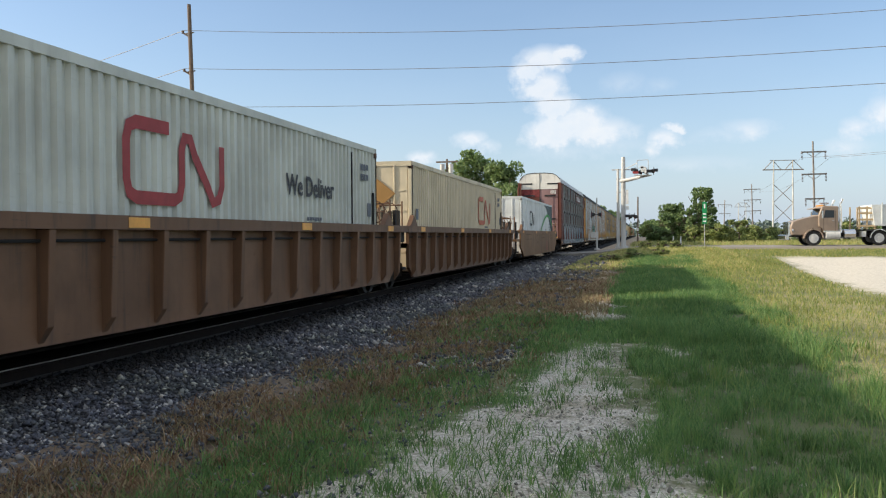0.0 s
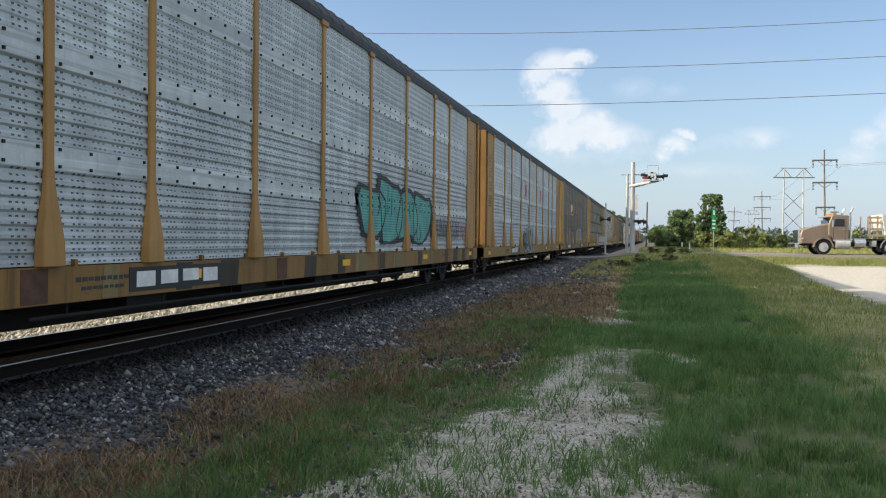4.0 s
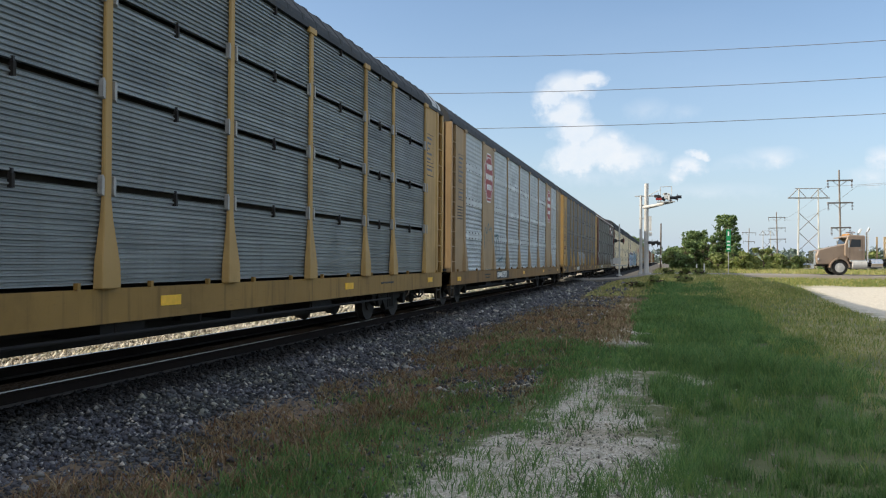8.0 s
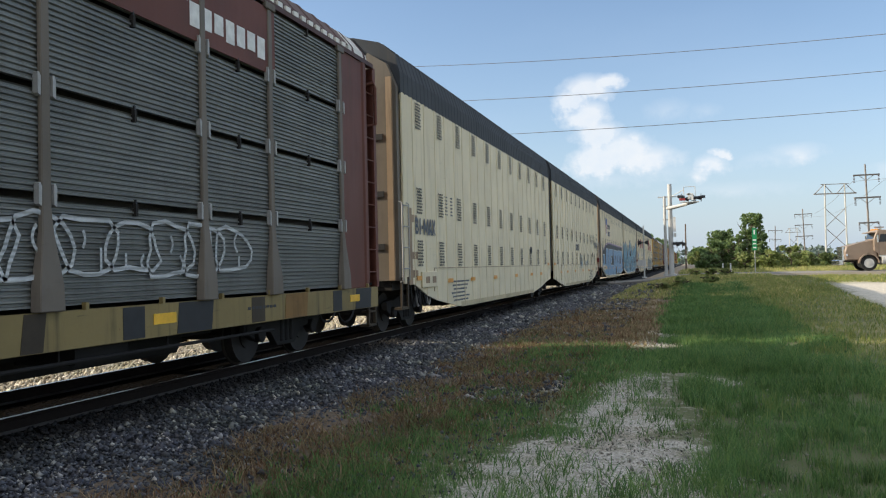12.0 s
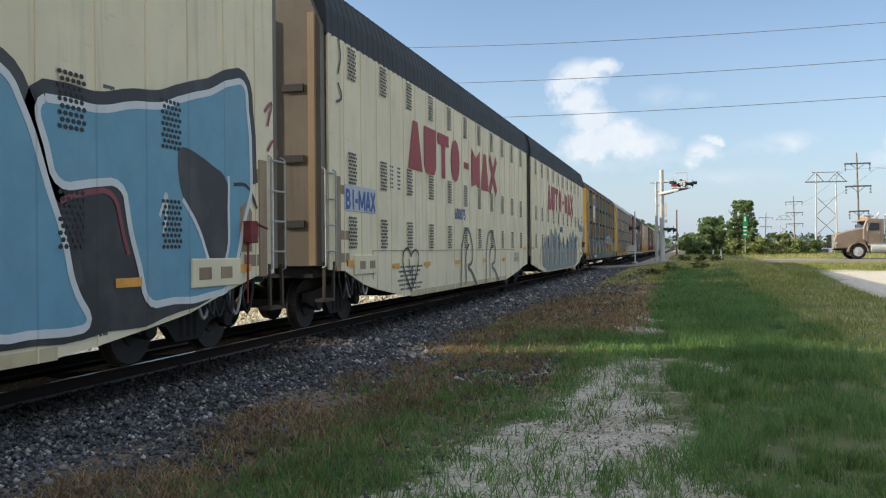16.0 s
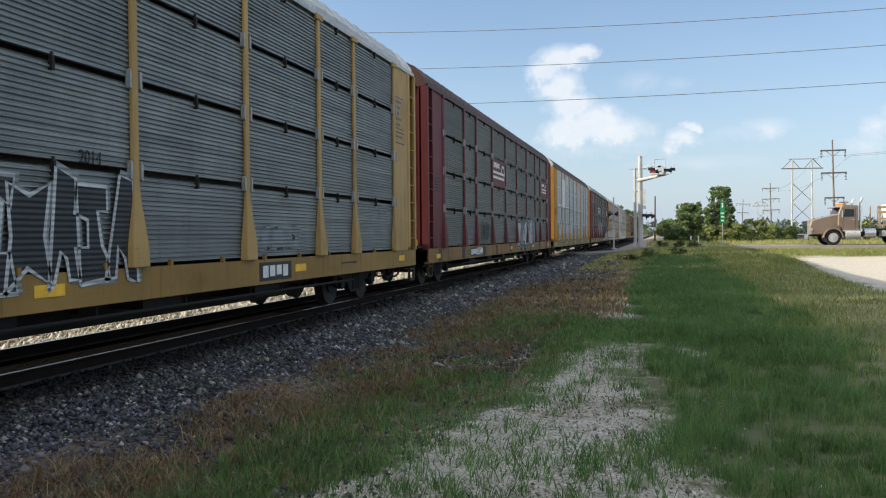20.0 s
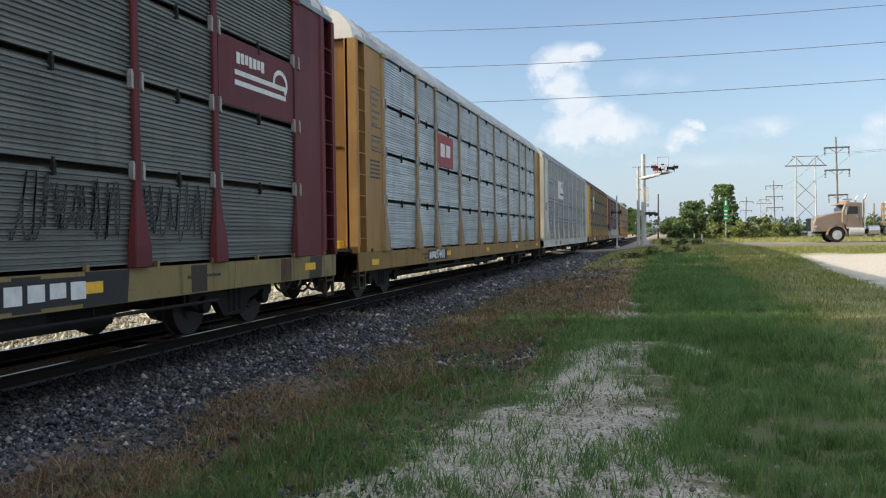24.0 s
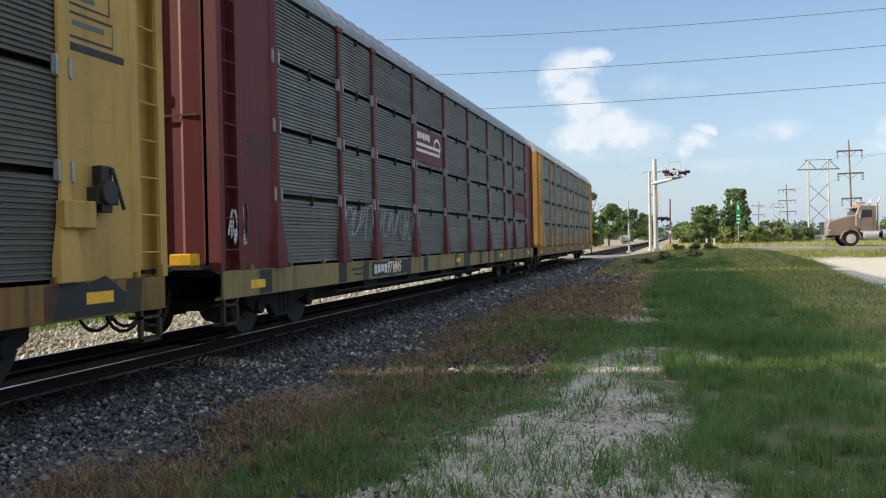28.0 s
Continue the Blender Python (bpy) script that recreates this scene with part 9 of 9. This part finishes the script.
    # rank growth beyond the far ballast
    x, y = rng.uniform(-20, -12.6, 40000), rng.uniform(-4, 80, 40000)
    blades("far_weeds", x, y, rng.uniform(0.2, 0.55, len(x)), rng.uniform(0.03, 0.06, len(x)), rng.uniform(0.2, 0.8, len(x)), rng, green, "rank weeds beyond the far side of the track")
    # patchy cover where the gravel strip dies out
    cx, cy = scatter(2300, -1.5, 0.9, 11.5, 46, 1.6)
    d = value_noise(cx, cy, 0.8, 12)
    keep = (cy > 11.8 + 2 * value_noise(cx, cy, 0.8, 13)) & ((np.abs(cy - 19.0) > 3.2) | (np.abs(cx + 0.7) > 0.9)) & (d + rng.random(len(cx)) * 0.5 > 0.62) & ((cy < 20) | (cx > -0.8))
    x, y = tufts(cx[keep], cy[keep], 18, 0.06)
    blades("path_grass", x, y, rng.uniform(0.06, 0.2, len(x)), thick(y, 0.006, 0.013), rng.uniform(0.2, 0.8, len(x)), rng, green, "patchy short grass over old gravel")
    # tufts on the gravel, clustered
    k = 1900
    cx, cy = rng.uniform(-2.0, 0.5, k), 4.2 + 9.5 * rng.random(k) ** 1.2
    keep = (cx > left_edge(cy)) & (cx < right_edge(cy)) & (value_noise(cx, cy, 0.5, 71) + rng.random(k) * 0.5 > 0.55)
    cx, cy = cx[keep], cy[keep]
    k = len(cx)
    x, y = tufts(cx, cy, 9, 0.035)
    hh = np.repeat(rng.uniform(0.05, 0.22, k), 9) * rng.uniform(0.5, 1.1, k * 9)
    blades("gravel_tufts", x, y, hh, rng.uniform(0.005, 0.010, k * 9), rng.uniform(0.3, 1.0, k * 9), rng, green, "thin green tufts on the pale gravel")
    # yellowing field towards the lot and the road
    x, y = scatter(230000, 2.0, 26, 0, 55, 1.4)
    d = value_noise(x, y, 2.2, 7)
    lot = (x - y * 0.03 > 5.2) & (y > 24.5) & (y < 47)
    keep = ~lot & (d + rng.random(len(x)) * 0.8 > 0.5) & (x < 4 + y * 0.62)
    x, y = x[keep], y[keep]
    blades("field_grass", x, y, rng.uniform(0.05, 0.17, len(x)), rng.uniform(0.005, 0.010, len(x)) * np.clip(y / 10, 1, 4), rng.uniform(0.2, 0.8, len(x)), rng, meadow, "yellowing field grass")
    # verge before and behind the road
    x, y = np.concatenate([rng.uniform(-3.5, 5, 26000), rng.uniform(-1, 60, 30000)]), np.concatenate([rng.uniform(38, 60.0, 26000), rng.uniform(72.5, 100, 30000)])
    d = value_noise(x, y, 2.5, 9)
    keep = d + rng.random(len(x)) * 0.6 > 0.55
    x, y = x[keep], y[keep]
    blades("road_verge", x, y, rng.uniform(0.06, 0.22, len(x)) * np.where(y > 70, 2.0, 1.0), rng.uniform(0.03, 0.06, len(x)), rng.uniform(0.2, 0.8, len(x)), rng, straw, "weedy verge along the crossing road")
    for i, (wx, wy) in enumerate(((-0.4, 46), (-1.6, 44.5), (0.9, 48), (1.3, 57), (2.2, 58), (0.2, 58.5))):
        tree("weed", wx, wy, float(ground_z(np.array(wx), np.array(wy))), 0.45, 1.1, 140 + i, "leafy weed clump in the verge", LEAF_PALE, 12, 200, 0.05, "weed clumps", 0.05)


build_stones()
build_grass()


# ---- the train rolls past ----
def motions():
    for ob, y in MOVING:
        walk(ob, [(t, pose(TRACK_X, y - SPEED * t, 0)) for t in (0.0, 4.0, 8.0, 12.0, 16.0, 20.0, 24.0, END)])


motions()
